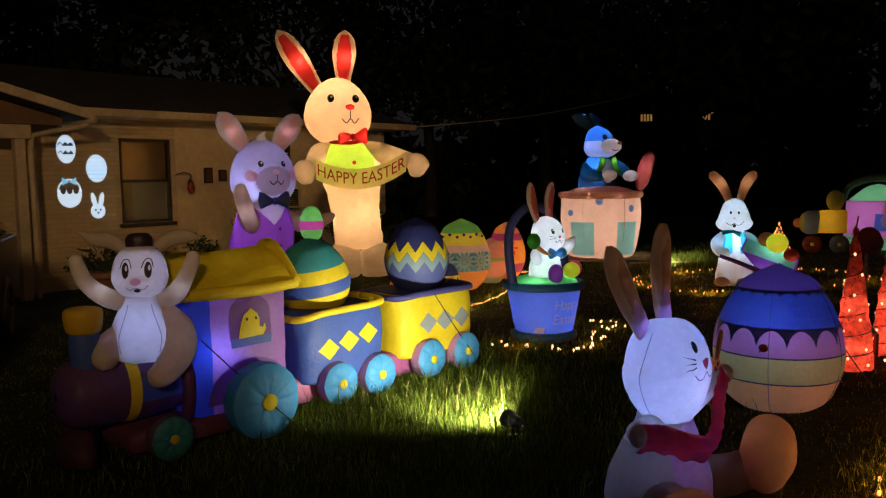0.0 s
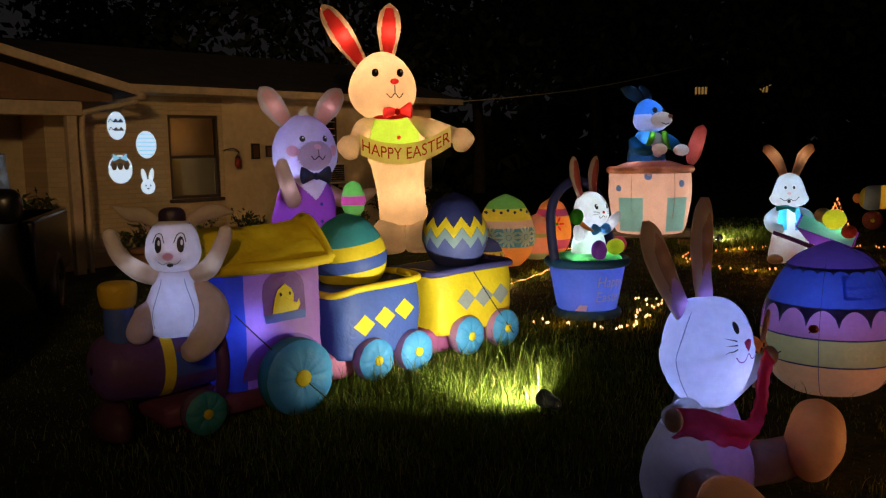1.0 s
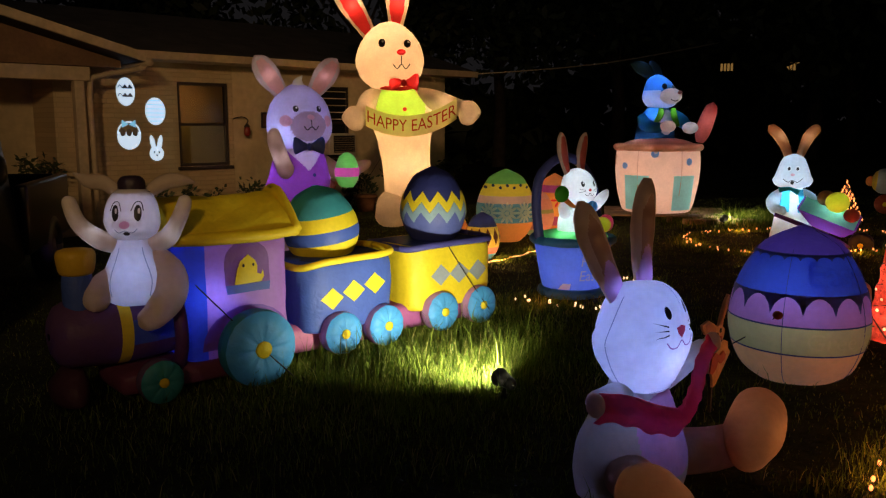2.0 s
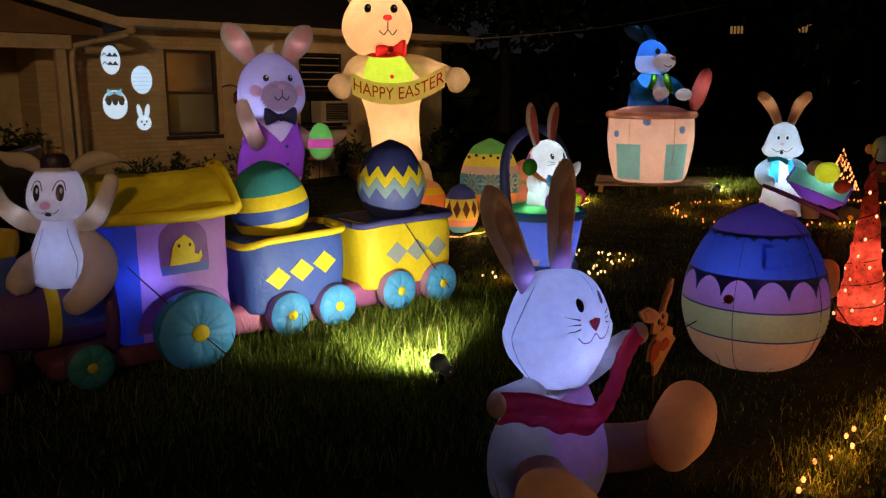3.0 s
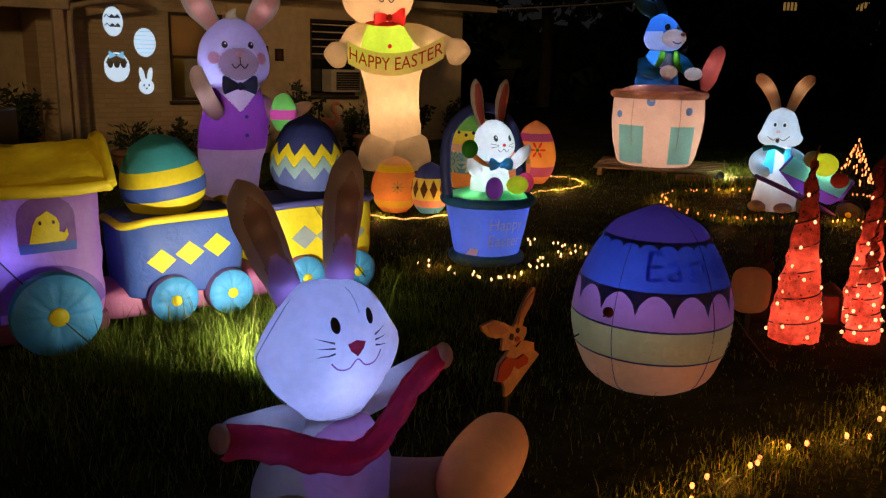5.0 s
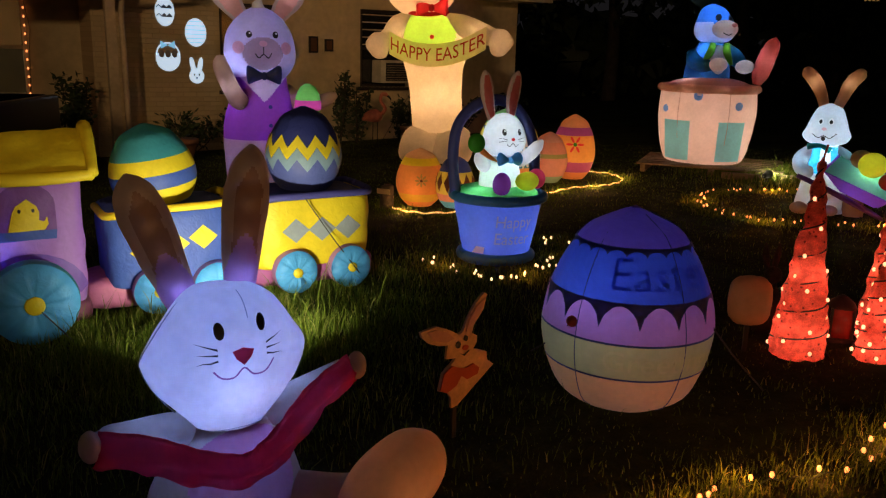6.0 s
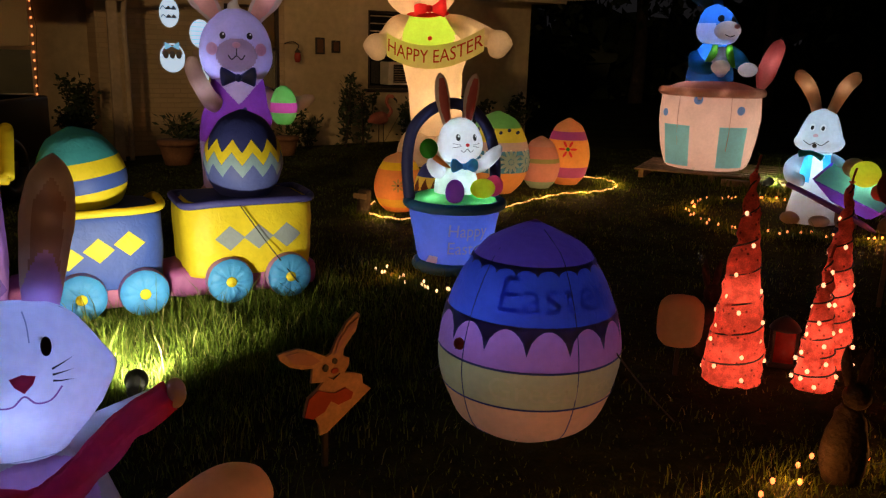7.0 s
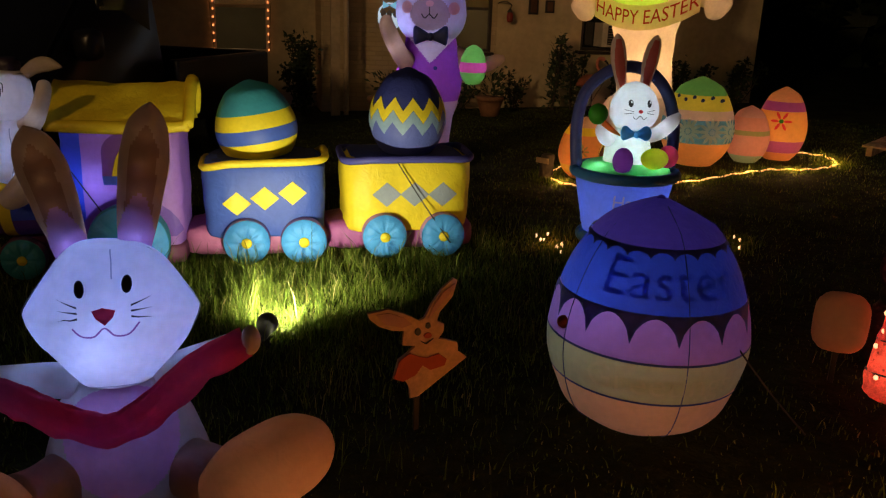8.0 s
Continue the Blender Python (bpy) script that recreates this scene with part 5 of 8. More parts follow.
def wagons():
    ob, st = wagon(0.37, 0.7, MID_BLUE, YELLOW, "yellow padded rim", fabric((0.5, 0.16, 0.34), 0.35), (0.245, 0.565), "blue inflatable wagon with yellow diamonds carrying a striped egg", True)
    diamonds(ob, st, (0.195, 0.35, 0.505), 0.37, 0.08, YELLOW, "yellow diamond", 0.03)
    band_egg(ob, 0.34, 0.5, 0.55, 0.495, 0.238, ((0.1, fabric((0.1, 0.14, 0.42), 0.3), ""), (0.3, YELLOW, "yellow stripe"), (0.46, MID_BLUE, "blue stripe"), (0.63, YELLOW, "yellow stripe"), (0.99, TEAL, "teal top")), 48, radians(-9))
    ob, st = wagon(1.165, 0.77, YELLOW, fabric((0.07, 0.07, 0.3), 0.3), "navy padded rim", fabric((0.42, 0.12, 0.36), 0.35), (0.236, 0.583), "yellow inflatable wagon with grey diamonds carrying a zigzag egg", False)
    diamonds(ob, st, (0.25, 0.415, 0.58), 0.395, 0.086, GREY_BLUE, "grey diamond")
    rings = band_egg(ob, 0.4, 0.47, 0.58, 0.53, 0.228, ((0.55, fabric((0.1, 0.13, 0.42), 0.3), "blue egg base"), (0.99, fabric((0.03, 0.04, 0.2), 0.3), "navy egg top")))
    for zc, half, mtl, lab in ((0.875, 0.035, YELLOW, "yellow zigzag band"), (0.803, 0.034, fabric((0.25, 0.38, 0.5), 0.3), "grey-blue zigzag band")):
        bm = bmesh.new()
        n = 72
        rows = []
        for k in range(n):
            a = 2 * math.pi * k / n
            tooth = abs((k % 6) - 3) / 3
            rr = [float(np.interp(zc + d + 0.075 * (tooth - 0.5), [r[0] for r in rings], [r[3] for r in rings])) + 0.006 for d in (-half, 0, half)]
            rows.append([bm.verts.new((0.4 + q * math.cos(a), 0.47 + q * math.sin(a), zc + d + 0.075 * (tooth - 0.5))) for q, d in zip(rr, (-half, 0, half))])
        for k in range(n):
            a, b = rows[k], rows[(k + 1) % n]
            for i in range(2):
                bm.faces.new((a[i], b[i], b[i + 1], a[i + 1]))
        part("zigzag_band", bm, mtl, ob, lab)
    tether(ob, (0.3, 0.2, 0.6), (0.62, 0.12, 0.12))


wagons()


# ---- the garden lamp in the grass ----
def garden_spot(x, y, way, watts, cone):
    ob = thing("garden_spotlight", x, y, 0, label="black plastic garden spotlight on a ground spike", category="spotlight", group="garden spotlights")
    way = Vector(way).normalized()
    turn = way.to_track_quat("Z", "Y").to_matrix().to_4x4()
    bm = stack([(-0.082, 0, 0, 0.003, 0.003), (-0.08, 0, 0, 0.014, 0.014), (-0.07, 0, 0, 0.028, 0.028), (-0.01, 0, 0, 0.036, 0.036), (0.03, 0, 0, 0.046, 0.046), (0.05, 0, 0, 0.047, 0.047)], 24, 4, close=False)
    bmesh.ops.solidify(bm, geom=bm.faces[:], thickness=0.004)
    bmesh.ops.transform(bm, verts=bm.verts, matrix=Matrix.Translation((0, 0, 0.1)) @ turn)
    part("housing", bm, PLASTIC_BLACK, ob)
    lens = stack([(0.0, 0, 0, 0.034, 0.034), (0.006, 0, 0, 0.034, 0.034)], 20, 1)
    bmesh.ops.transform(lens, verts=lens.verts, matrix=Matrix.Translation((0, 0, 0.1)) @ turn)
    part("lamp_lens", lens, glow("lamp_lens", (1.0, 0.92, 0.6), 30), ob, "glowing warm white lens")
    part("bracket", box(-0.012, 0.012, -0.012, 0.012, 0.0, 0.09, 0.003), PLASTIC_BLACK, ob, "", False)
    part("spike", stack([(-0.12, 0, 0, 0.004, 0.004), (0.0, 0, 0, 0.018, 0.018), (0.03, 0, 0, 0.03, 0.03)], 10, 2), PLASTIC_BLACK, ob)
    p = Vector((x, y, ground_z(x, y) + 0.1)) + way * 0.07
    lamp("spotlight_beam", p + Vector((0, 0, 0.03)), watts, (1.0, 0.92, 0.62), 0.025, cone, p + way, 1.0)


garden_spot(0.556, 4.374, (-0.66, 0.75, 0.07), 175, 114)
garden_spot(2.3, 11.5, (0.4, 0.85, 0.12), 45, 140)


# ---- big egg ----
def big_egg():
    ob = thing("inflatable_egg", 2.01, 4.95, 0, -0.045, label="large banded inflatable egg with Easter greeting, faintly lit inside", category="inflatable egg")
    H, Rr = 0.838, 0.345
    rings = egg_rings(0.0, H, Rr)
    rings[0] = (0.0, 0, 0, 0.13, 0.13)
    zs, rs = [r[0] for r in spline(rings, 8)], [r[3] for r in spline(rings, 8)]
    rad = lambda z: float(np.interp(z, zs, rs))
    low = 0
    for top, mtl, lab in ((0.27, fabric((0.85, 0.52, 0.2), 0.5), "cream base band"), (0.44, fabric((0.5, 0.52, 0.2), 0.5), "sage green band"), (0.62, fabric((0.45, 0.22, 0.52), 0.45), "lilac scallop band"), (0.84, fabric((0.05, 0.1, 0.5), 0.45), "royal blue band"), (0.99, fabric((0.16, 0.09, 0.42), 0.45), "violet top")):
        bm = lathe_band(rings, low * H, top * H, 64, 12)
        puff(bm, 0.006, 7)
        part("egg_band", bm, mtl, ob, lab)
        low = top
    part("egg_tip", stack([(0.99 * H, 0, 0, rad(0.99 * H), rad(0.99 * H)), (H, 0, 0, 0.004, 0.004)], 32, 2), fabric((0.16, 0.09, 0.42), 0.45), ob)
    DARK = fabric((0.05, 0.06, 0.16), 0.3)

    def collar(z_top, depth, count, name, label):
        bm = bmesh.new()
        n = count * 10
        rows = []
        for k in range(n):
            a = 2 * math.pi * k / n + 0.1
            ph = (k % 10) / 10
            low = z_top - 0.012 - depth * (1 - math.sin(math.pi * ph) ** 0.55)
            rows.append([bm.verts.new(((rad(z) + 0.005) * math.cos(a), (rad(z) + 0.005) * math.sin(a), z)) for z in np.linspace(z_top, low, 5)])
        for k in range(n):
            a, b = rows[k], rows[(k + 1) % n]
            for i in range(4):
                bm.faces.new((a[i], a[i + 1], b[i + 1], b[i]))
        bmesh.ops.recalc_face_normals(bm, faces=bm.faces)
        part(name, bm, DARK, ob, label)
    collar(0.625 * H, 0.085, 14, "scallop_trim", "dark navy scalloped trim")
    collar(0.85 * H, 0.02, 20, "scallop_trim", "dark navy scalloped trim")
    for z in (0.27 * H, 0.44 * H):
        bm = lathe_band(rings, z - 0.004, z + 0.004, 64, 1)
        for v in bm.verts:
            v.co.x *= 1.01
            v.co.y *= 1.01
        part("seam_band", bm, DARK, ob)
    for k in range(5):
        a = radians(-112 + 72 * k)
        pts = [((rad(z) + 0.004) * math.cos(a), (rad(z) + 0.004) * math.sin(a), z) for z in np.linspace(0.02, 0.97 * H, 14)]
        part("seam", cord(pts, 0.0016, 6, 2), DARK, ob)
    for words, size, z, mid, mtl in (("Easter", 0.165, 0.735 * H, -50, fabric((0.06, 0.12, 0.56), 0.7)), ("Greetings", 0.12, 0.355 * H, -52, fabric((0.54, 0.54, 0.22), 0.62))):
        bm = lettering(words, size)
        for v in bm.verts:
            zz = z + v.co.z
            a = radians(mid) + v.co.x * 1.05 / rad(z)
            v.co = Vector(((rad(zz) + 0.005) * math.cos(a), (rad(zz) + 0.005) * math.sin(a), zz))
        part("egg_writing", bm, mtl, ob, "printed lettering")
    inner_lamp(ob, (-0.05, -0.14, 0.49), 2.0, (0.5, 0.57, 1), 0.008)
    part("valve", ball(-0.15, -0.3, 0.42, 0.025, 0.025, 0.022, 14), DARK_RED, ob, "red tether tab")
    tether(ob, (-0.15, -0.31, 0.42), (-0.36, -0.12, 0.2))
    tether(ob, (0.33, -0.02, 0.4), (0.55, 0.1, 0.12))


big_egg()


# ---- basket rabbit ----
def basket_rabbit():
    ob = thing("inflatable_basket_rabbit", 0.69, 7.05, 45, label="white inflatable rabbit in a glowing blue Easter basket", category="inflatable rabbit")
    bucket = stack([(0.03, 0, 0, 0.2, 0.2), (0.06, 0, 0, 0.235, 0.235), (0.25, 0, 0, 0.275, 0.275), (0.43, 0, 0, 0.31, 0.31)], 48, 5, wrinkle=0.005)
    bt = tree_of(bucket)
    part("bucket", bucket, fabric((0.13, 0.22, 0.72)), ob, "glowing blue basket side")
    for z, r, w, lab in ((0.035, 0.24, 0.04, "teal blue base ring"), (0.455, 0.315, 0.034, "teal blue rim")):
        part("rim", tube([(r * math.cos(a), r * math.sin(a), z, w, w) for a in np.linspace(0, 2 * math.pi, 25)], 14, 3), fabric((0.06, 0.22, 0.5), 0.4), ob, lab)
    part("grass_top", stack([(0.44, 0, 0, 0.29, 0.29), (0.5, 0, 0, 0.26, 0.26), (0.53, 0, 0, 0.12, 0.12), (0.535, 0, 0, 0.01, 0.01)], 36, 4), fabric((0.25, 0.9, 0.35), 0.6), ob, "bright green cloth grass")
    inner_lamp(ob, (0.12, -0.16, 0.48), 0.28, (0.9, 1, 0.9), 0.02)
    inner_lamp(ob, (-0.18, -0.1, 0.48), 0.22, (0.9, 1, 0.9), 0.02)
    part("handle", tube([(-0.3, 0.05, 0.46, 0.038, 0.038), (-0.315, 0.08, 0.72, 0.038, 0.038), (-0.27, 0.11, 0.93, 0.038, 0.038), (-0.14, 0.12, 1.06, 0.038, 0.038), (0.01, 0.12, 1.1, 0.038, 0.038), (0.16, 0.12, 1.05, 0.038, 0.038), (0.27, 0.11, 0.91, 0.038, 0.038), (0.315, 0.08, 0.7, 0.038, 0.038), (0.3, 0.05, 0.46, 0.038, 0.038)], 18, 5), fabric((0.05, 0.06, 0.22), 0.3), ob, "navy hoop handle")
    part("body", stack([(0.48, 0, -0.02, 0.15, 0.13), (0.6, 0, -0.02, 0.145, 0.125), (0.7, 0, -0.02, 0.11, 0.1), (0.76, 0, -0.02, 0.07, 0.07)], 32, 5), WHITE, ob)
    head = stack([(0.72, 0.01, -0.03, 0.04, 0.04), (0.74, 0.01, -0.03, 0.1, 0.09), (0.8, 0.01, -0.04, 0.145, 0.125), (0.87, 0.01, -0.04, 0.15, 0.13), (0.95, 0.01, -0.03, 0.12, 0.11), (1.0, 0.01, -0.02, 0.07, 0.07), (1.02, 0.01, -0.02, 0.01, 0.01)], 36, 5)
    ht = tree_of(head)
    part("head", head, WHITE, ob)
    for x in (-0.045, 0.065):
        eye(ob, ht, x, 0.9, 0.014, 0.021)
    part("nose", patch(ht, oval(0.012, 0.855, 0.014, 0.011, 10), 0.006, 1), RED, ob)
    part("mouth", stroke(ht, [(-0.03, 0.825), (-0.01, 0.81), (0.012, 0.83), (0.035, 0.81), (0.055, 0.825)], 0.004), INK, ob)
    for sgn in (-1, 1):
        for dz in (0.008, -0.008):
            part("whisker", stroke(ht, [(0.012 + sgn * 0.04, 0.85 + dz * 0.5), (0.012 + sgn * 0.09, 0.85 + dz * 1.6)], 0.003), INK, ob)
    ear(ob, (-0.07, 0.0, 0.97), (-0.12, 0.03, 1.3), 0.05, fabric((0.62, 0.14, 0.12)), skin=fabric((0.7, 0.55, 0.5)), depth=0.028)
    ear(ob, (0.07, 0.0, 0.97), (0.13, 0.03, 1.3), 0.05, fabric((0.62, 0.14, 0.12)), skin=fabric((0.7, 0.55, 0.5)), depth=0.028)
    part("arm", tube([(0.09, -0.02, 0.68, 0.04, 0.04), (0.17, -0.05, 0.71, 0.045, 0.042), (0.25, -0.07, 0.79, 0.042, 0.04), (0.285, -0.08, 0.84, 0.012, 0.012)], 16, 5), WHITE, ob)
    part("arm", tube([(-0.09, -0.02, 0.68, 0.04, 0.04), (-0.15, -0.07, 0.67, 0.045, 0.042), (-0.2, -0.11, 0.73, 0.042, 0.04), (-0.22, -0.12, 0.77, 0.012, 0.012)], 16, 5), WHITE, ob)
    bow_tie(ob, 0.0, -0.15, 0.715, 0.15, 0.09, SKY, "bright blue bow tie")
    carrot = new("carrot")
    carrot.parent = ob
    part("carrot_root", tube([(-0.2, -0.14, 0.78, 0.02, 0.02), (-0.15, -0.16, 0.74, 0.016, 0.016), (-0.1, -0.18, 0.71, 0.004, 0.004)], 12, 4), ORANGE, carrot)
    part("carrot_leaf", ball(-0.235, -0.13, 0.83, 0.06, 0.05, 0.065, 18), fabric((0.06, 0.35, 0.03)), carrot, "green carrot top")
    for x, y, z, rx, rz, mtl, lab in ((-0.08, -0.22, 0.56, 0.062, 0.082, PURPLE, "purple egg"), (0.12, -0.2, 0.575, 0.085, 0.065, fabric((0.75, 0.8, 0.06)), "lemon yellow egg"), (0.22, -0.14, 0.58, 0.065, 0.07, fabric((0.75, 0.08, 0.25)), "cherry pink egg")):
        e = ball(x, y, z, rx, 0.06, rz, 24)
        part("basket_egg", e, mtl, ob, lab)
        inner_lamp(ob, (x, y, z), 0.05, (1, 1, 1), 0.01)
    LET = fabric((0.42, 0.34, 0.42), 0.4)
    for words, z, cx, size in (("Happy", 0.31, 0.0, 0.12), ("Easter", 0.19, 0.0, 0.12)):
        bm = lettering(words, size)
        for v in bm.verts:
            v.co.x, v.co.z = v.co.x * 0.85 + cx, v.co.z + z
        lay(bt, bm, 0.005)
        part("basket_writing", bm, LET, ob, "faded lettering")
    part("patch", patch(bt, [(-0.22, 0.08), (-0.17, 0.08), (-0.17, 0.13), (-0.21, 0.13)], 0.006, 1), CREAM, ob)
    inner_lamp(ob, (0.0, -0.02, 0.6), 1.2, (0.75, 0.9, 1))
    inner_lamp(ob, (0.01, -0.03, 0.86), 1.3, (0.75, 0.9, 1))
    inner_lamp(ob, (0.03, -0.02, 0.28), 3.2, (0.7, 0.8, 1))
    inner_lamp(ob, (0.0, -0.17, 0.715), 0.04, (0.8, 0.9, 1), 0.01)
    inner_lamp(ob, (0.2, -0.06, 0.74), 0.14, (0.8, 0.9, 1), 0.02)
    inner_lamp(ob, (-0.16, -0.08, 0.69), 0.14, (0.8, 0.9, 1), 0.02)


basket_rabbit()


# ---- rabbit in the tub, on a pallet ----
def pallet():
    ob = thing("wooden_pallet", 1.5, 12.55, 2, label="weathered wooden pallet lying on the lawn", category="pallet")
    for k in range(7):
        part("board", box(-0.75, 0.95, -0.62 + k * 0.19, -0.5 + k * 0.19, 0.09, 0.11, 0.004), WOOD, ob, "", False)
    for x in (-0.7, 0.1, 0.85):
        part("stringer", box(x, x + 0.06, -0.62, 0.64, 0.0, 0.09, 0.004), WOOD, ob, "", False)
    ob = thing("wooden_plank", 2.25, 11.75, 14, label="pale plank lying beside the pallet", category="plank")
    part("board", box(-0.45, 0.5, -0.06, 0.06, 0.0, 0.07, 0.006), WOOD, ob, "", False)


pallet()


def tub_rabbit():
    ob = thing("inflatable_tub_rabbit", 1.475, 12.55, 1.8, 0.115, label="blue inflatable rabbit in a spotted pink tub with striped panels", category="inflatable rabbit")
    TUB = fabric((0.88, 0.7, 0.64))
    tub = stack([(0.0, 0, 0, 0.42, 0.42), (0.05, 0, 0, 0.49, 0.49), (0.3, 0, 0, 0.55, 0.55), (0.6, 0, 0, 0.585, 0.585), (0.88, 0, 0, 0.57, 0.57)], 64, 6, wrinkle=0.008)
    tt = tree_of(tub)

    part("tub", tub, TUB, ob, "pale pink tub")
    for x0, x1 in ((-0.455, -0.14), (0.19, 0.47)):
        part("tub_panel", patch(tt, [(x0 * 0.93, 0.05), (x1 * 0.93, 0.05), (x1, 0.53), (x0, 0.53)], 0.006, 7), fabric((0.3, 0.85, 1.0), 0.85), ob, "turquoise panel")
    for x, z, r in ((-0.455, 0.66, 0.045), (-0.07, 0.83, 0.055), (0.39, 0.72, 0.05)):
        part("tub_spot", patch(tt, oval(x, z, r * (1 - abs(x) * 0.5), r), 0.006, 1), fabric((0.2, 0.45, 0.95), 0.8), ob, "blue spot")
    for a in range(0, 360, 60):
        part("seam", cord([((r + 0.004) * math.cos(radians(a)), (r + 0.004) * math.sin(radians(a)), z) for z, r in ((0.03, 0.47), (0.3, 0.55), (0.6, 0.585), (0.86, 0.572))], 0.003), fabric((0.6, 0.4, 0.36)), ob)
    part("rim", tube([(0.575 * math.cos(a), 0.575 * math.sin(a), 0.91, 0.05, 0.05) for a in np.linspace(0, 2 * math.pi, 33)], 14, 3), fabric((0.8, 0.52, 0.44)), ob, "salmon pink rim")
    part("tub_top", stack([(0.9, 0, 0, 0.54, 0.54), (0.98, 0, 0, 0.45, 0.45), (1.03, 0, 0, 0.25, 0.25), (1.04, 0, 0, 0.01, 0.01)], 40, 4), fabric((0.66, 0.4, 0.36)), ob)
    BL = fabric((0.08, 0.32, 0.66))
    part("body", stack([(1.0, -0.05, 0.05, 0.28, 0.25), (1.2, -0.05, 0.05, 0.26, 0.22), (1.42, -0.04, 0.03, 0.19, 0.17), (1.55, -0.02, 0.02, 0.12, 0.12)], 36, 5), fabric((0.05, 0.24, 0.42)), ob, "blue-teal coat")
    part("shirt_front", ball(0.08, -0.12, 1.28, 0.11, 0.11, 0.2), fabric((0.55, 0.5, 0.58)), ob)
    for x, t in ((0.01, -0.35), (0.17, 0.25)):
        part("lapel", tube([(x, -0.22, 1.5, 0.03, 0.02), (x + t * 0.05, -0.25, 1.38, 0.045, 0.02), (x + t * 0.3, -0.26, 1.22, 0.02, 0.015)], 12, 4), fabric((0.15, 0.5, 0.05)), ob, "green lapel")
    head = stack([(1.5, 0, 0, 0.07, 0.07), (1.54, 0, -0.02, 0.19, 0.17), (1.66, 0.0, -0.03, 0.25, 0.22), (1.8, -0.01, -0.02, 0.22, 0.2), (1.95, -0.04, 0, 0.14, 0.14), (2.02, -0.05, 0, 0.02, 0.02)], 36, 5)

    def head_kind(c, n):
        return "cheek" if c.z < 1.76 - 0.25 * max(0.0, c.x) and n.y < 0.35 else "crown"
    ht = tree_of(head)
    skins(ob, head, head_kind, {"cheek": ("cheek", fabric((0.72, 0.74, 0.8)), "pale grey cheeks"), "crown": ("head", BL, "sky blue head")})
    part("muzzle", ball(0.13, -0.24, 1.68, 0.15, 0.13, 0.12), fabric((0.75, 0.68, 0.66)), ob)
    inner_lamp(ob, (0.13, -0.24, 1.68), 0.3, (0.85, 0.85, 1), 0.02)
    part("nose", ball(0.24, -0.33, 1.73, 0.035, 0.03, 0.03, 14), PINK, ob)
    part("mouth", cord([(0.12, -0.37, 1.63), (0.18, -0.365, 1.6), (0.22, -0.34, 1.62)], 0.006), INK, ob)
    for x in (0.04, 0.18):
        eye(ob, ht, x, 1.83, 0.035, 0.045, False)
    part("ear", tube([(-0.1, 0.02, 1.95, 0.06, 0.04), (-0.2, 0.05, 2.08, 0.1, 0.05), (-0.32, 0.08, 2.16, 0.09, 0.045), (-0.42, 0.1, 2.2, 0.01, 0.01)], 18, 5), fabric((0.05, 0.16, 0.2), 0.4), ob, "dark teal ear")
    part("ear", tube([(-0.03, 0.03, 1.97, 0.06, 0.04), (-0.08, 0.06, 2.1, 0.08, 0.05), (-0.13, 0.08, 2.2, 0.05, 0.03), (-0.16, 0.09, 2.23, 0.01, 0.01)], 18, 5), BL, ob)
    part("arm", tube([(0.15, 0, 1.42, 0.09, 0.09), (0.26, -0.12, 1.33, 0.1, 0.09), (0.34, -0.22, 1.25, 0.08, 0.08), (0.36, -0.24, 1.23, 0.03, 0.03)], 18, 5), fabric((0.03, 0.25, 0.4)), ob)
    part("hand", ball(0.4, -0.27, 1.2, 0.11, 0.09, 0.09), fabric((0.68, 0.64, 0.66)), ob)
    part("hand", ball(0.1, -0.3, 1.22, 0.11, 0.09, 0.09), fabric((0.62, 0.52, 0.5)), ob)
    part("arm", tube([(-0.22, 0, 1.36, 0.09, 0.09), (-0.18, -0.14, 1.24, 0.1, 0.09), (-0.02, -0.26, 1.2, 0.08, 0.08), (0.02, -0.27, 1.2, 0.03, 0.03)], 18, 5), fabric((0.03, 0.25, 0.4)), ob)
    part("foot", tube([(0.55, -0.1, 0.98, 0.05, 0.05), (0.58, -0.12, 1.1, 0.1, 0.08), (0.63, -0.12, 1.28, 0.105, 0.08), (0.69, -0.12, 1.46, 0.08, 0.06), (0.71, -0.12, 1.53, 0.01, 0.01)], 20, 5), fabric((0.72, 0.22, 0.24)), ob, "coral pink foot")
    inner_lamp(ob, (0, 0, 0.5), 11, (1.0, 0.78, 0.62))
    inner_lamp(ob, (-0.05, 0.0, 1.3), 5.5, COOL)
    for x in (0.01, 0.17):
        inner_lamp(ob, (x, -0.245, 1.4), 0.08, (1, 1, 0.9), 0.01)
    inner_lamp(ob, (0.4, -0.27, 1.2), 0.16, (0.9, 0.9, 1), 0.02)
    inner_lamp(ob, (0.1, -0.3, 1.22), 0.14, (1, 0.9, 0.8), 0.02)
    inner_lamp(ob, (0.08, -0.12, 1.28), 0.3, (0.8, 0.85, 1), 0.02)
    inner_lamp(ob, (0.27, -0.13, 1.33), 0.15, COOL, 0.02)
    inner_lamp(ob, (-0.17, -0.14, 1.25), 0.15, COOL, 0.02)
    inner_lamp(ob, (-0.23, 0.06, 2.1), 0.12, COOL, 0.02)
    inner_lamp(ob, (0, 0, 1.74), 3.6, COOL)
    inner_lamp(ob, (0.63, -0.12, 1.28), 0.35, (1, 0.8, 0.7))
    for c in ob.children:
        if c.type == "MESH" and not c.name.startswith(("tub", "rim", "seam", "foot")):
            for v in c.data.vertices:
                v.co.z = 1.0 + (v.co.z - 1.0) * 0.9
    inner_lamp(ob, (-0.25, -0.2, 0.95), 0.8, (1.0, 0.8, 0.7))
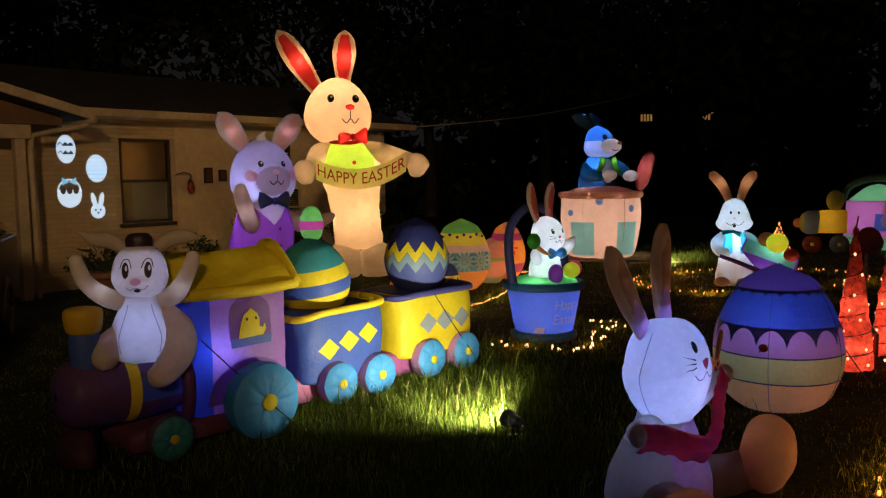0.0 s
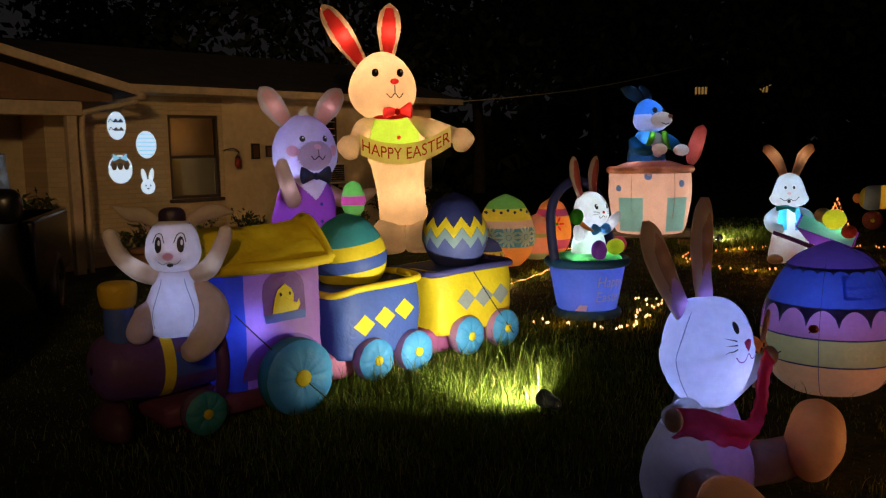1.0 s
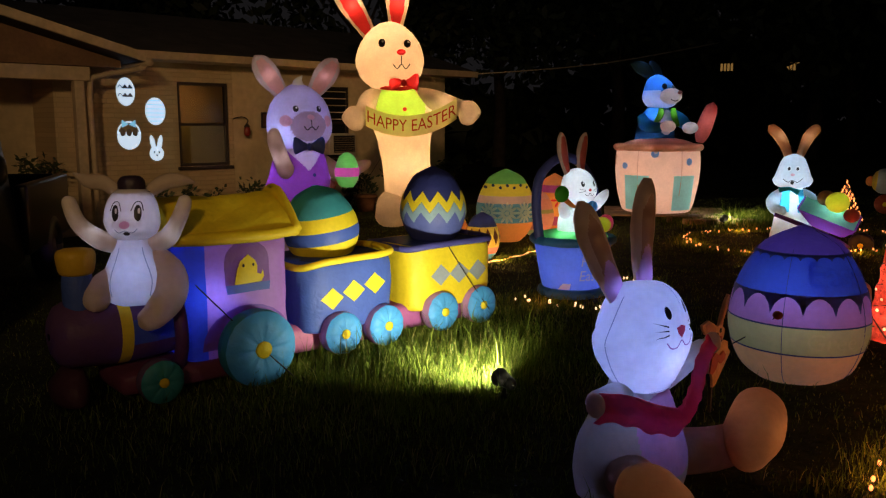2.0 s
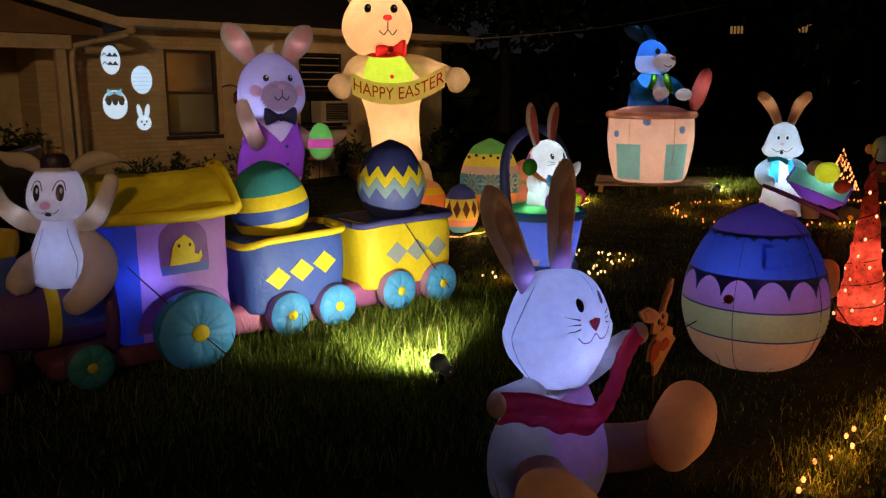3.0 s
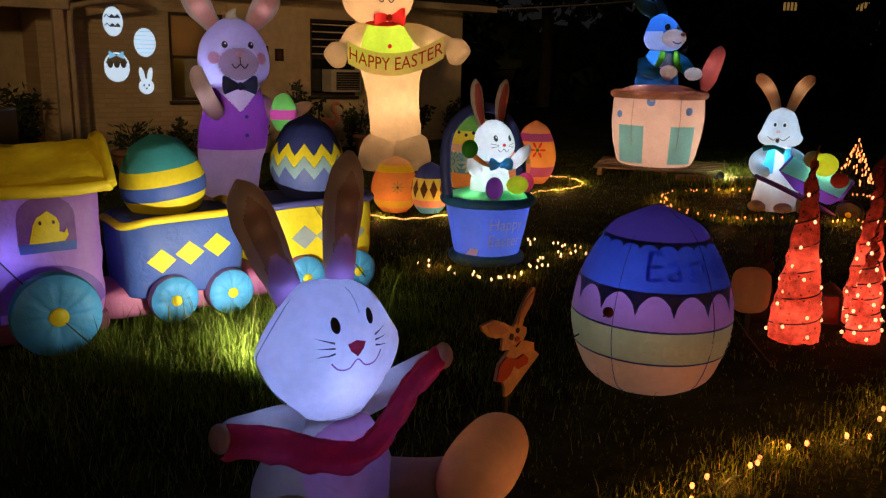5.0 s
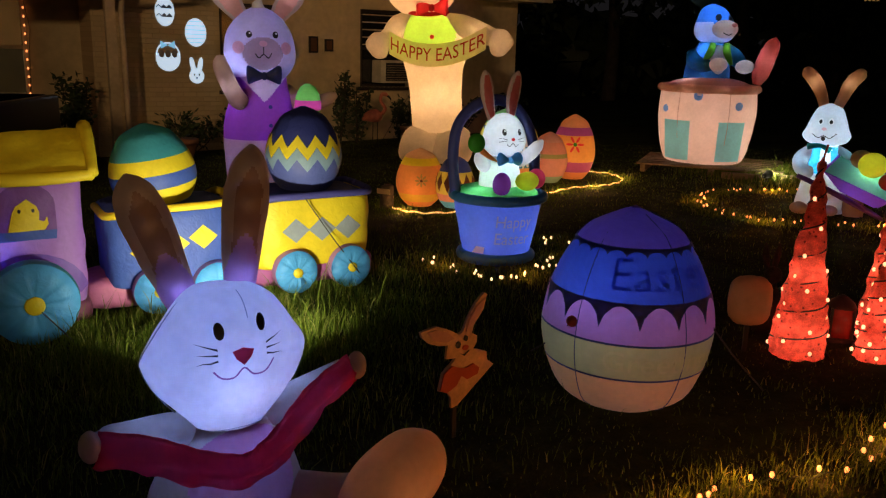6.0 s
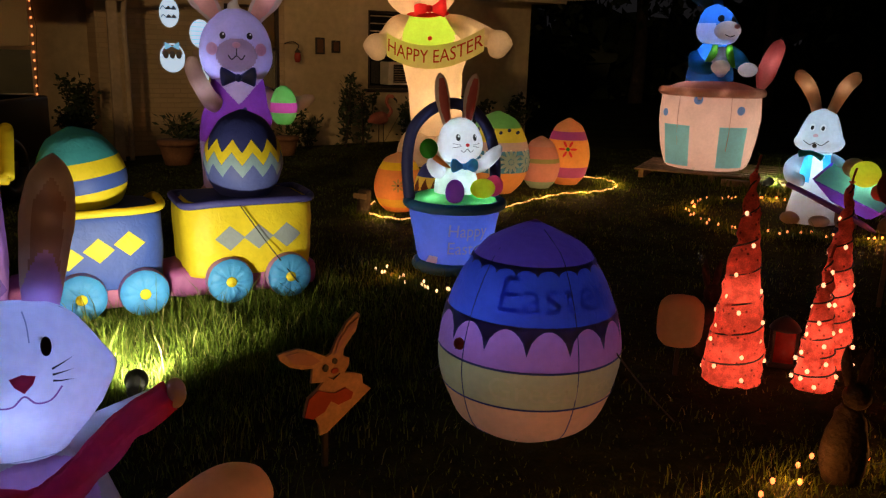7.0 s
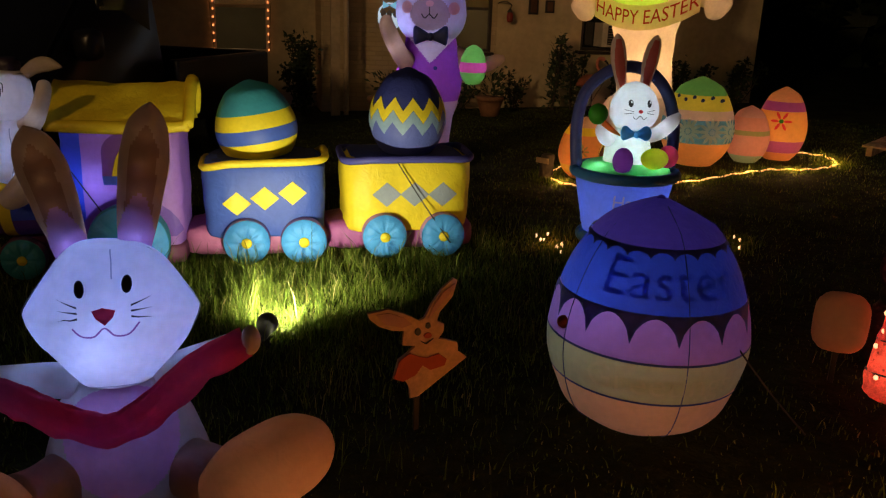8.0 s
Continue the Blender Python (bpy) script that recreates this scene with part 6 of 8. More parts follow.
    for a in (-150, -110, -70, -30):
        inner_lamp(ob, (0.575 * math.cos(radians(a)), 0.575 * math.sin(radians(a)), 0.91), 0.06, (1.0, 0.75, 0.6), 0.01)


tub_rabbit()


# ---- rabbit with the wheelbarrow ----
def barrow_rabbit():
    ob = thing("inflatable_barrow_rabbit", 2.8, 9.8, -7.3, -0.01, label="pale inflatable rabbit in blue waistcoat pushing a purple wheelbarrow", category="inflatable rabbit")
    W2_ = fabric((0.66, 0.7, 0.74))
    body = stack([(0.0, 0.02, 0, 0.19, 0.16), (0.06, 0.02, 0, 0.22, 0.18), (0.25, 0.02, 0, 0.19, 0.16), (0.42, 0.02, 0, 0.155, 0.13), (0.56, 0.01, 0, 0.13, 0.11), (0.63, 0.01, 0, 0.09, 0.08)], 48, 6, wrinkle=0.006)

    def kind_of(c, n):
        if 0.36 < c.z < 0.6 and n.y < 0.4 and abs(c.x - 0.02) > 0.045:
            return "vest"
        return "body"
    skins(ob, body, kind_of, {"vest": ("waistcoat", fabric((0.05, 0.45, 0.75)), "sky blue waistcoat"), "body": ("body", W2_, "")})
    head = stack([(0.61, 0, 0, 0.07, 0.06), (0.64, 0, -0.02, 0.16, 0.12), (0.7, 0, -0.03, 0.2, 0.15), (0.76, 0, -0.03, 0.175, 0.15), (0.85, 0, -0.02, 0.145, 0.13), (0.94, 0, 0, 0.1, 0.1), (0.98, 0, 0, 0.02, 0.02)], 40, 5)
    ht = tree_of(head)
    part("head", head, W2_, ob)
    for x in (-0.045, 0.035):
        part("eye", patch(ht, oval(x, 0.83, 0.022, 0.03), 0.004, 1), WHITE, ob)
        part("pupil", patch(ht, oval(x, 0.825, 0.013, 0.018, 12), 0.008, 1), INK, ob)
    part("nose", patch(ht, oval(-0.01, 0.765, 0.02, 0.014, 10), 0.01, 1), PINK, ob)
    part("mouth", stroke(ht, [(-0.1, 0.72), (-0.05, 0.69), (-0.01, 0.71), (0.04, 0.69), (0.09, 0.73)], 0.006), INK, ob)
    part("mouth_gap", patch(ht, oval(-0.01, 0.685, 0.018, 0.02, 10), 0.006, 1), INK, ob)
    part("neck_bow", tube([(-0.13, -0.12, 0.6, 0.03, 0.02), (-0.04, -0.15, 0.62, 0.02, 0.02), (0.0, -0.15, 0.61, 0.02, 0.02), (0.06, -0.14, 0.58, 0.03, 0.02)], 12, 4), fabric((0.03, 0.4, 0.42)), ob, "teal neck bow")
    EAR = fabric((0.74, 0.5, 0.34))
    part("ear", tube([(-0.05, 0, 0.93, 0.04, 0.03), (-0.09, 0.02, 1.05, 0.05, 0.035), (-0.16, 0.03, 1.17, 0.06, 0.04), (-0.24, 0.04, 1.25, 0.05, 0.035), (-0.27, 0.04, 1.27, 0.01, 0.01)], 18, 5), EAR, ob, "tan ear")
    part("ear", tube([(0.05, 0, 0.93, 0.04, 0.03), (0.09, 0.02, 1.05, 0.05, 0.035), (0.14, 0.03, 1.17, 0.06, 0.04), (0.21, 0.04, 1.25, 0.05, 0.035), (0.235, 0.04, 1.27, 0.01, 0.01)], 18, 5), EAR, ob, "tan ear")
    part("arm", tube([(-0.1, 0, 0.56, 0.06, 0.06), (-0.18, -0.04, 0.48, 0.07, 0.065), (-0.16, -0.12, 0.4, 0.06, 0.055), (-0.08, -0.17, 0.38, 0.05, 0.05), (-0.05, -0.18, 0.38, 0.012, 0.012)], 18, 5), W2_, ob)
    part("arm", tube([(0.1, 0, 0.56, 0.06, 0.06), (0.18, -0.04, 0.52, 0.06, 0.06), (0.22, -0.12, 0.46, 0.05, 0.05), (0.23, -0.15, 0.44, 0.012, 0.012)], 18, 5), W2_, ob)
    for x in (-0.13, 0.1):
        part("foot", ball(x, -0.14, 0.05, 0.085, 0.11, 0.055), fabric((0.5, 0.4, 0.36)), ob)
    bar = new("wheelbarrow")
    bar.parent = ob
    tipped = pose(0.0, 0.09, 0.03, 20, 0, -16)
    bar.matrix_local = tipped
    PUR = fabric((0.2, 0.06, 0.5))
    bm = bmesh.new()
    quad = lambda z, a, b, w: [bm.verts.new((x, y, z + (x - 0.2) * -0.4)) for x, y in ((a, -0.1 - w), (b, -0.1 - w), (b, -0.1 + w), (a, -0.1 + w))]
    lo, hi = quad(0.34, 0.28, 0.58, 0.12), quad(0.52, 0.17, 0.72, 0.2)
    for k in range(4):
        bm.faces.new((lo[k], lo[(k + 1) % 4], hi[(k + 1) % 4], hi[k]))
    bm.faces.new(lo[::-1])
    bmesh.ops.bevel(bm, geom=bm.edges[:], offset=0.02, segments=2, affect="EDGES")
    bmesh.ops.recalc_face_normals(bm, faces=bm.faces)
    part("tray", bm, PUR, bar, "purple tray")
    top = bmesh.new()
    bars = [top.verts.new((x, y, 0.52 + (x - 0.2) * -0.4)) for x, y in ((0.19, -0.28), (0.7, -0.28), (0.7, 0.08), (0.19, 0.08))]
    top.faces.new(bars)
    bmesh.ops.subdivide_edges(top, edges=top.edges[:], cuts=6, use_grid_fill=True)
    for v in top.verts:
        v.co.z += 0.05 * max(0, 1 - ((v.co.x - 0.445) / 0.25) ** 2) * max(0, 1 - ((v.co.y + 0.1) / 0.18) ** 2)
    part("tray_grass", top, fabric((0.2, 0.75, 0.4)), bar, "glowing mint green grass")
    for y in (-0.26, 0.02):
        part("barrow_handle", tube([(-0.06, y, 0.44, 0.02, 0.02), (0.2, y, 0.34, 0.024, 0.024), (0.55, y, 0.18, 0.024, 0.024), (0.66, y, 0.12, 0.01, 0.01)], 12, 4), DEEP_PURPLE, bar)
    wheel(bar, 0.74, -0.12, 0.1, 0.12, 0.05, BLACK, fabric((0.06, 0.05, 0.05), 0.3))
    for x, y, z, r, mtl, lab in ((0.52, -0.12, 0.55, 0.105, fabric((0.7, 0.75, 0.05)), "lemon yellow egg"), (0.4, -0.05, 0.56, 0.08, fabric((0.6, 0.42, 0.3)), "tan egg"), (0.66, -0.16, 0.43, 0.07, fabric((0.5, 0.08, 0.1)), "dark red egg")):
        part("barrow_egg", ball(x, y, z, r * 1.1, r, r, 22), mtl, bar, lab)
    part("leg", cushion(0.28, 0.42, -0.16, -0.04, -0.02, 0.22, 0.03, 5), fabric((0.45, 0.36, 0.28)), bar)
    inner_lamp(ob, tipped @ Vector((0.52, -0.12, 0.55)), 0.3, (1, 1, 0.9))
    inner_lamp(ob, tipped @ Vector((0.46, -0.1, 0.37)), 1.6, (0.9, 0.85, 1))
    inner_lamp(ob, (0.0, 0.0, 0.52), 2.8, (0.65, 0.87, 1))
    inner_lamp(ob, (0.0, 0.0, 0.3), 1.2, (0.75, 0.87, 1))
    inner_lamp(ob, (0.0, 0.0, 0.76), 1.9, (0.7, 0.87, 1))
    for x in (-0.15, 0.13):
        inner_lamp(ob, (x, 0.03, 1.16), 0.1, (1, 0.75, 0.5), 0.015)
    inner_lamp(ob, (-0.17, -0.06, 0.46), 0.3, (0.6, 0.85, 1), 0.02)
    inner_lamp(ob, (0.19, -0.06, 0.51), 0.28, (0.6, 0.85, 1), 0.02)


barrow_rabbit()


# ---- the row of glowing eggs ----
def egg(x, y, height, radius, bands, label, watts, colour=(1.0, 0.75, 0.45), lean=0.0):
    ob = thing("inflatable_egg", x, y, 0, 0.01, label=label, category="inflatable egg")
    ob["group"] = "row of glowing eggs"
    rings = band_egg(ob, 0, 0, 0, height, radius, bands, 40, lean)
    inner_lamp(ob, (0, 0, height * 0.4), watts, colour)
    return ob, rings


def flower(ob, rings, z, yaw, r, material, centre, petals=8):
    tr = stack([(q[0], 0, 0, q[3], q[4]) for q in rings], 40, 6)
    tree = tree_of(tr)
    tr.free()
    made = [patch(tree, oval(r * 0.62 * math.cos(2 * math.pi * k / petals), z + r * 0.62 * math.sin(2 * math.pi * k / petals), r * 0.4, r * 0.14, 10, 2 * math.pi * k / petals), 0.006, 1) for k in range(petals)]
    made = [(b, material, "petal") for b in made] + [(patch(tree, oval(0, z, r * 0.22, r * 0.22, 10), 0.009, 1), centre, "flower_centre")]
    for b, mtl, nm in made:
        bmesh.ops.transform(b, verts=b.verts, matrix=Matrix.Rotation(radians(yaw), 4, "Z"))
        part(nm, b, mtl, ob)


def eggs():
    FW = fabric((0.98, 0.92, 0.8), 0.85)
    ob, r = egg(-0.75, 8.85, 0.56, 0.235, ((0.1, ORANGE, ""), (0.24, fabric((0.8, 0.5, 0.06)), "golden base stripe"), (0.72, ORANGE, ""), (0.84, YELLOW, "yellow stripe"), (0.99, fabric((0.75, 0.45, 0.25)), "")), "glowing orange inflatable egg with yellow stripe and flower", 1.0)
    flower(ob, r, 0.27, 28, 0.06, fabric((0.45, 0.35, 0.12)), BROWN)
    ob, r = egg(-0.36, 10.3, 0.88, 0.36, ((0.28, ORANGE, "orange base"), (0.54, fabric((0.12, 0.32, 0.5)), "blue band"), (0.64, fabric((0.7, 0.5, 0.48)), "pale pink band"), (0.8, fabric((0.85, 0.75, 0.1)), "yellow band"), (0.99, fabric((0.2, 0.6, 0.2)), "green top")), "large glowing inflatable egg with snowflake flowers and green top", 2.2)
    for yaw in (-25, 12, 48, 84):
        flower(ob, r, 0.37, yaw, 0.125, FW, FW, 12)
    sk = stack([(q[0], 0, 0, q[3], q[4]) for q in r], 40, 6)
    tr = tree_of(sk)
    sk.free()
    for k in range(7):
        b = patch(tr, oval(-0.25 + 0.08 * k, 0.66 + 0.025 * (k % 2), 0.018, 0.018, 8), 0.007, 0)
        bmesh.ops.transform(b, verts=b.verts, matrix=Matrix.Rotation(radians(15), 4, "Z"))
        part("dot", b, NAVY, ob)
    ob, r = egg(-0.38, 8.85, 0.5, 0.185, ((0.14, SKY, ""), (0.28, fabric((0.75, 0.3, 0.25)), "coral band"), (0.7, fabric((0.75, 0.6, 0.12)), "yellow band"), (0.99, fabric((0.06, 0.08, 0.35)), "navy top")), "glowing inflatable egg with brown diamonds and navy top", 0.8)
    sk = stack([(q[0], 0, 0, q[3], q[4]) for q in r], 40, 6)
    tr = tree_of(sk)
    sk.free()
    for k in range(12):
        b = patch(tr, [(-0.038, 0.25), (0, 0.34), (0.038, 0.25), (0, 0.16)], 0.006, 2)
        bmesh.ops.transform(b, verts=b.verts, matrix=Matrix.Rotation(2 * math.pi * k / 12, 4, "Z"))
        part("diamond", b, fabric((0.16, 0.07, 0.05)), ob)
    ob, r = egg(-0.03, 10.8, 0.58, 0.215, ((0.14, SAGE, ""), (0.5, fabric((0.8, 0.36, 0.28)), ""), (0.58, fabric((0.4, 0.4, 0.15)), "olive stripe"), (0.8, fabric((0.8, 0.36, 0.28)), ""), (0.99, fabric((0.75, 0.4, 0.36)), "")), "small glowing coral inflatable egg with olive stripes", 0.7)
    ob, r = egg(0.15, 11.2, 0.76, 0.255, ((0.12, ORANGE, ""), (0.28, fabric((0.5, 0.1, 0.3)), "plum base band"), (0.68, fabric((0.85, 0.4, 0.1)), ""), (0.8, fabric((0.4, 0.08, 0.42)), "purple band"), (0.99, fabric((0.8, 0.42, 0.2)), "")), "tall glowing orange inflatable egg with purple bands and flower", 1.7)
    flower(ob, r, 0.42, 18, 0.1, RED, LEAF, 6)


eggs()


# ---- red light cones ----
def cone_cloth():
    """Red mesh cloth, blotched and speckled with small dark knots."""
    mat, nt, bsdf, out = nodes_of("red_mesh_cloth")
    col, tc = varied(nt, (0.8, 0.15, 0.1), 26, 0.5)
    vor = nt.nodes.new("ShaderNodeTexVoronoi")
    vor.inputs["Scale"].default_value = 34
    nt.links.new(tc.outputs["Object"], vor.inputs["Vector"])
    dot = nt.nodes.new("ShaderNodeMapRange")
    dot.inputs["From Min"].default_value, dot.inputs["From Max"].default_value = 0.12, 0.24
    dot.inputs["To Min"].default_value, dot.inputs["To Max"].default_value = 0.25, 1.0
    nt.links.new(vor.outputs["Distance"], dot.inputs["Value"])
    mul = nt.nodes.new("ShaderNodeMix")
    mul.data_type, mul.blend_type = "RGBA", "MULTIPLY"
    mul.inputs[0].default_value = 1.0
    nt.links.new(col, mul.inputs[6])
    nt.links.new(dot.outputs[0], mul.inputs[7])
    nt.links.new(mul.outputs[2], bsdf.inputs["Base Color"])
    bsdf.inputs["Roughness"].default_value = 0.6
    nt.links.new(bumped(nt, tc, 40, 0.6, 0.01), bsdf.inputs["Normal"])
    tr = nt.nodes.new("ShaderNodeBsdfTranslucent")
    nt.links.new(mul.outputs[2], tr.inputs["Color"])
    mix = nt.nodes.new("ShaderNodeMixShader")
    mix.inputs[0].default_value = 0.6
    nt.links.new(bsdf.outputs[0], mix.inputs[1])
    nt.links.new(tr.outputs[0], mix.inputs[2])
    nt.links.new(mix.outputs[0], out.inputs["Surface"])
    return mat


CONE_CLOTH = cone_cloth()


def cone(x, y, height, radius, label):
    ob = thing("light_cone", x, y, 0, label=label, category="light cone", group="red light cones on the lawn")
    rnd = random.Random(int(x * 100))
    bm = stack([(0, 0, 0, radius, radius), (height * 0.3, 0, 0, radius * 0.78, radius * 0.78), (height * 0.7, 0, 0, radius * 0.36, radius * 0.36), (height * 0.97, 0, 0, radius * 0.08, radius * 0.08), (height, 0, 0, 0.004, 0.004)], 40, 10)
    puff(bm, 0.02, 22)
    part("mesh_skin", bm, CONE_CLOTH, ob, "red translucent mesh skin")
    rad = lambda z: radius * (1 - z / height) * 1.03 + 0.008
    part("wire_spiral", cord([(rad(z) * math.cos(a), rad(z) * math.sin(a), z) for a, z in ((0.55 * k, 0.01 + height * 0.97 * k / 80) for k in range(81))], 0.004, 6, 2), DARK_FRAME, ob, "dark wire spiral")
    bulb_mesh = None
    for k in range(26):
        z = height * (1 - math.sqrt(1 - 0.98 * (k + 0.5) / 26))
        a = k * 2.4 + rnd.random()
        if bulb_mesh is None:
            b = part("bulb", ball(0, 0, 0, 0.009, 0.009, 0.011, 8), RED_BULB, ob)
            bulb_mesh = b.data
        else:
            b = new("bulb", bulb_mesh)
            b.parent = ob
        b.location = (rad(z) * math.cos(a), rad(z) * math.sin(a), z)
    inner_lamp(ob, (0, 0, height * 0.12), 1.3 * height, (1, 0.5, 0.35))
    inner_lamp(ob, (0, 0, height * 0.42), 0.7 * height, (1, 0.5, 0.35))
    part("tip", cord([(0, 0, height - 0.03), (0.004, 0, height + 0.02), (0.012, 0, height + 0.06)], 0.005), DARK_RED, ob)


cone(2.68, 5.72, 0.92, 0.125, "tall red glowing wire light cone on the lawn")
cone(3.0, 5.78, 0.56, 0.085, "short red glowing wire light cone on the lawn")
cone(3.04, 6.1, 0.84, 0.105, "middle red glowing wire light cone on the lawn")


# ---- light strings ----
LIT_PATHS = []


def light_string(path, spacing, material, label, seed, jitter=0.03, high=0.03):
    x0, y0 = path[0]
    LIT_PATHS.append(path)
    ob = thing("string_lights", x0, y0, label=label, category="string lights")
    rnd = random.Random(seed)
    pts = [np.array(p[:2]) for p in spline([(*p, 0) for p in path], 8)]
    wire = [(p[0] - x0, p[1] - y0, ground_z(*p) - ground_z(x0, y0) + 0.012 + 0.008 * math.sin(5 * i)) for i, p in enumerate(pts)]
    part("wire", cord(wire, 0.003, 5, 1), CABLE, ob)
    bulb_mesh, gone = None, 0.0
    for a, b in zip(pts, pts[1:]):
        gone += float(np.linalg.norm(b - a))
        while gone > spacing:
            gone -= spacing
            q = a + (b - a) * rnd.random()
            x, y = q[0] + rnd.uniform(-jitter, jitter), q[1] + rnd.uniform(-jitter, jitter)
            if bulb_mesh is None:
                o = part("bulb", ball(0, 0, 0, 0.008, 0.008, 0.012, 8), material, ob)
                bulb_mesh = o.data
            else:
                o = new("bulb", bulb_mesh)
                o.parent = ob
            o.location = (x - x0, y - y0, ground_z(x, y) - ground_z(x0, y0) + high + rnd.uniform(-0.01, 0.015))


light_string([(1.95, 3.4), (2.08, 3.6), (2.18, 3.79), (2.28, 3.92), (2.43, 4.16), (2.51, 4.27), (2.62, 4.37), (2.75, 4.45), (2.9, 4.6), (2.98, 4.78), (2.99, 4.95), (3.3, 5.1), (3.7, 5.2)], 0.1, BULB, "warm string lights winding through the dark grass", 3, 0.04)
light_string([(0.3, 6.75), (0.45, 6.62), (0.65, 6.5), (0.93, 6.38), (1.05, 6.55), (1.12, 6.85), (1.18, 7.2), (1.34, 7.38), (1.1, 7.55), (0.8, 7.6)], 0.055, BULB_WHITE, "warm white string lights round the basket", 4, 0.06)
light_string([(1.78, 9.87), (1.76, 10.2), (1.85, 10.5), (2.07, 10.73), (2.5, 10.9), (3.1, 11.0), (3.7, 10.7), (4.2, 10.0), (4.0, 9.3), (3.5, 9.1), (3.11, 9.05), (2.78, 9.05), (2.5, 9.0), (2.22, 9.16), (1.9, 9.44), (1.78, 9.87)], 0.085, BULB, "warm string lights ringing the wheelbarrow rabbit", 5, 0.05)


def rope_light():
    path = [(-1.19, 9.15), (-1.05, 8.75), (-0.74, 8.46), (-0.39, 8.44), (-0.1, 8.8), (0.14, 9.4), (0.25, 9.96), (0.39, 10.4), (0.62, 10.62), (0.76, 10.95), (0.72, 11.3), (0.45, 11.7), (0.1, 11.75)]
    x0, y0 = path[0]
    LIT_PATHS.append(path)
    ob = thing("rope_light", x0, y0, label="glowing warm rope light lying in grass before the eggs", category="rope light")
    pts = [p[:2] for p in spline([(*p, 0) for p in path], 10)]
    part("glowing_rope", cord([(p[0] - x0, p[1] - y0, ground_z(*p) - ground_z(x0, y0) + 0.018 + 0.006 * math.sin(i * 1.1)) for i, p in enumerate(pts)], 0.007, 8, 1), ROPE_GLOW, ob)


rope_light()
for x, y, watts in ((-0.7, 8.42, 3), (-0.15, 8.65, 2.5), (0.12, 9.3, 2.5), (0.3, 10.1, 3), (0.58, 10.5, 4), (0.76, 11.1, 4), (0.5, 11.6, 3)):
    lamp("rope_light_glow", (x, y, ground_z(x, y) + 0.06), watts, (1.0, 0.5, 0.15), 0.03)
for x, y, watts in ((2.06, 3.55, 1.3), (2.2, 3.8, 1.3), (2.36, 4.05, 1.3), (2.52, 4.28, 1.3), (2.75, 4.45, 1.3), (2.97, 4.8, 1.3), (3.3, 5.1, 1.3), (1.8, 9.9, 4.0), (2.4, 9.05, 4.0), (3.3, 9.08, 4.0), (2.4, 10.85, 4.0), (4.1, 9.5, 3.0), (1.05, 6.55, 0.9), (1.25, 7.3, 0.9), (0.5, 6.6, 0.9)):
    lamp("string_light_glow", (x, y, ground_z(x, y) + 0.06), watts, (1.0, 0.34, 0.06), 0.02)


def light_tree():
    ob = thing("light_tree", 3.74, 11.5, label="small lit wire tree covered with warm bulbs", category="light tree")
    rnd = random.Random(9)
    for k in range(6):
        a = 2 * math.pi * k / 6
        part("wire", cord([(0.2 * math.cos(a), 0.2 * math.sin(a), 0.02), (0.1 * math.cos(a), 0.1 * math.sin(a), 0.26), (0, 0, 0.52)], 0.004), DARK_FRAME, ob)
    mesh = None
    for k in range(80):
        t = rnd.random() ** 1.2
        a = rnd.uniform(0, 6.28)
        r = 0.2 * (1 - t)
        if mesh is None:
            o = part("bulb", ball(0, 0, 0, 0.009, 0.009, 0.02, 8), BULB, ob)
            mesh = o.data
        else:
            o = new("bulb", mesh)
            o.parent = ob
        o.location = (r * math.cos(a), r * math.sin(a), 0.06 + 0.48 * t)


light_tree()


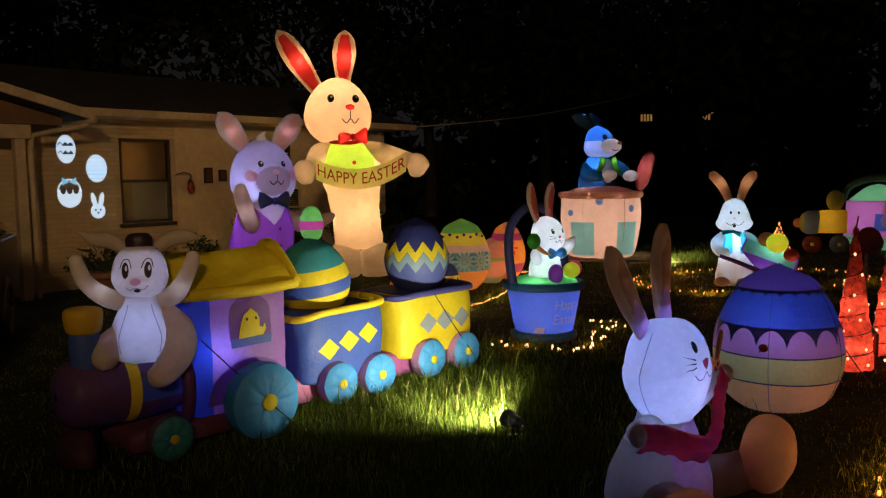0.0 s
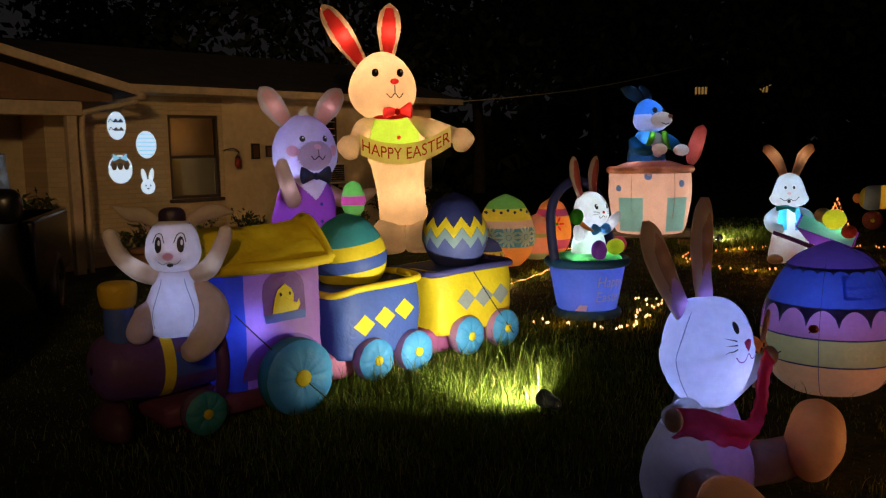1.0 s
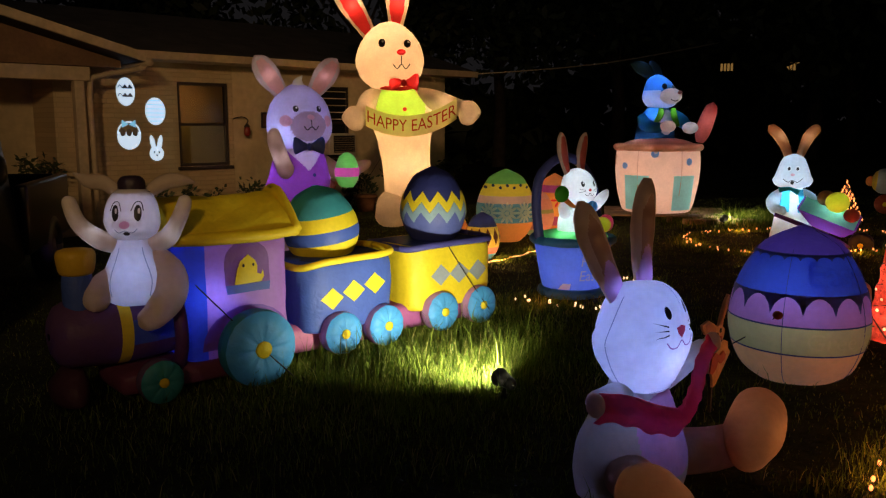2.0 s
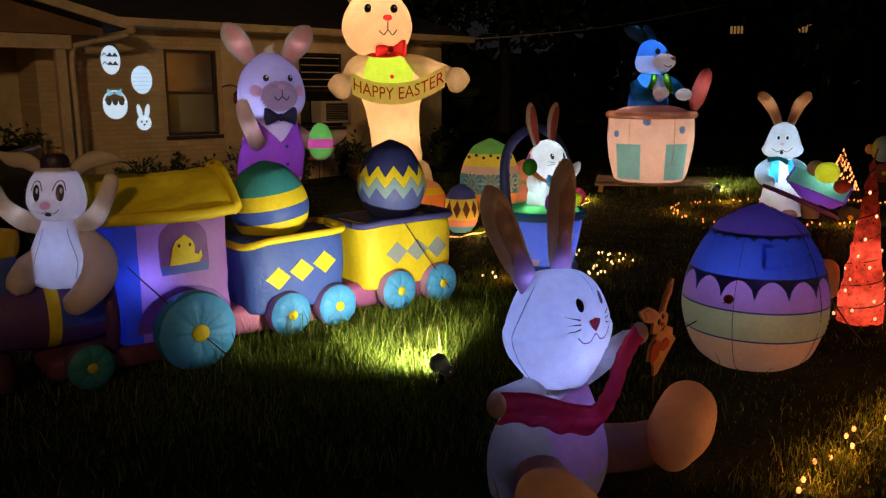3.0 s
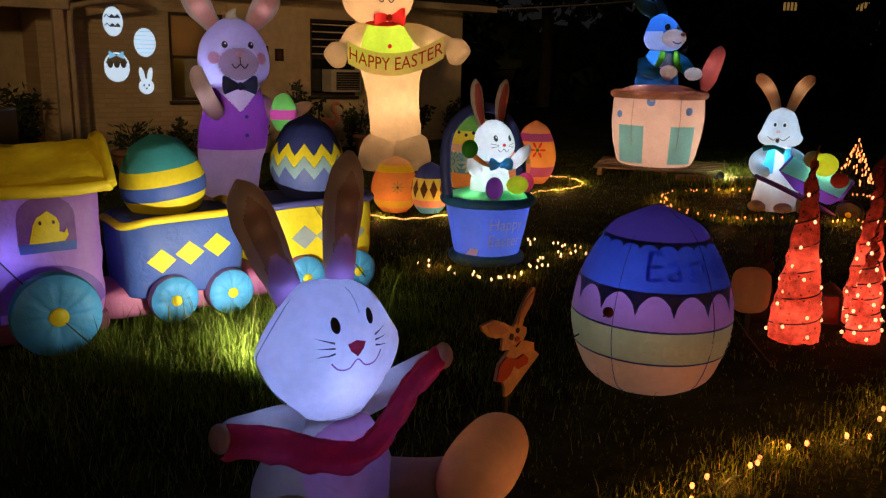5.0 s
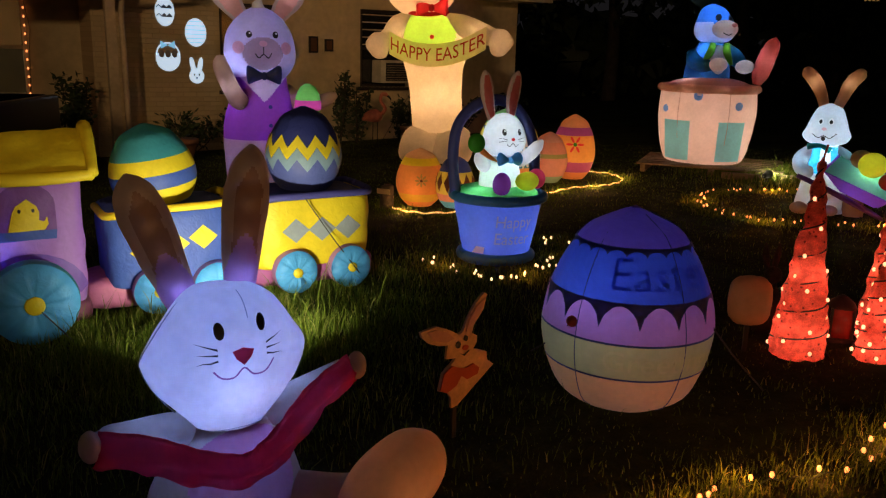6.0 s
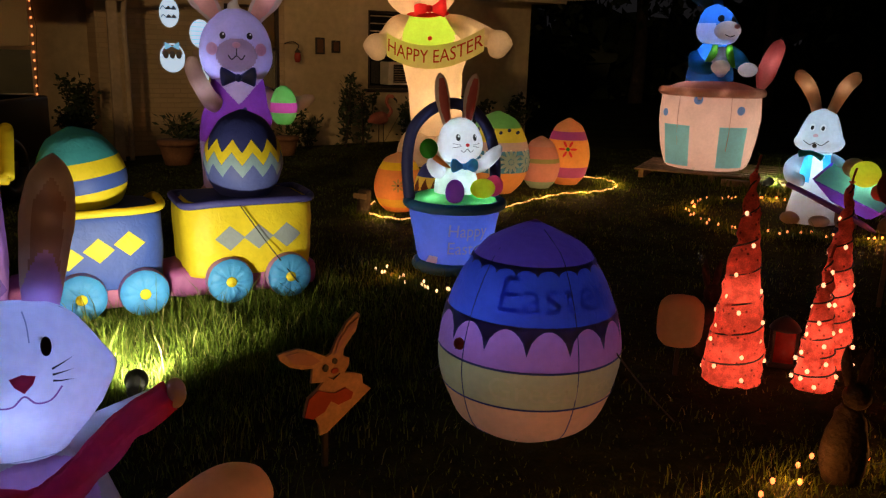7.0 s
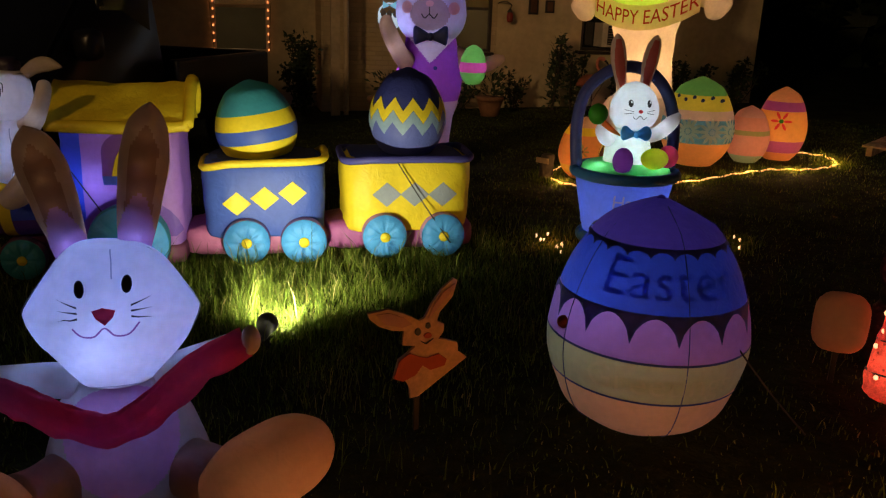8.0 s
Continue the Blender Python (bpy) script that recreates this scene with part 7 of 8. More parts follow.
# ---- painted plywood rabbit ----
def wood_rabbit():
    ob = thing("plywood_rabbit", 1.534, 4.254, 63.5, 0.0, label="flat painted plywood rabbit with red bow on a stake", category="yard figure")

    def board(name, outline, material, y=0.0, thick=0.012, label=""):
        bm = bmesh.new()
        f = bm.faces.new([bm.verts.new((x, y, z)) for x, z in outline])
        ext = bmesh.ops.extrude_face_region(bm, geom=[f])
        bmesh.ops.translate(bm, verts=[v for v in ext["geom"] if isinstance(v, bmesh.types.BMVert)], vec=(0, thick, 0))
        bmesh.ops.recalc_face_normals(bm, faces=bm.faces)
        part(name, bm, material, ob, label, False)
    board("board", [(0.000, 0.130), (0.029, 0.134), (0.201, 0.255), (0.168, 0.281), (0.164, 0.313), (0.124, 0.329), (0.095, 0.335), (0.113, 0.361), (0.113, 0.386), (0.088, 0.399), (0.095, 0.428), (0.139, 0.479), (0.155, 0.534), (0.142, 0.543), (0.102, 0.511), (0.066, 0.460), (0.044, 0.415), (0.026, 0.406), (-0.022, 0.434), (-0.080, 0.457), (-0.150, 0.449), (-0.142, 0.428), (-0.109, 0.399), (-0.066, 0.382), (-0.026, 0.377), (-0.031, 0.326), (0.015, 0.319), (-0.007, 0.300), (-0.044, 0.274), (-0.060, 0.210), (-0.018, 0.197), (-0.004, 0.172)], PLYWOOD)
    BOW = solid("red_paint", (0.5, 0.06, 0.02), 0.5)
    board("bow", [(0.029, 0.281), (-0.007, 0.297), (-0.044, 0.274), (-0.060, 0.213), (-0.029, 0.199), (0.015, 0.217), (0.038, 0.249), (0.066, 0.229), (0.117, 0.239), (0.124, 0.261), (0.095, 0.284), (0.055, 0.274)], BOW, -0.008, 0.006, "painted red bow")
    for x, z, r in ((0.02, 0.37, 0.011), (0.055, 0.388, 0.009)):
        board("eye", oval(x, z, r, r * 1.2, 10), INK, -0.006, 0.005)
    board("nose", oval(0.055, 0.353, 0.014, 0.01, 10), BOW, -0.006, 0.005)
    board("mouth", [(0.03, 0.335), (0.05, 0.327), (0.075, 0.34), (0.05, 0.322)], INK, -0.006, 0.005)
    LINING = solid("pink_paint", (0.6, 0.3, 0.22), 0.6)
    board("ear_lining", [(0.055, 0.412), (0.080, 0.438), (0.124, 0.486), (0.145, 0.527), (0.106, 0.502), (0.069, 0.451)], LINING, -0.005, 0.004, "pink painted ear lining")
    board("ear_lining", [(-0.124, 0.444), (-0.080, 0.446), (-0.029, 0.425), (0.000, 0.399), (-0.036, 0.390), (-0.095, 0.409)], LINING, -0.005, 0.004, "pink painted ear lining")
    part("stake", box(0.02, 0.04, 0.014, 0.03, -0.02, 0.36, 0.003), DARK_FRAME, ob, "", False)


wood_rabbit()


# ---- small yard things ----
def small_things():
    ob = thing("plastic_lantern", 2.45, 5.66, 20, label="rounded frosted plastic lantern head on a short stake", category="lantern")
    part("lantern_shade", cushion(-0.09, 0.09, -0.06, 0.06, 0.14, 0.36, 0.05, 8, 0.01), fabric((0.7, 0.42, 0.26), 0.5), ob, "peach frosted shade")
    part("stake", box(-0.01, 0.01, -0.01, 0.01, 0.0, 0.15, 0.003), DARK_FRAME, ob, "", False)
    inner_lamp(ob, (0, 0, 0.25), 0.02, WARM, 0.01)
    ob = thing("glass_lantern", 2.86, 6.0, 10, label="small dark metal lantern reflecting red light", category="lantern")
    for x in (-0.05, 0.05):
        for y in (-0.05, 0.05):
            part("lantern_post", box(x - 0.006, x + 0.006, y - 0.006, y + 0.006, 0.02, 0.17), DARK_FRAME, ob, "", False)
    part("lantern_base", box(-0.065, 0.065, -0.065, 0.065, 0.0, 0.02, 0.004), DARK_FRAME, ob, "", False)
    part("lantern_roof", stack([(0.17, 0, 0, 0.07, 0.07), (0.2, 0, 0, 0.05, 0.05), (0.23, 0, 0, 0.01, 0.01)], 16, 2), DARK_FRAME, ob)
    part("glass", box(-0.045, 0.045, -0.045, 0.045, 0.02, 0.165), solid("red_tinted_glass", (0.25, 0.03, 0.02), 0.15), ob, "", False)
    # flamingo
    ob = thing("plastic_flamingo", -4.23, 14.40, 30, label="pink plastic garden flamingo by the house wall", category="garden ornament")
    FL = solid("flamingo_pink", (0.62, 0.2, 0.14), 0.4)
    part("body", tube([(-0.22, 0, 0.42, 0.02, 0.02), (-0.1, 0, 0.48, 0.1, 0.09), (0.05, 0, 0.5, 0.11, 0.1), (0.12, 0, 0.52, 0.05, 0.05)], 18, 5), FL, ob)
    part("neck", tube([(0.12, 0, 0.52, 0.035, 0.035), (0.18, 0, 0.62, 0.03, 0.03), (0.1, 0, 0.75, 0.028, 0.028), (0.12, 0, 0.86, 0.03, 0.03), (0.19, 0, 0.86, 0.035, 0.035), (0.22, 0, 0.83, 0.01, 0.01)], 14, 5), FL, ob)
    part("beak", tube([(0.22, 0, 0.84, 0.02, 0.02), (0.27, 0, 0.79, 0.014, 0.014), (0.27, 0, 0.75, 0.003, 0.003)], 10, 4), PLASTIC_BLACK, ob)
    for x in (-0.03, 0.05):
        part("leg", cord([(x, 0, 0.42), (x, 0, 0.2), (x, 0, 0)], 0.008), DARK_FRAME, ob)
    # log rabbit beside the eggs
    ob = thing("log_figure", -0.98, 8.6, 0, label="small dark log rabbit figure standing in the grass", category="garden ornament")
    part("log", stack([(0, 0, 0, 0.07, 0.07), (0.12, 0, 0, 0.065, 0.06), (0.22, 0.01, 0, 0.06, 0.06), (0.23, 0.01, 0, 0.01, 0.01)], 16, 3), BARK, ob)
    part("slat", box(-0.07, 0.07, -0.075, -0.068, 0.15, 0.2, 0.002), WOOD, ob, "", False)
    # dark rabbit silhouettes near the path
    for x, y, yaw in ((3.12, 4.94, 10), (2.52, 6.0, 25)):
        ob = thing("wicker_rabbit", x, y, yaw, label="dark brown wicker rabbit ornament standing in the grass", category="garden ornament", group="wicker rabbits")
        WK = solid("wicker", (0.05, 0.03, 0.016), 0.85, scale=30, amount=0.5, bump=1.0, bump_scale=60, distance=0.01)
        b = stack([(0.0, 0, 0, 0.06, 0.05), (0.1, 0, 0, 0.075, 0.06), (0.22, 0, 0, 0.05, 0.045), (0.27, 0, 0, 0.03, 0.03)], 18, 4)
        puff(b, 0.012, 40)
        part("body", b, WK, ob)
        part("head", ball(0.01, -0.01, 0.3, 0.045, 0.045, 0.045, 14), WK, ob)
        for sg in (-1, 1):
            part("ear", tube([(sg * 0.015, 0, 0.33, 0.012, 0.01), (sg * 0.03, 0.01, 0.4, 0.018, 0.01), (sg * 0.035, 0.01, 0.46, 0.004, 0.004)], 10, 3), WK, ob)
    ob = thing("round_yard_sign", 3.284, 7.172, 10, label="round dark red wooden disc on a thin garden stake", category="yard sign")
    disc = stack([(-0.009, 0, 0, 0.1, 0.1), (-0.006, 0, 0, 0.108, 0.108), (0.006, 0, 0, 0.108, 0.108), (0.009, 0, 0, 0.1, 0.1)], 28, 2)
    bmesh.ops.transform(disc, verts=disc.verts, matrix=Matrix.Translation((0, 0, 0.68)) @ Matrix.Rotation(math.pi / 2, 4, "X"))
    part("disc", disc, solid("dark_red_paint", (0.22, 0.05, 0.03), 0.6, scale=12, amount=0.4), ob)
    part("stake", box(-0.012, 0.012, 0.012, 0.03, -0.05, 0.7, 0.003), WOOD, ob, "", False)
    # flower pots before the wall
    for x, y, h, r in ((-5.6, 11.0, 0.35, 0.26), (-4.9, 12.6, 0.3, 0.2), (-3.6, 14.6, 0.3, 0.2)):
        ob = thing("flower_pot", x, y, label="clay flower pot with a dark plant by the house", category="flower pot", group="pots before the house")
        part("pot", stack([(0, 0, 0, r * 0.7, r * 0.7), (h * 0.8, 0, 0, r, r), (h * 0.8, 0, 0, r * 1.08, r * 1.08), (h, 0, 0, r * 1.08, r * 1.08)], 24, 2), TERRACOTTA, ob)
        b = bmesh.new()
        rnd = random.Random(int(x * 10))
        for k in range(90):
            a, q, z = rnd.uniform(0, 6.28), rnd.uniform(0, r), h + rnd.uniform(0, 0.35)
            p = Vector((q * math.cos(a), q * math.sin(a), z))
            d = Vector((math.cos(a), math.sin(a), rnd.uniform(0.2, 1.5))).normalized() * rnd.uniform(0.07, 0.14)
            s = d.cross(Vector((rnd.random(), rnd.random(), 0.3))).normalized() * 0.025
            b.faces.new([b.verts.new(c) for c in (p, p + d * 0.5 + s, p + d, p + d * 0.5 - s)])
        part("foliage", b, SHRUB, ob, "dark leafy plant")


small_things()


def leafy(name, x, y, spread, height, count, material, label, category, seed, stalks=7, leaf=0.1):
    ob = thing(name, x, y, label=label, category=category)
    rnd = random.Random(seed)
    tips = []
    for k in range(stalks):
        a, q = rnd.uniform(0, 6.28), rnd.uniform(0, spread)
        top = (q * math.cos(a), q * math.sin(a), height * rnd.uniform(0.6, 1))
        tips.append(top)
        part("stem", cord([(top[0] * 0.2, top[1] * 0.2, 0), (top[0] * 0.7, top[1] * 0.7, top[2] * 0.5), top], 0.008), BARK, ob)
    b = bmesh.new()
    for k in range(count):
        tip = rnd.choice(tips)
        s = rnd.random() ** 0.6
        p = Vector((tip[0] * s, tip[1] * s, tip[2] * s)) + Vector((rnd.gauss(0, 0.05), rnd.gauss(0, 0.05), rnd.gauss(0, 0.05)))
        d = Vector((rnd.gauss(0, 1), rnd.gauss(0, 1), rnd.gauss(0.2, 0.6))).normalized() * leaf * rnd.uniform(0.6, 1.3)
        sd = d.cross(Vector((rnd.random(), rnd.random(), rnd.random()))).normalized() * leaf * 0.3
        b.faces.new([b.verts.new(c) for c in (p, p + d * 0.5 + sd, p + d, p + d * 0.5 - sd)])
    part("foliage", b, material, ob)


def along(a, out):
    d = Vector((0.56, 0.83)).normalized()
    return -6.0 + d.x * a + d.y * out, 13.2 + d.y * a - d.x * out


for k, (a, out, spread, height, count) in enumerate(((1.45, 0.5, 0.3, 1.25, 420), (1.75, 0.6, 0.3, 1.0, 300), (0.75, 0.5, 0.3, 0.7, 260), (2.6, 0.6, 0.35, 0.8, 320), (-0.3, 0.5, 0.5, 0.6, 420), (-1.2, 0.5, 0.5, 0.55, 420), (-2.7, 0.3, 0.5, 1.25, 1500), (3.8, 0.6, 0.5, 0.8, 500), (4.8, 0.7, 0.5, 0.9, 500))):
    x, y = along(a, out)
    leafy("shrub", x, y, spread, height, count, SHRUB, "dark leafy shrub in the bed before the house", "shrub", 20 + k)


# ---- second train of eggs, far across the lawn ----
def far_train():
    ob = thing("inflatable_egg_train", 5.05, 12.6, -14, label="glowing pink and green inflatable egg train with rabbit window", category="inflatable train")
    part("boiler", tube([(-0.72, -0.1, 0.42, 0.06, 0.06), (-0.66, -0.1, 0.42, 0.14, 0.14), (-0.5, -0.1, 0.43, 0.16, 0.16), (-0.3, -0.1, 0.44, 0.17, 0.17), (-0.1, -0.1, 0.44, 0.17, 0.17)], 24, 5), fabric((0.7, 0.5, 0.05)), ob, "mustard yellow boiler")
    part("boiler_nose", ball(-0.74, -0.1, 0.42, 0.06, 0.06, 0.07, 16), ORANGE, ob)
    part("boiler_front", tube([(-0.7, -0.1, 0.42, 0.1, 0.1), (-0.62, -0.1, 0.42, 0.165, 0.165), (-0.5, -0.1, 0.43, 0.172, 0.172), (-0.46, -0.1, 0.43, 0.165, 0.165)], 24, 5), GREY_BLUE, ob, "grey-blue boiler front")
    rings = ((0.05, 0.3, 0, 0.3, 0.26), (0.22, 0.3, 0, 0.42, 0.34), (0.24, 0.3, 0, 0.43, 0.35), (0.7, 0.3, 0, 0.4, 0.33), (0.74, 0.3, 0, 0.38, 0.31), (0.92, 0.3, 0, 0.16, 0.15), (0.97, 0.3, 0, 0.01, 0.01))
    cab = stack(rings, 48, 6)
    ct = tree_of(cab)
    skins(ob, cab, lambda c, n: "pink" if 0.25 < c.z < 0.74 else "low" if c.z < 0.5 else "green", {"low": ("cab_skirt", fabric((0.25, 0.75, 0.35)), "mint green cab skirt"), "pink": ("cab", fabric((0.65, 0.2, 0.6)), "orchid pink cab"), "green": ("cab_top", fabric((0.25, 0.75, 0.35)), "mint green cab ends")})
    part("cab_window", patch(ct, [(0.22, 0.32), (0.24, 0.56), (0.5, 0.56), (0.52, 0.32)], 0.006, 2), SKY, ob, "light blue window")
    part("rabbit_picture", patch(ct, oval(0.38, 0.46, 0.08, 0.1), 0.012, 1), WHITE, ob)
    for x in (0.34, 0.42):
        part("rabbit_picture_ear", patch(ct, oval(x, 0.63, 0.02, 0.09, 12), 0.012, 1), PINK, ob)
    part("arch", tube([(-0.15, 0, 0.72, 0.05, 0.05), (-0.05, 0, 0.95, 0.05, 0.05), (0.3, 0, 1.06, 0.055, 0.055), (0.65, 0, 0.98, 0.05, 0.05)], 16, 5), fabric((0.1, 0.16, 0.12), 0.4), ob, "dark green banner arch")
    part("stack_egg", ball(-0.25, -0.1, 0.74, 0.12, 0.12, 0.15), fabric((0.45, 0.4, 0.06)), ob, "olive egg chimney")
    for x, r, mtl in ((-0.55, 0.13, DARK_RED), (-0.2, 0.13, fabric((0.2, 0.2, 0.24))), (0.2, 0.16, DARK_RED), (0.6, 0.16, DARK_RED)):
        wheel(ob, x, -0.3, r, r, 0.07, mtl, mtl)
    inner_lamp(ob, (0.3, 0, 0.5), 4.5, (1, 0.95, 1))
    inner_lamp(ob, (-0.35, -0.1, 0.44), 0.9, WARM)


far_train()


# ---- parked pickup beside the house ----
def parked_pickup():
    ob = thing("pickup_truck", -4.93, 6.19, 118, label="black parked pickup truck on the drive, reflecting small lights", category="pickup truck")
    PAINT = solid("dark_car_paint", (0.006, 0.006, 0.008), 0.3, bump=0)
    CAR_GLASS = solid("car_glass", (0.01, 0.01, 0.012), 0.2, bump=0)
    for mat in (PAINT, CAR_GLASS):
        mat.node_tree.nodes["Principled BSDF"].inputs["Specular IOR Level"].default_value = 0.25

    def shell(name, prof, label=""):
        """A body skin: a side profile swept across the car, drawn in at the flanks."""
        bm = bmesh.new()
        loops = []
        for y, k in ((-0.9, 0.94), (-0.84, 0.985), (-0.4, 1.0), (0.4, 1.0), (0.84, 0.985), (0.9, 0.94)):
            loops.append([bm.verts.new((x * (0.96 + 0.04 * k), y * (0.84 if z > 1.3 else 1.0), 0.3 + (z - 0.3) * k)) for x, z in prof])
        n = len(prof)
        for a, b in zip(loops, loops[1:]):
            for k in range(n):
                bm.faces.new((a[k], a[(k + 1) % n], b[(k + 1) % n], b[k]))
        bm.faces.new(loops[0])
        bm.faces.new(loops[-1][::-1])
        bmesh.ops.recalc_face_normals(bm, faces=bm.faces)
        bmesh.ops.bevel(bm, geom=[e for e in bm.edges if e.calc_face_angle(0) > 0.4], offset=0.04, segments=3, affect="EDGES")
        part(name, bm, PAINT, ob, label)
    shell("cab", [(-2.9, 0.35), (-2.97, 0.8), (-2.8, 1.02), (-1.65, 1.12), (-0.9, 1.76), (-0.6, 1.83), (-0.05, 1.82), (0.12, 1.72), (0.18, 0.35)], "glossy black cab and hood")
    part("bed_floor", box(0.19, 2.15, -0.84, 0.84, 0.4, 0.62, 0.02), PAINT, ob, "", False)
    for sg in (-1, 1):
        part("bed_side", box(0.19, 2.18, sg * 0.88 - 0.06, sg * 0.88 + 0.06, 0.42, 1.06, 0.035, 3), PAINT, ob)
        part("window", box(-0.78, -0.02, sg * 0.775 - 0.02, sg * 0.775 + 0.02, 1.24, 1.66, 0.015), CAR_GLASS, ob)
        part("tail_light", box(2.17, 2.24, sg * 0.82 - 0.08, sg * 0.82 + 0.08, 0.72, 0.98, 0.02), solid("tail_light_red", (0.06, 0.006, 0.005), 0.2), ob, "dark red tail light")
        part("door_mirror", cushion(-1.3, -1.12, sg * 1.0 - 0.1, sg * 1.0 + 0.1, 1.15, 1.38, 0.05, 6), PAINT, ob)
    part("tailgate", box(2.12, 2.2, -0.8, 0.8, 0.5, 1.06, 0.03, 3), PAINT, ob)
    part("bumper", box(2.15, 2.34, -0.85, 0.85, 0.42, 0.56, 0.03, 3), solid("dull_bumper", (0.1, 0.1, 0.11), 0.4, 0.7), ob)
    for x in (-2.0, 1.25):
        for sg in (-1, 1):
            w = new("wheel")
            w.parent = ob
            part("tyre", tube([(x + 0.26 * math.cos(a), sg * 0.86, 0.35 + 0.26 * math.sin(a), 0.09, 0.11) for a in np.linspace(0, 2 * math.pi, 21)], 12, 2), PLASTIC_BLACK, w)
            part("rim", ball(x, sg * 0.88, 0.35, 0.19, 0.06, 0.19, 18), solid("wheel_rim", (0.2, 0.2, 0.22), 0.3, 0.8), w)


parked_pickup()


# ---- overhead wire and far lit windows ----
def overhead():
    ob = new("overhead_wire")
    tagged(ob, "thin pale overhead wire from the house roof", "wire")
    part("cable", cord([(-2.9, 18.0, 2.45), (0.2, 22.0, 2.95), (3.6, 27.0, 3.9)], 0.016), TRIM_PAINT, ob)


overhead()
for x, y, z in ((4.1, 30.2, 3.7), (6.2, 30.2, 3.7)):
    ob = new("distant_window")
    tagged(ob, "tiny far lit window between dark trees", "window", "far lit windows")
    WL = glow("far_window_light", (1.0, 0.55, 0.15), 0.16)
    for k in range(4):
        b = part("pane", box(x - 0.2 + 0.11 * k, x - 0.13 + 0.11 * k, y, y + 0.03, z - 0.45, z - 0.2), WL, ob, "", False)


# ---- trees behind the house ----
def tree(x, y, height, crown, seed):
    ob = thing("tree", x, y, label="dark leafy tree behind the lawn at night", category="tree", group="trees behind the lawn")
    rnd = random.Random(seed)
    part("trunk", tube([(0, 0, -0.2, 0.28, 0.28), (0.05, 0, height * 0.2, 0.22, 0.22), (-0.1, 0.1, height * 0.45, 0.17, 0.17), (0.05, 0, height * 0.75, 0.06, 0.06)], 12, 4), BARK, ob)
    blobs = []
    for k in range(9):
        a = 2.4 * k + rnd.random()
        q = crown * rnd.uniform(0.35, 0.85)
        end = (q * math.cos(a), q * math.sin(a), height * rnd.uniform(0.4, 0.95))
        part("limb", cord([(0, 0, height * rnd.uniform(0.25, 0.5)), (end[0] * 0.5, end[1] * 0.5, end[2] * 0.85), end], 0.05, 7), BARK, ob)
        blobs.append(end)
    n = 5200
    r = np.random.RandomState(seed)
    cen = np.array(blobs)[r.randint(0, len(blobs), n)] + r.normal(0, crown * 0.24, (n, 3))
    d = r.normal(0, 1, (n, 3))
    d /= np.linalg.norm(d, axis=1)[:, None]
    s = np.cross(d, r.normal(0, 1, (n, 3)))
    s /= np.linalg.norm(s, axis=1)[:, None] + 1e-9
    size = r.uniform(0.12, 0.3, (n, 1))
    v = np.stack([cen - d * size, cen + s * size * 0.5, cen + d * size, cen - s * size * 0.5], 1).reshape(-1, 3)
    me = bpy.data.meshes.new("crown")
    me.from_pydata(v.tolist(), [], np.arange(n * 4).reshape(-1, 4).tolist())
    me.materials.append(LEAVES)
    c = new("crown", me)
    c.parent = ob


for k, (x, y, h, cr) in enumerate(((-14, 25, 10, 3.6), (-9, 30, 11, 4), (-4, 32, 11, 4), (0.5, 30, 10, 3.6), (6.8, 29.5, 9.5, 3.4), (11, 27, 10, 4), (16, 26, 10, 4), (3.5, 36, 5.0, 3.0), (-20, 20, 9, 3.5), (9, 34, 6, 3.5), (22, 24, 9, 4))):
    tree(x, y, h, cr, 50 + k)


# ---- dark woods that close the far side ----
def far_woods():
    n = 16000
    r = np.random.RandomState(77)
    a = r.uniform(-1.75, 1.75, n)
    dist = r.uniform(36, 44, n)
    top = 5.2 + 1.6 * np.sin(a * 9) + 1.1 * np.sin(a * 23 + 1)
    cen = np.stack([dist * np.sin(a), dist * np.cos(a), r.uniform(-0.5, 1, n) * top * 0.9 + r.normal(0, 0.3, n)], 1)
    d = r.normal(0, 1, (n, 3))
    d /= np.linalg.norm(d, axis=1)[:, None]
    s = np.cross(d, r.normal(0, 1, (n, 3)))
    s /= np.linalg.norm(s, axis=1)[:, None] + 1e-9
    size = r.uniform(0.4, 1.0, (n, 1))
    v = np.stack([cen - d * size, cen + s * size * 0.6, cen + d * size, cen - s * size * 0.6], 1).reshape(-1, 3)
    me = bpy.data.meshes.new("far_woods")
    me.from_pydata(v.tolist(), [], np.arange(n * 4).reshape(-1, 4).tolist())
    me.materials.append(LEAVES)
    tagged(new("far_woods", me), "dark mass of far trees behind the yard", "woods", kind="stuff")


far_woods()


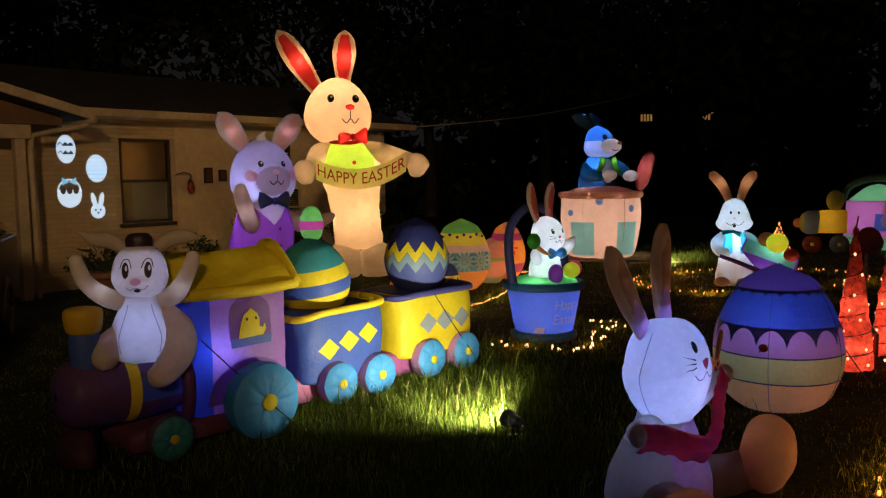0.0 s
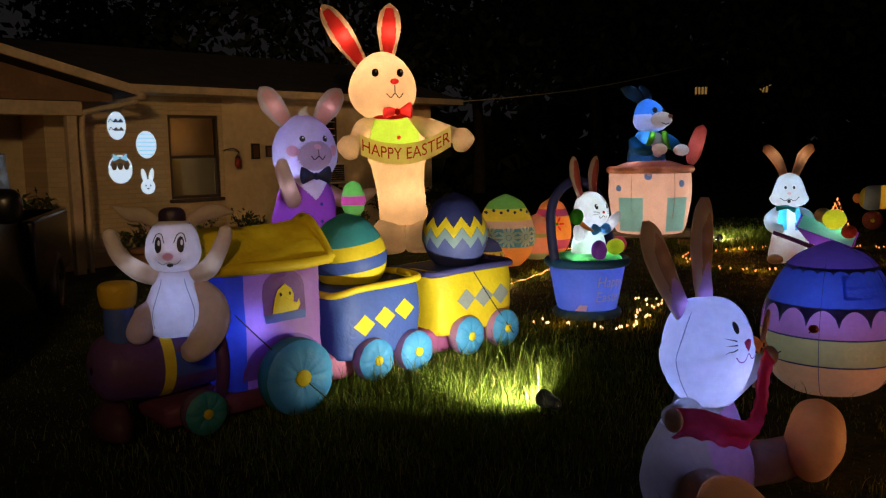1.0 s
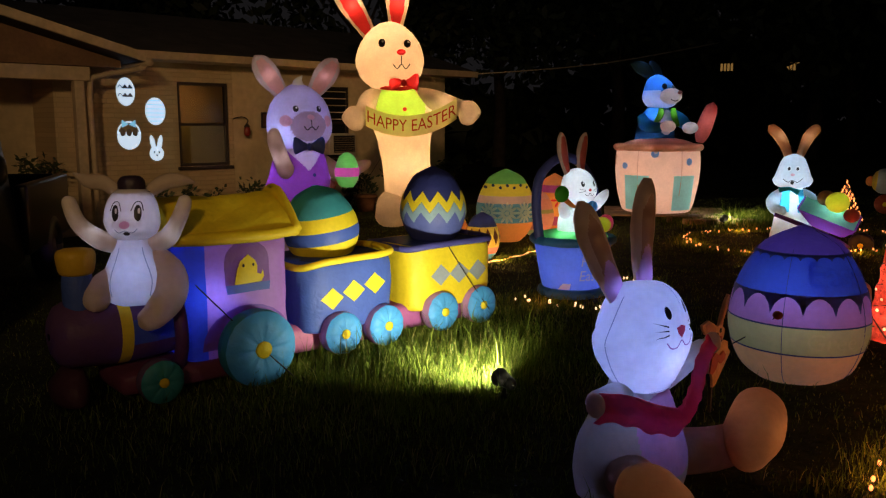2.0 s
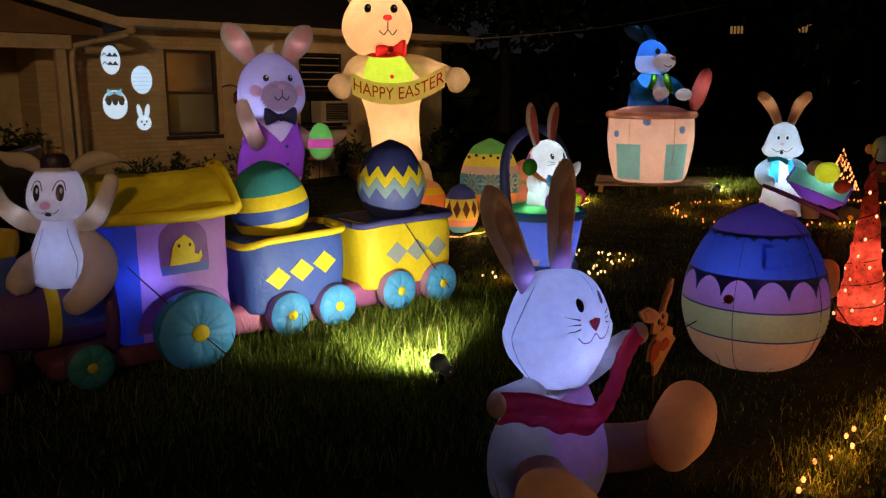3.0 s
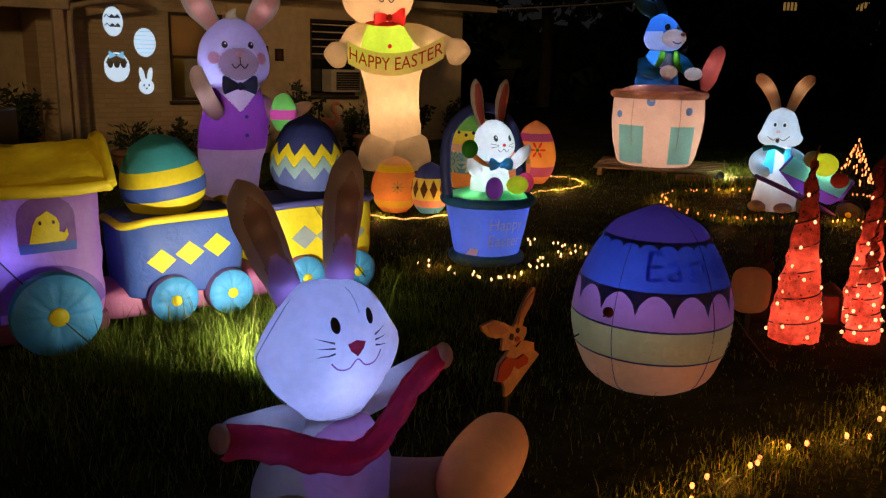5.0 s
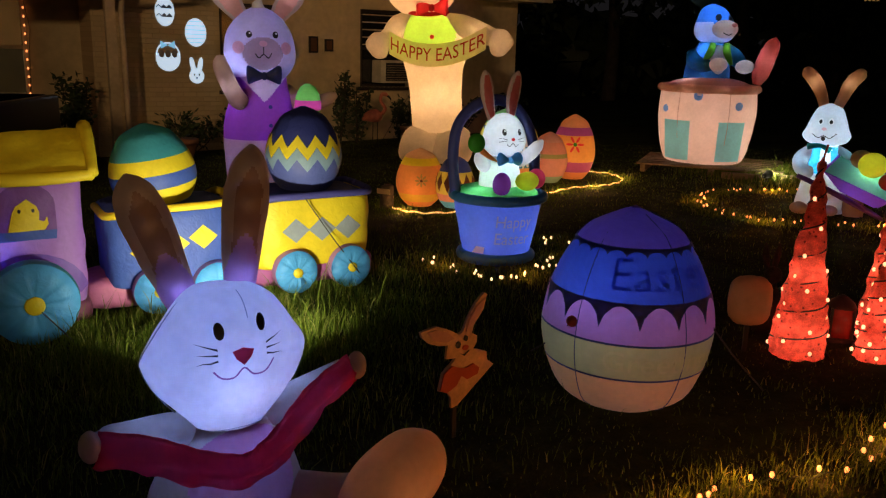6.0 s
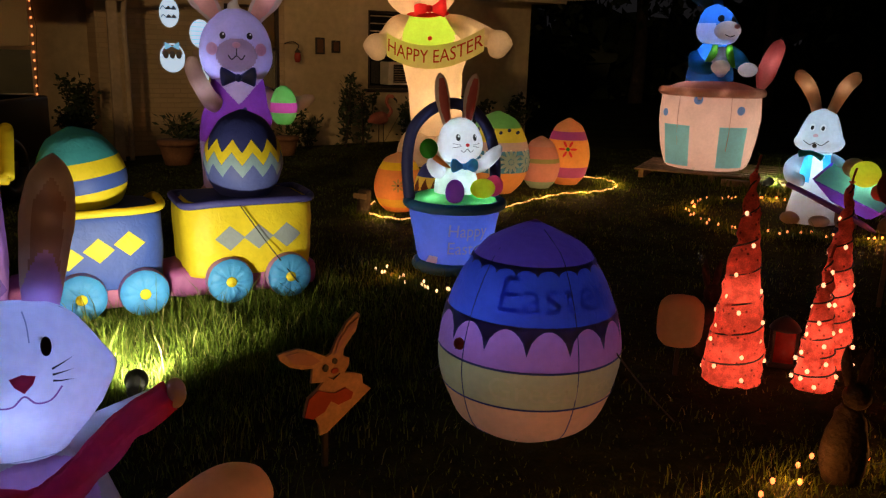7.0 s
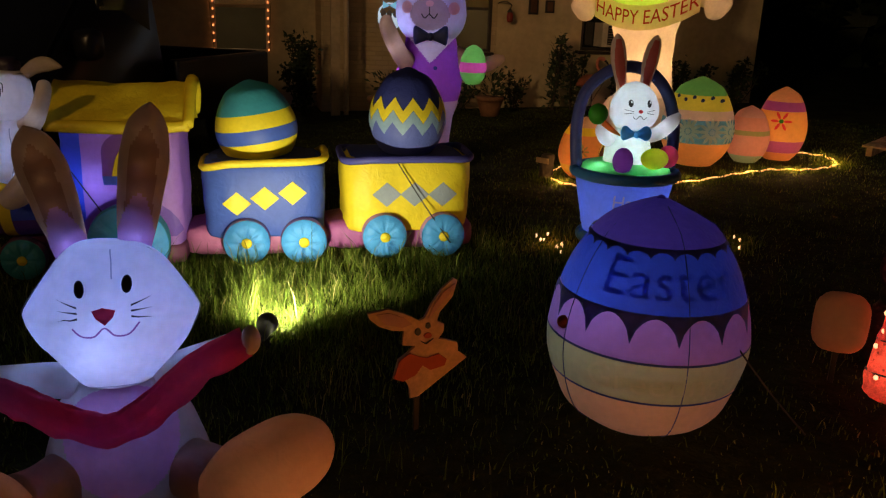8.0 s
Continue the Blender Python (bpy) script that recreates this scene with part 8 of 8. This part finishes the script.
# ---- grass ----
def grass(name, count, x0, x1, y0, y1, low, high, width, seed, label, keep=None):
    r = np.random.RandomState(seed)
    x, y = r.uniform(x0, x1, count), r.uniform(y0, y1, count)
    if keep is not None:
        m = keep(x, y, r)
        x, y = x[m], y[m]
    n = len(x)
    clump = 0.6 + 0.8 * (0.5 + 0.5 * np.sin(x * 9 + 3 * np.sin(y * 7))) * (0.5 + 0.5 * np.sin(y * 11 + 2 * np.sin(x * 5)))
    h = r.uniform(low, high, n) * clump * np.where(r.rand(n) > 0.985, 1.9, 1.0)
    a = r.uniform(0, 2 * np.pi, n)
    w = width * r.uniform(0.6, 1.3, n)
    lean = r.uniform(0.1, 0.7, n) * h
    b = r.uniform(0, 2 * np.pi, n)
    z = 0.044 * np.clip(x, -9, 9) - 0.004
    base = np.stack([x, y, z], 1)
    side = np.stack([np.cos(a) * w, np.sin(a) * w, np.zeros(n)], 1)
    bend = np.stack([np.cos(b) * lean, np.sin(b) * lean, np.zeros(n)], 1)
    up = np.stack([np.zeros(n), np.zeros(n), h], 1)
    v = np.stack([base - side, base + side, base + up * 0.6 + bend * 0.35 + side * 0.7, base + up * 0.6 + bend * 0.35 - side * 0.7, base + up * 0.95 + bend], 1).reshape(-1, 3)
    i = np.arange(n) * 5
    me = bpy.data.meshes.new(name)
    me.vertices.add(n * 5)
    me.vertices.foreach_set("co", v.ravel())
    me.loops.add(n * 7)
    me.polygons.add(n * 2)
    loops = np.stack([i, i + 1, i + 2, i + 3, i + 3, i + 2, i + 4], 1).ravel()
    me.loops.foreach_set("vertex_index", loops)
    me.polygons.foreach_set("loop_start", np.stack([np.arange(n) * 7, np.arange(n) * 7 + 4], 1).ravel())
    me.polygons.foreach_set("loop_total", np.tile([4, 3], n))
    me.update(calc_edges=True)
    me.validate()
    me.materials.append(GRASS)
    tagged(new(name, me), label, "grass", kind="stuff")


grass("lamplit_grass", 210000, -2.2, 2.4, 2.6, 7.8, 0.035, 0.115, 0.0024, 1, "lamplit green lawn grass round the train", lambda x, y, r: r.rand(len(x)) < np.exp(-(((x + 0.1) / 1.05) ** 2 + ((y - 5.1) / 1.15) ** 2)))
grass("seed_stalks", 700, -0.7, 0.75, 4.15, 5.7, 0.12, 0.27, 0.0028, 7, "tall pale grass stalks standing in the lamplight")
grass("lawn_grass", 120000, -6, 6.5, 1.5, 15.5, 0.012, 0.038, 0.0028, 2, "dark uneven night lawn grass")


def near_lights(x, y, r):
    """Tufts stand thick along the light strings and thin out away from them."""
    gap = np.full(len(x), 9.0)
    for path in LIT_PATHS:
        for p in spline([(*q, 0) for q in path], 6):
            gap = np.minimum(gap, np.hypot(x - p[0], y - p[1]))
    return r.rand(len(x)) < np.exp(-(gap / 0.13) ** 2)


grass("tuft_grass", 260000, -1.5, 4.5, 3.2, 12.0, 0.03, 0.085, 0.0026, 11, "uneven grass tufts lit amber by the light strings", near_lights)
grass("back_lawn_grass", 60000, 1.2, 3.9, 10.8, 13.4, 0.05, 0.15, 0.004, 12, "taller lit grass beside the pallet", lambda x, y, r: r.rand(len(x)) < np.exp(-(((x - 2.6) / 0.7) ** 2 + ((y - 12.2) / 0.6) ** 2)))
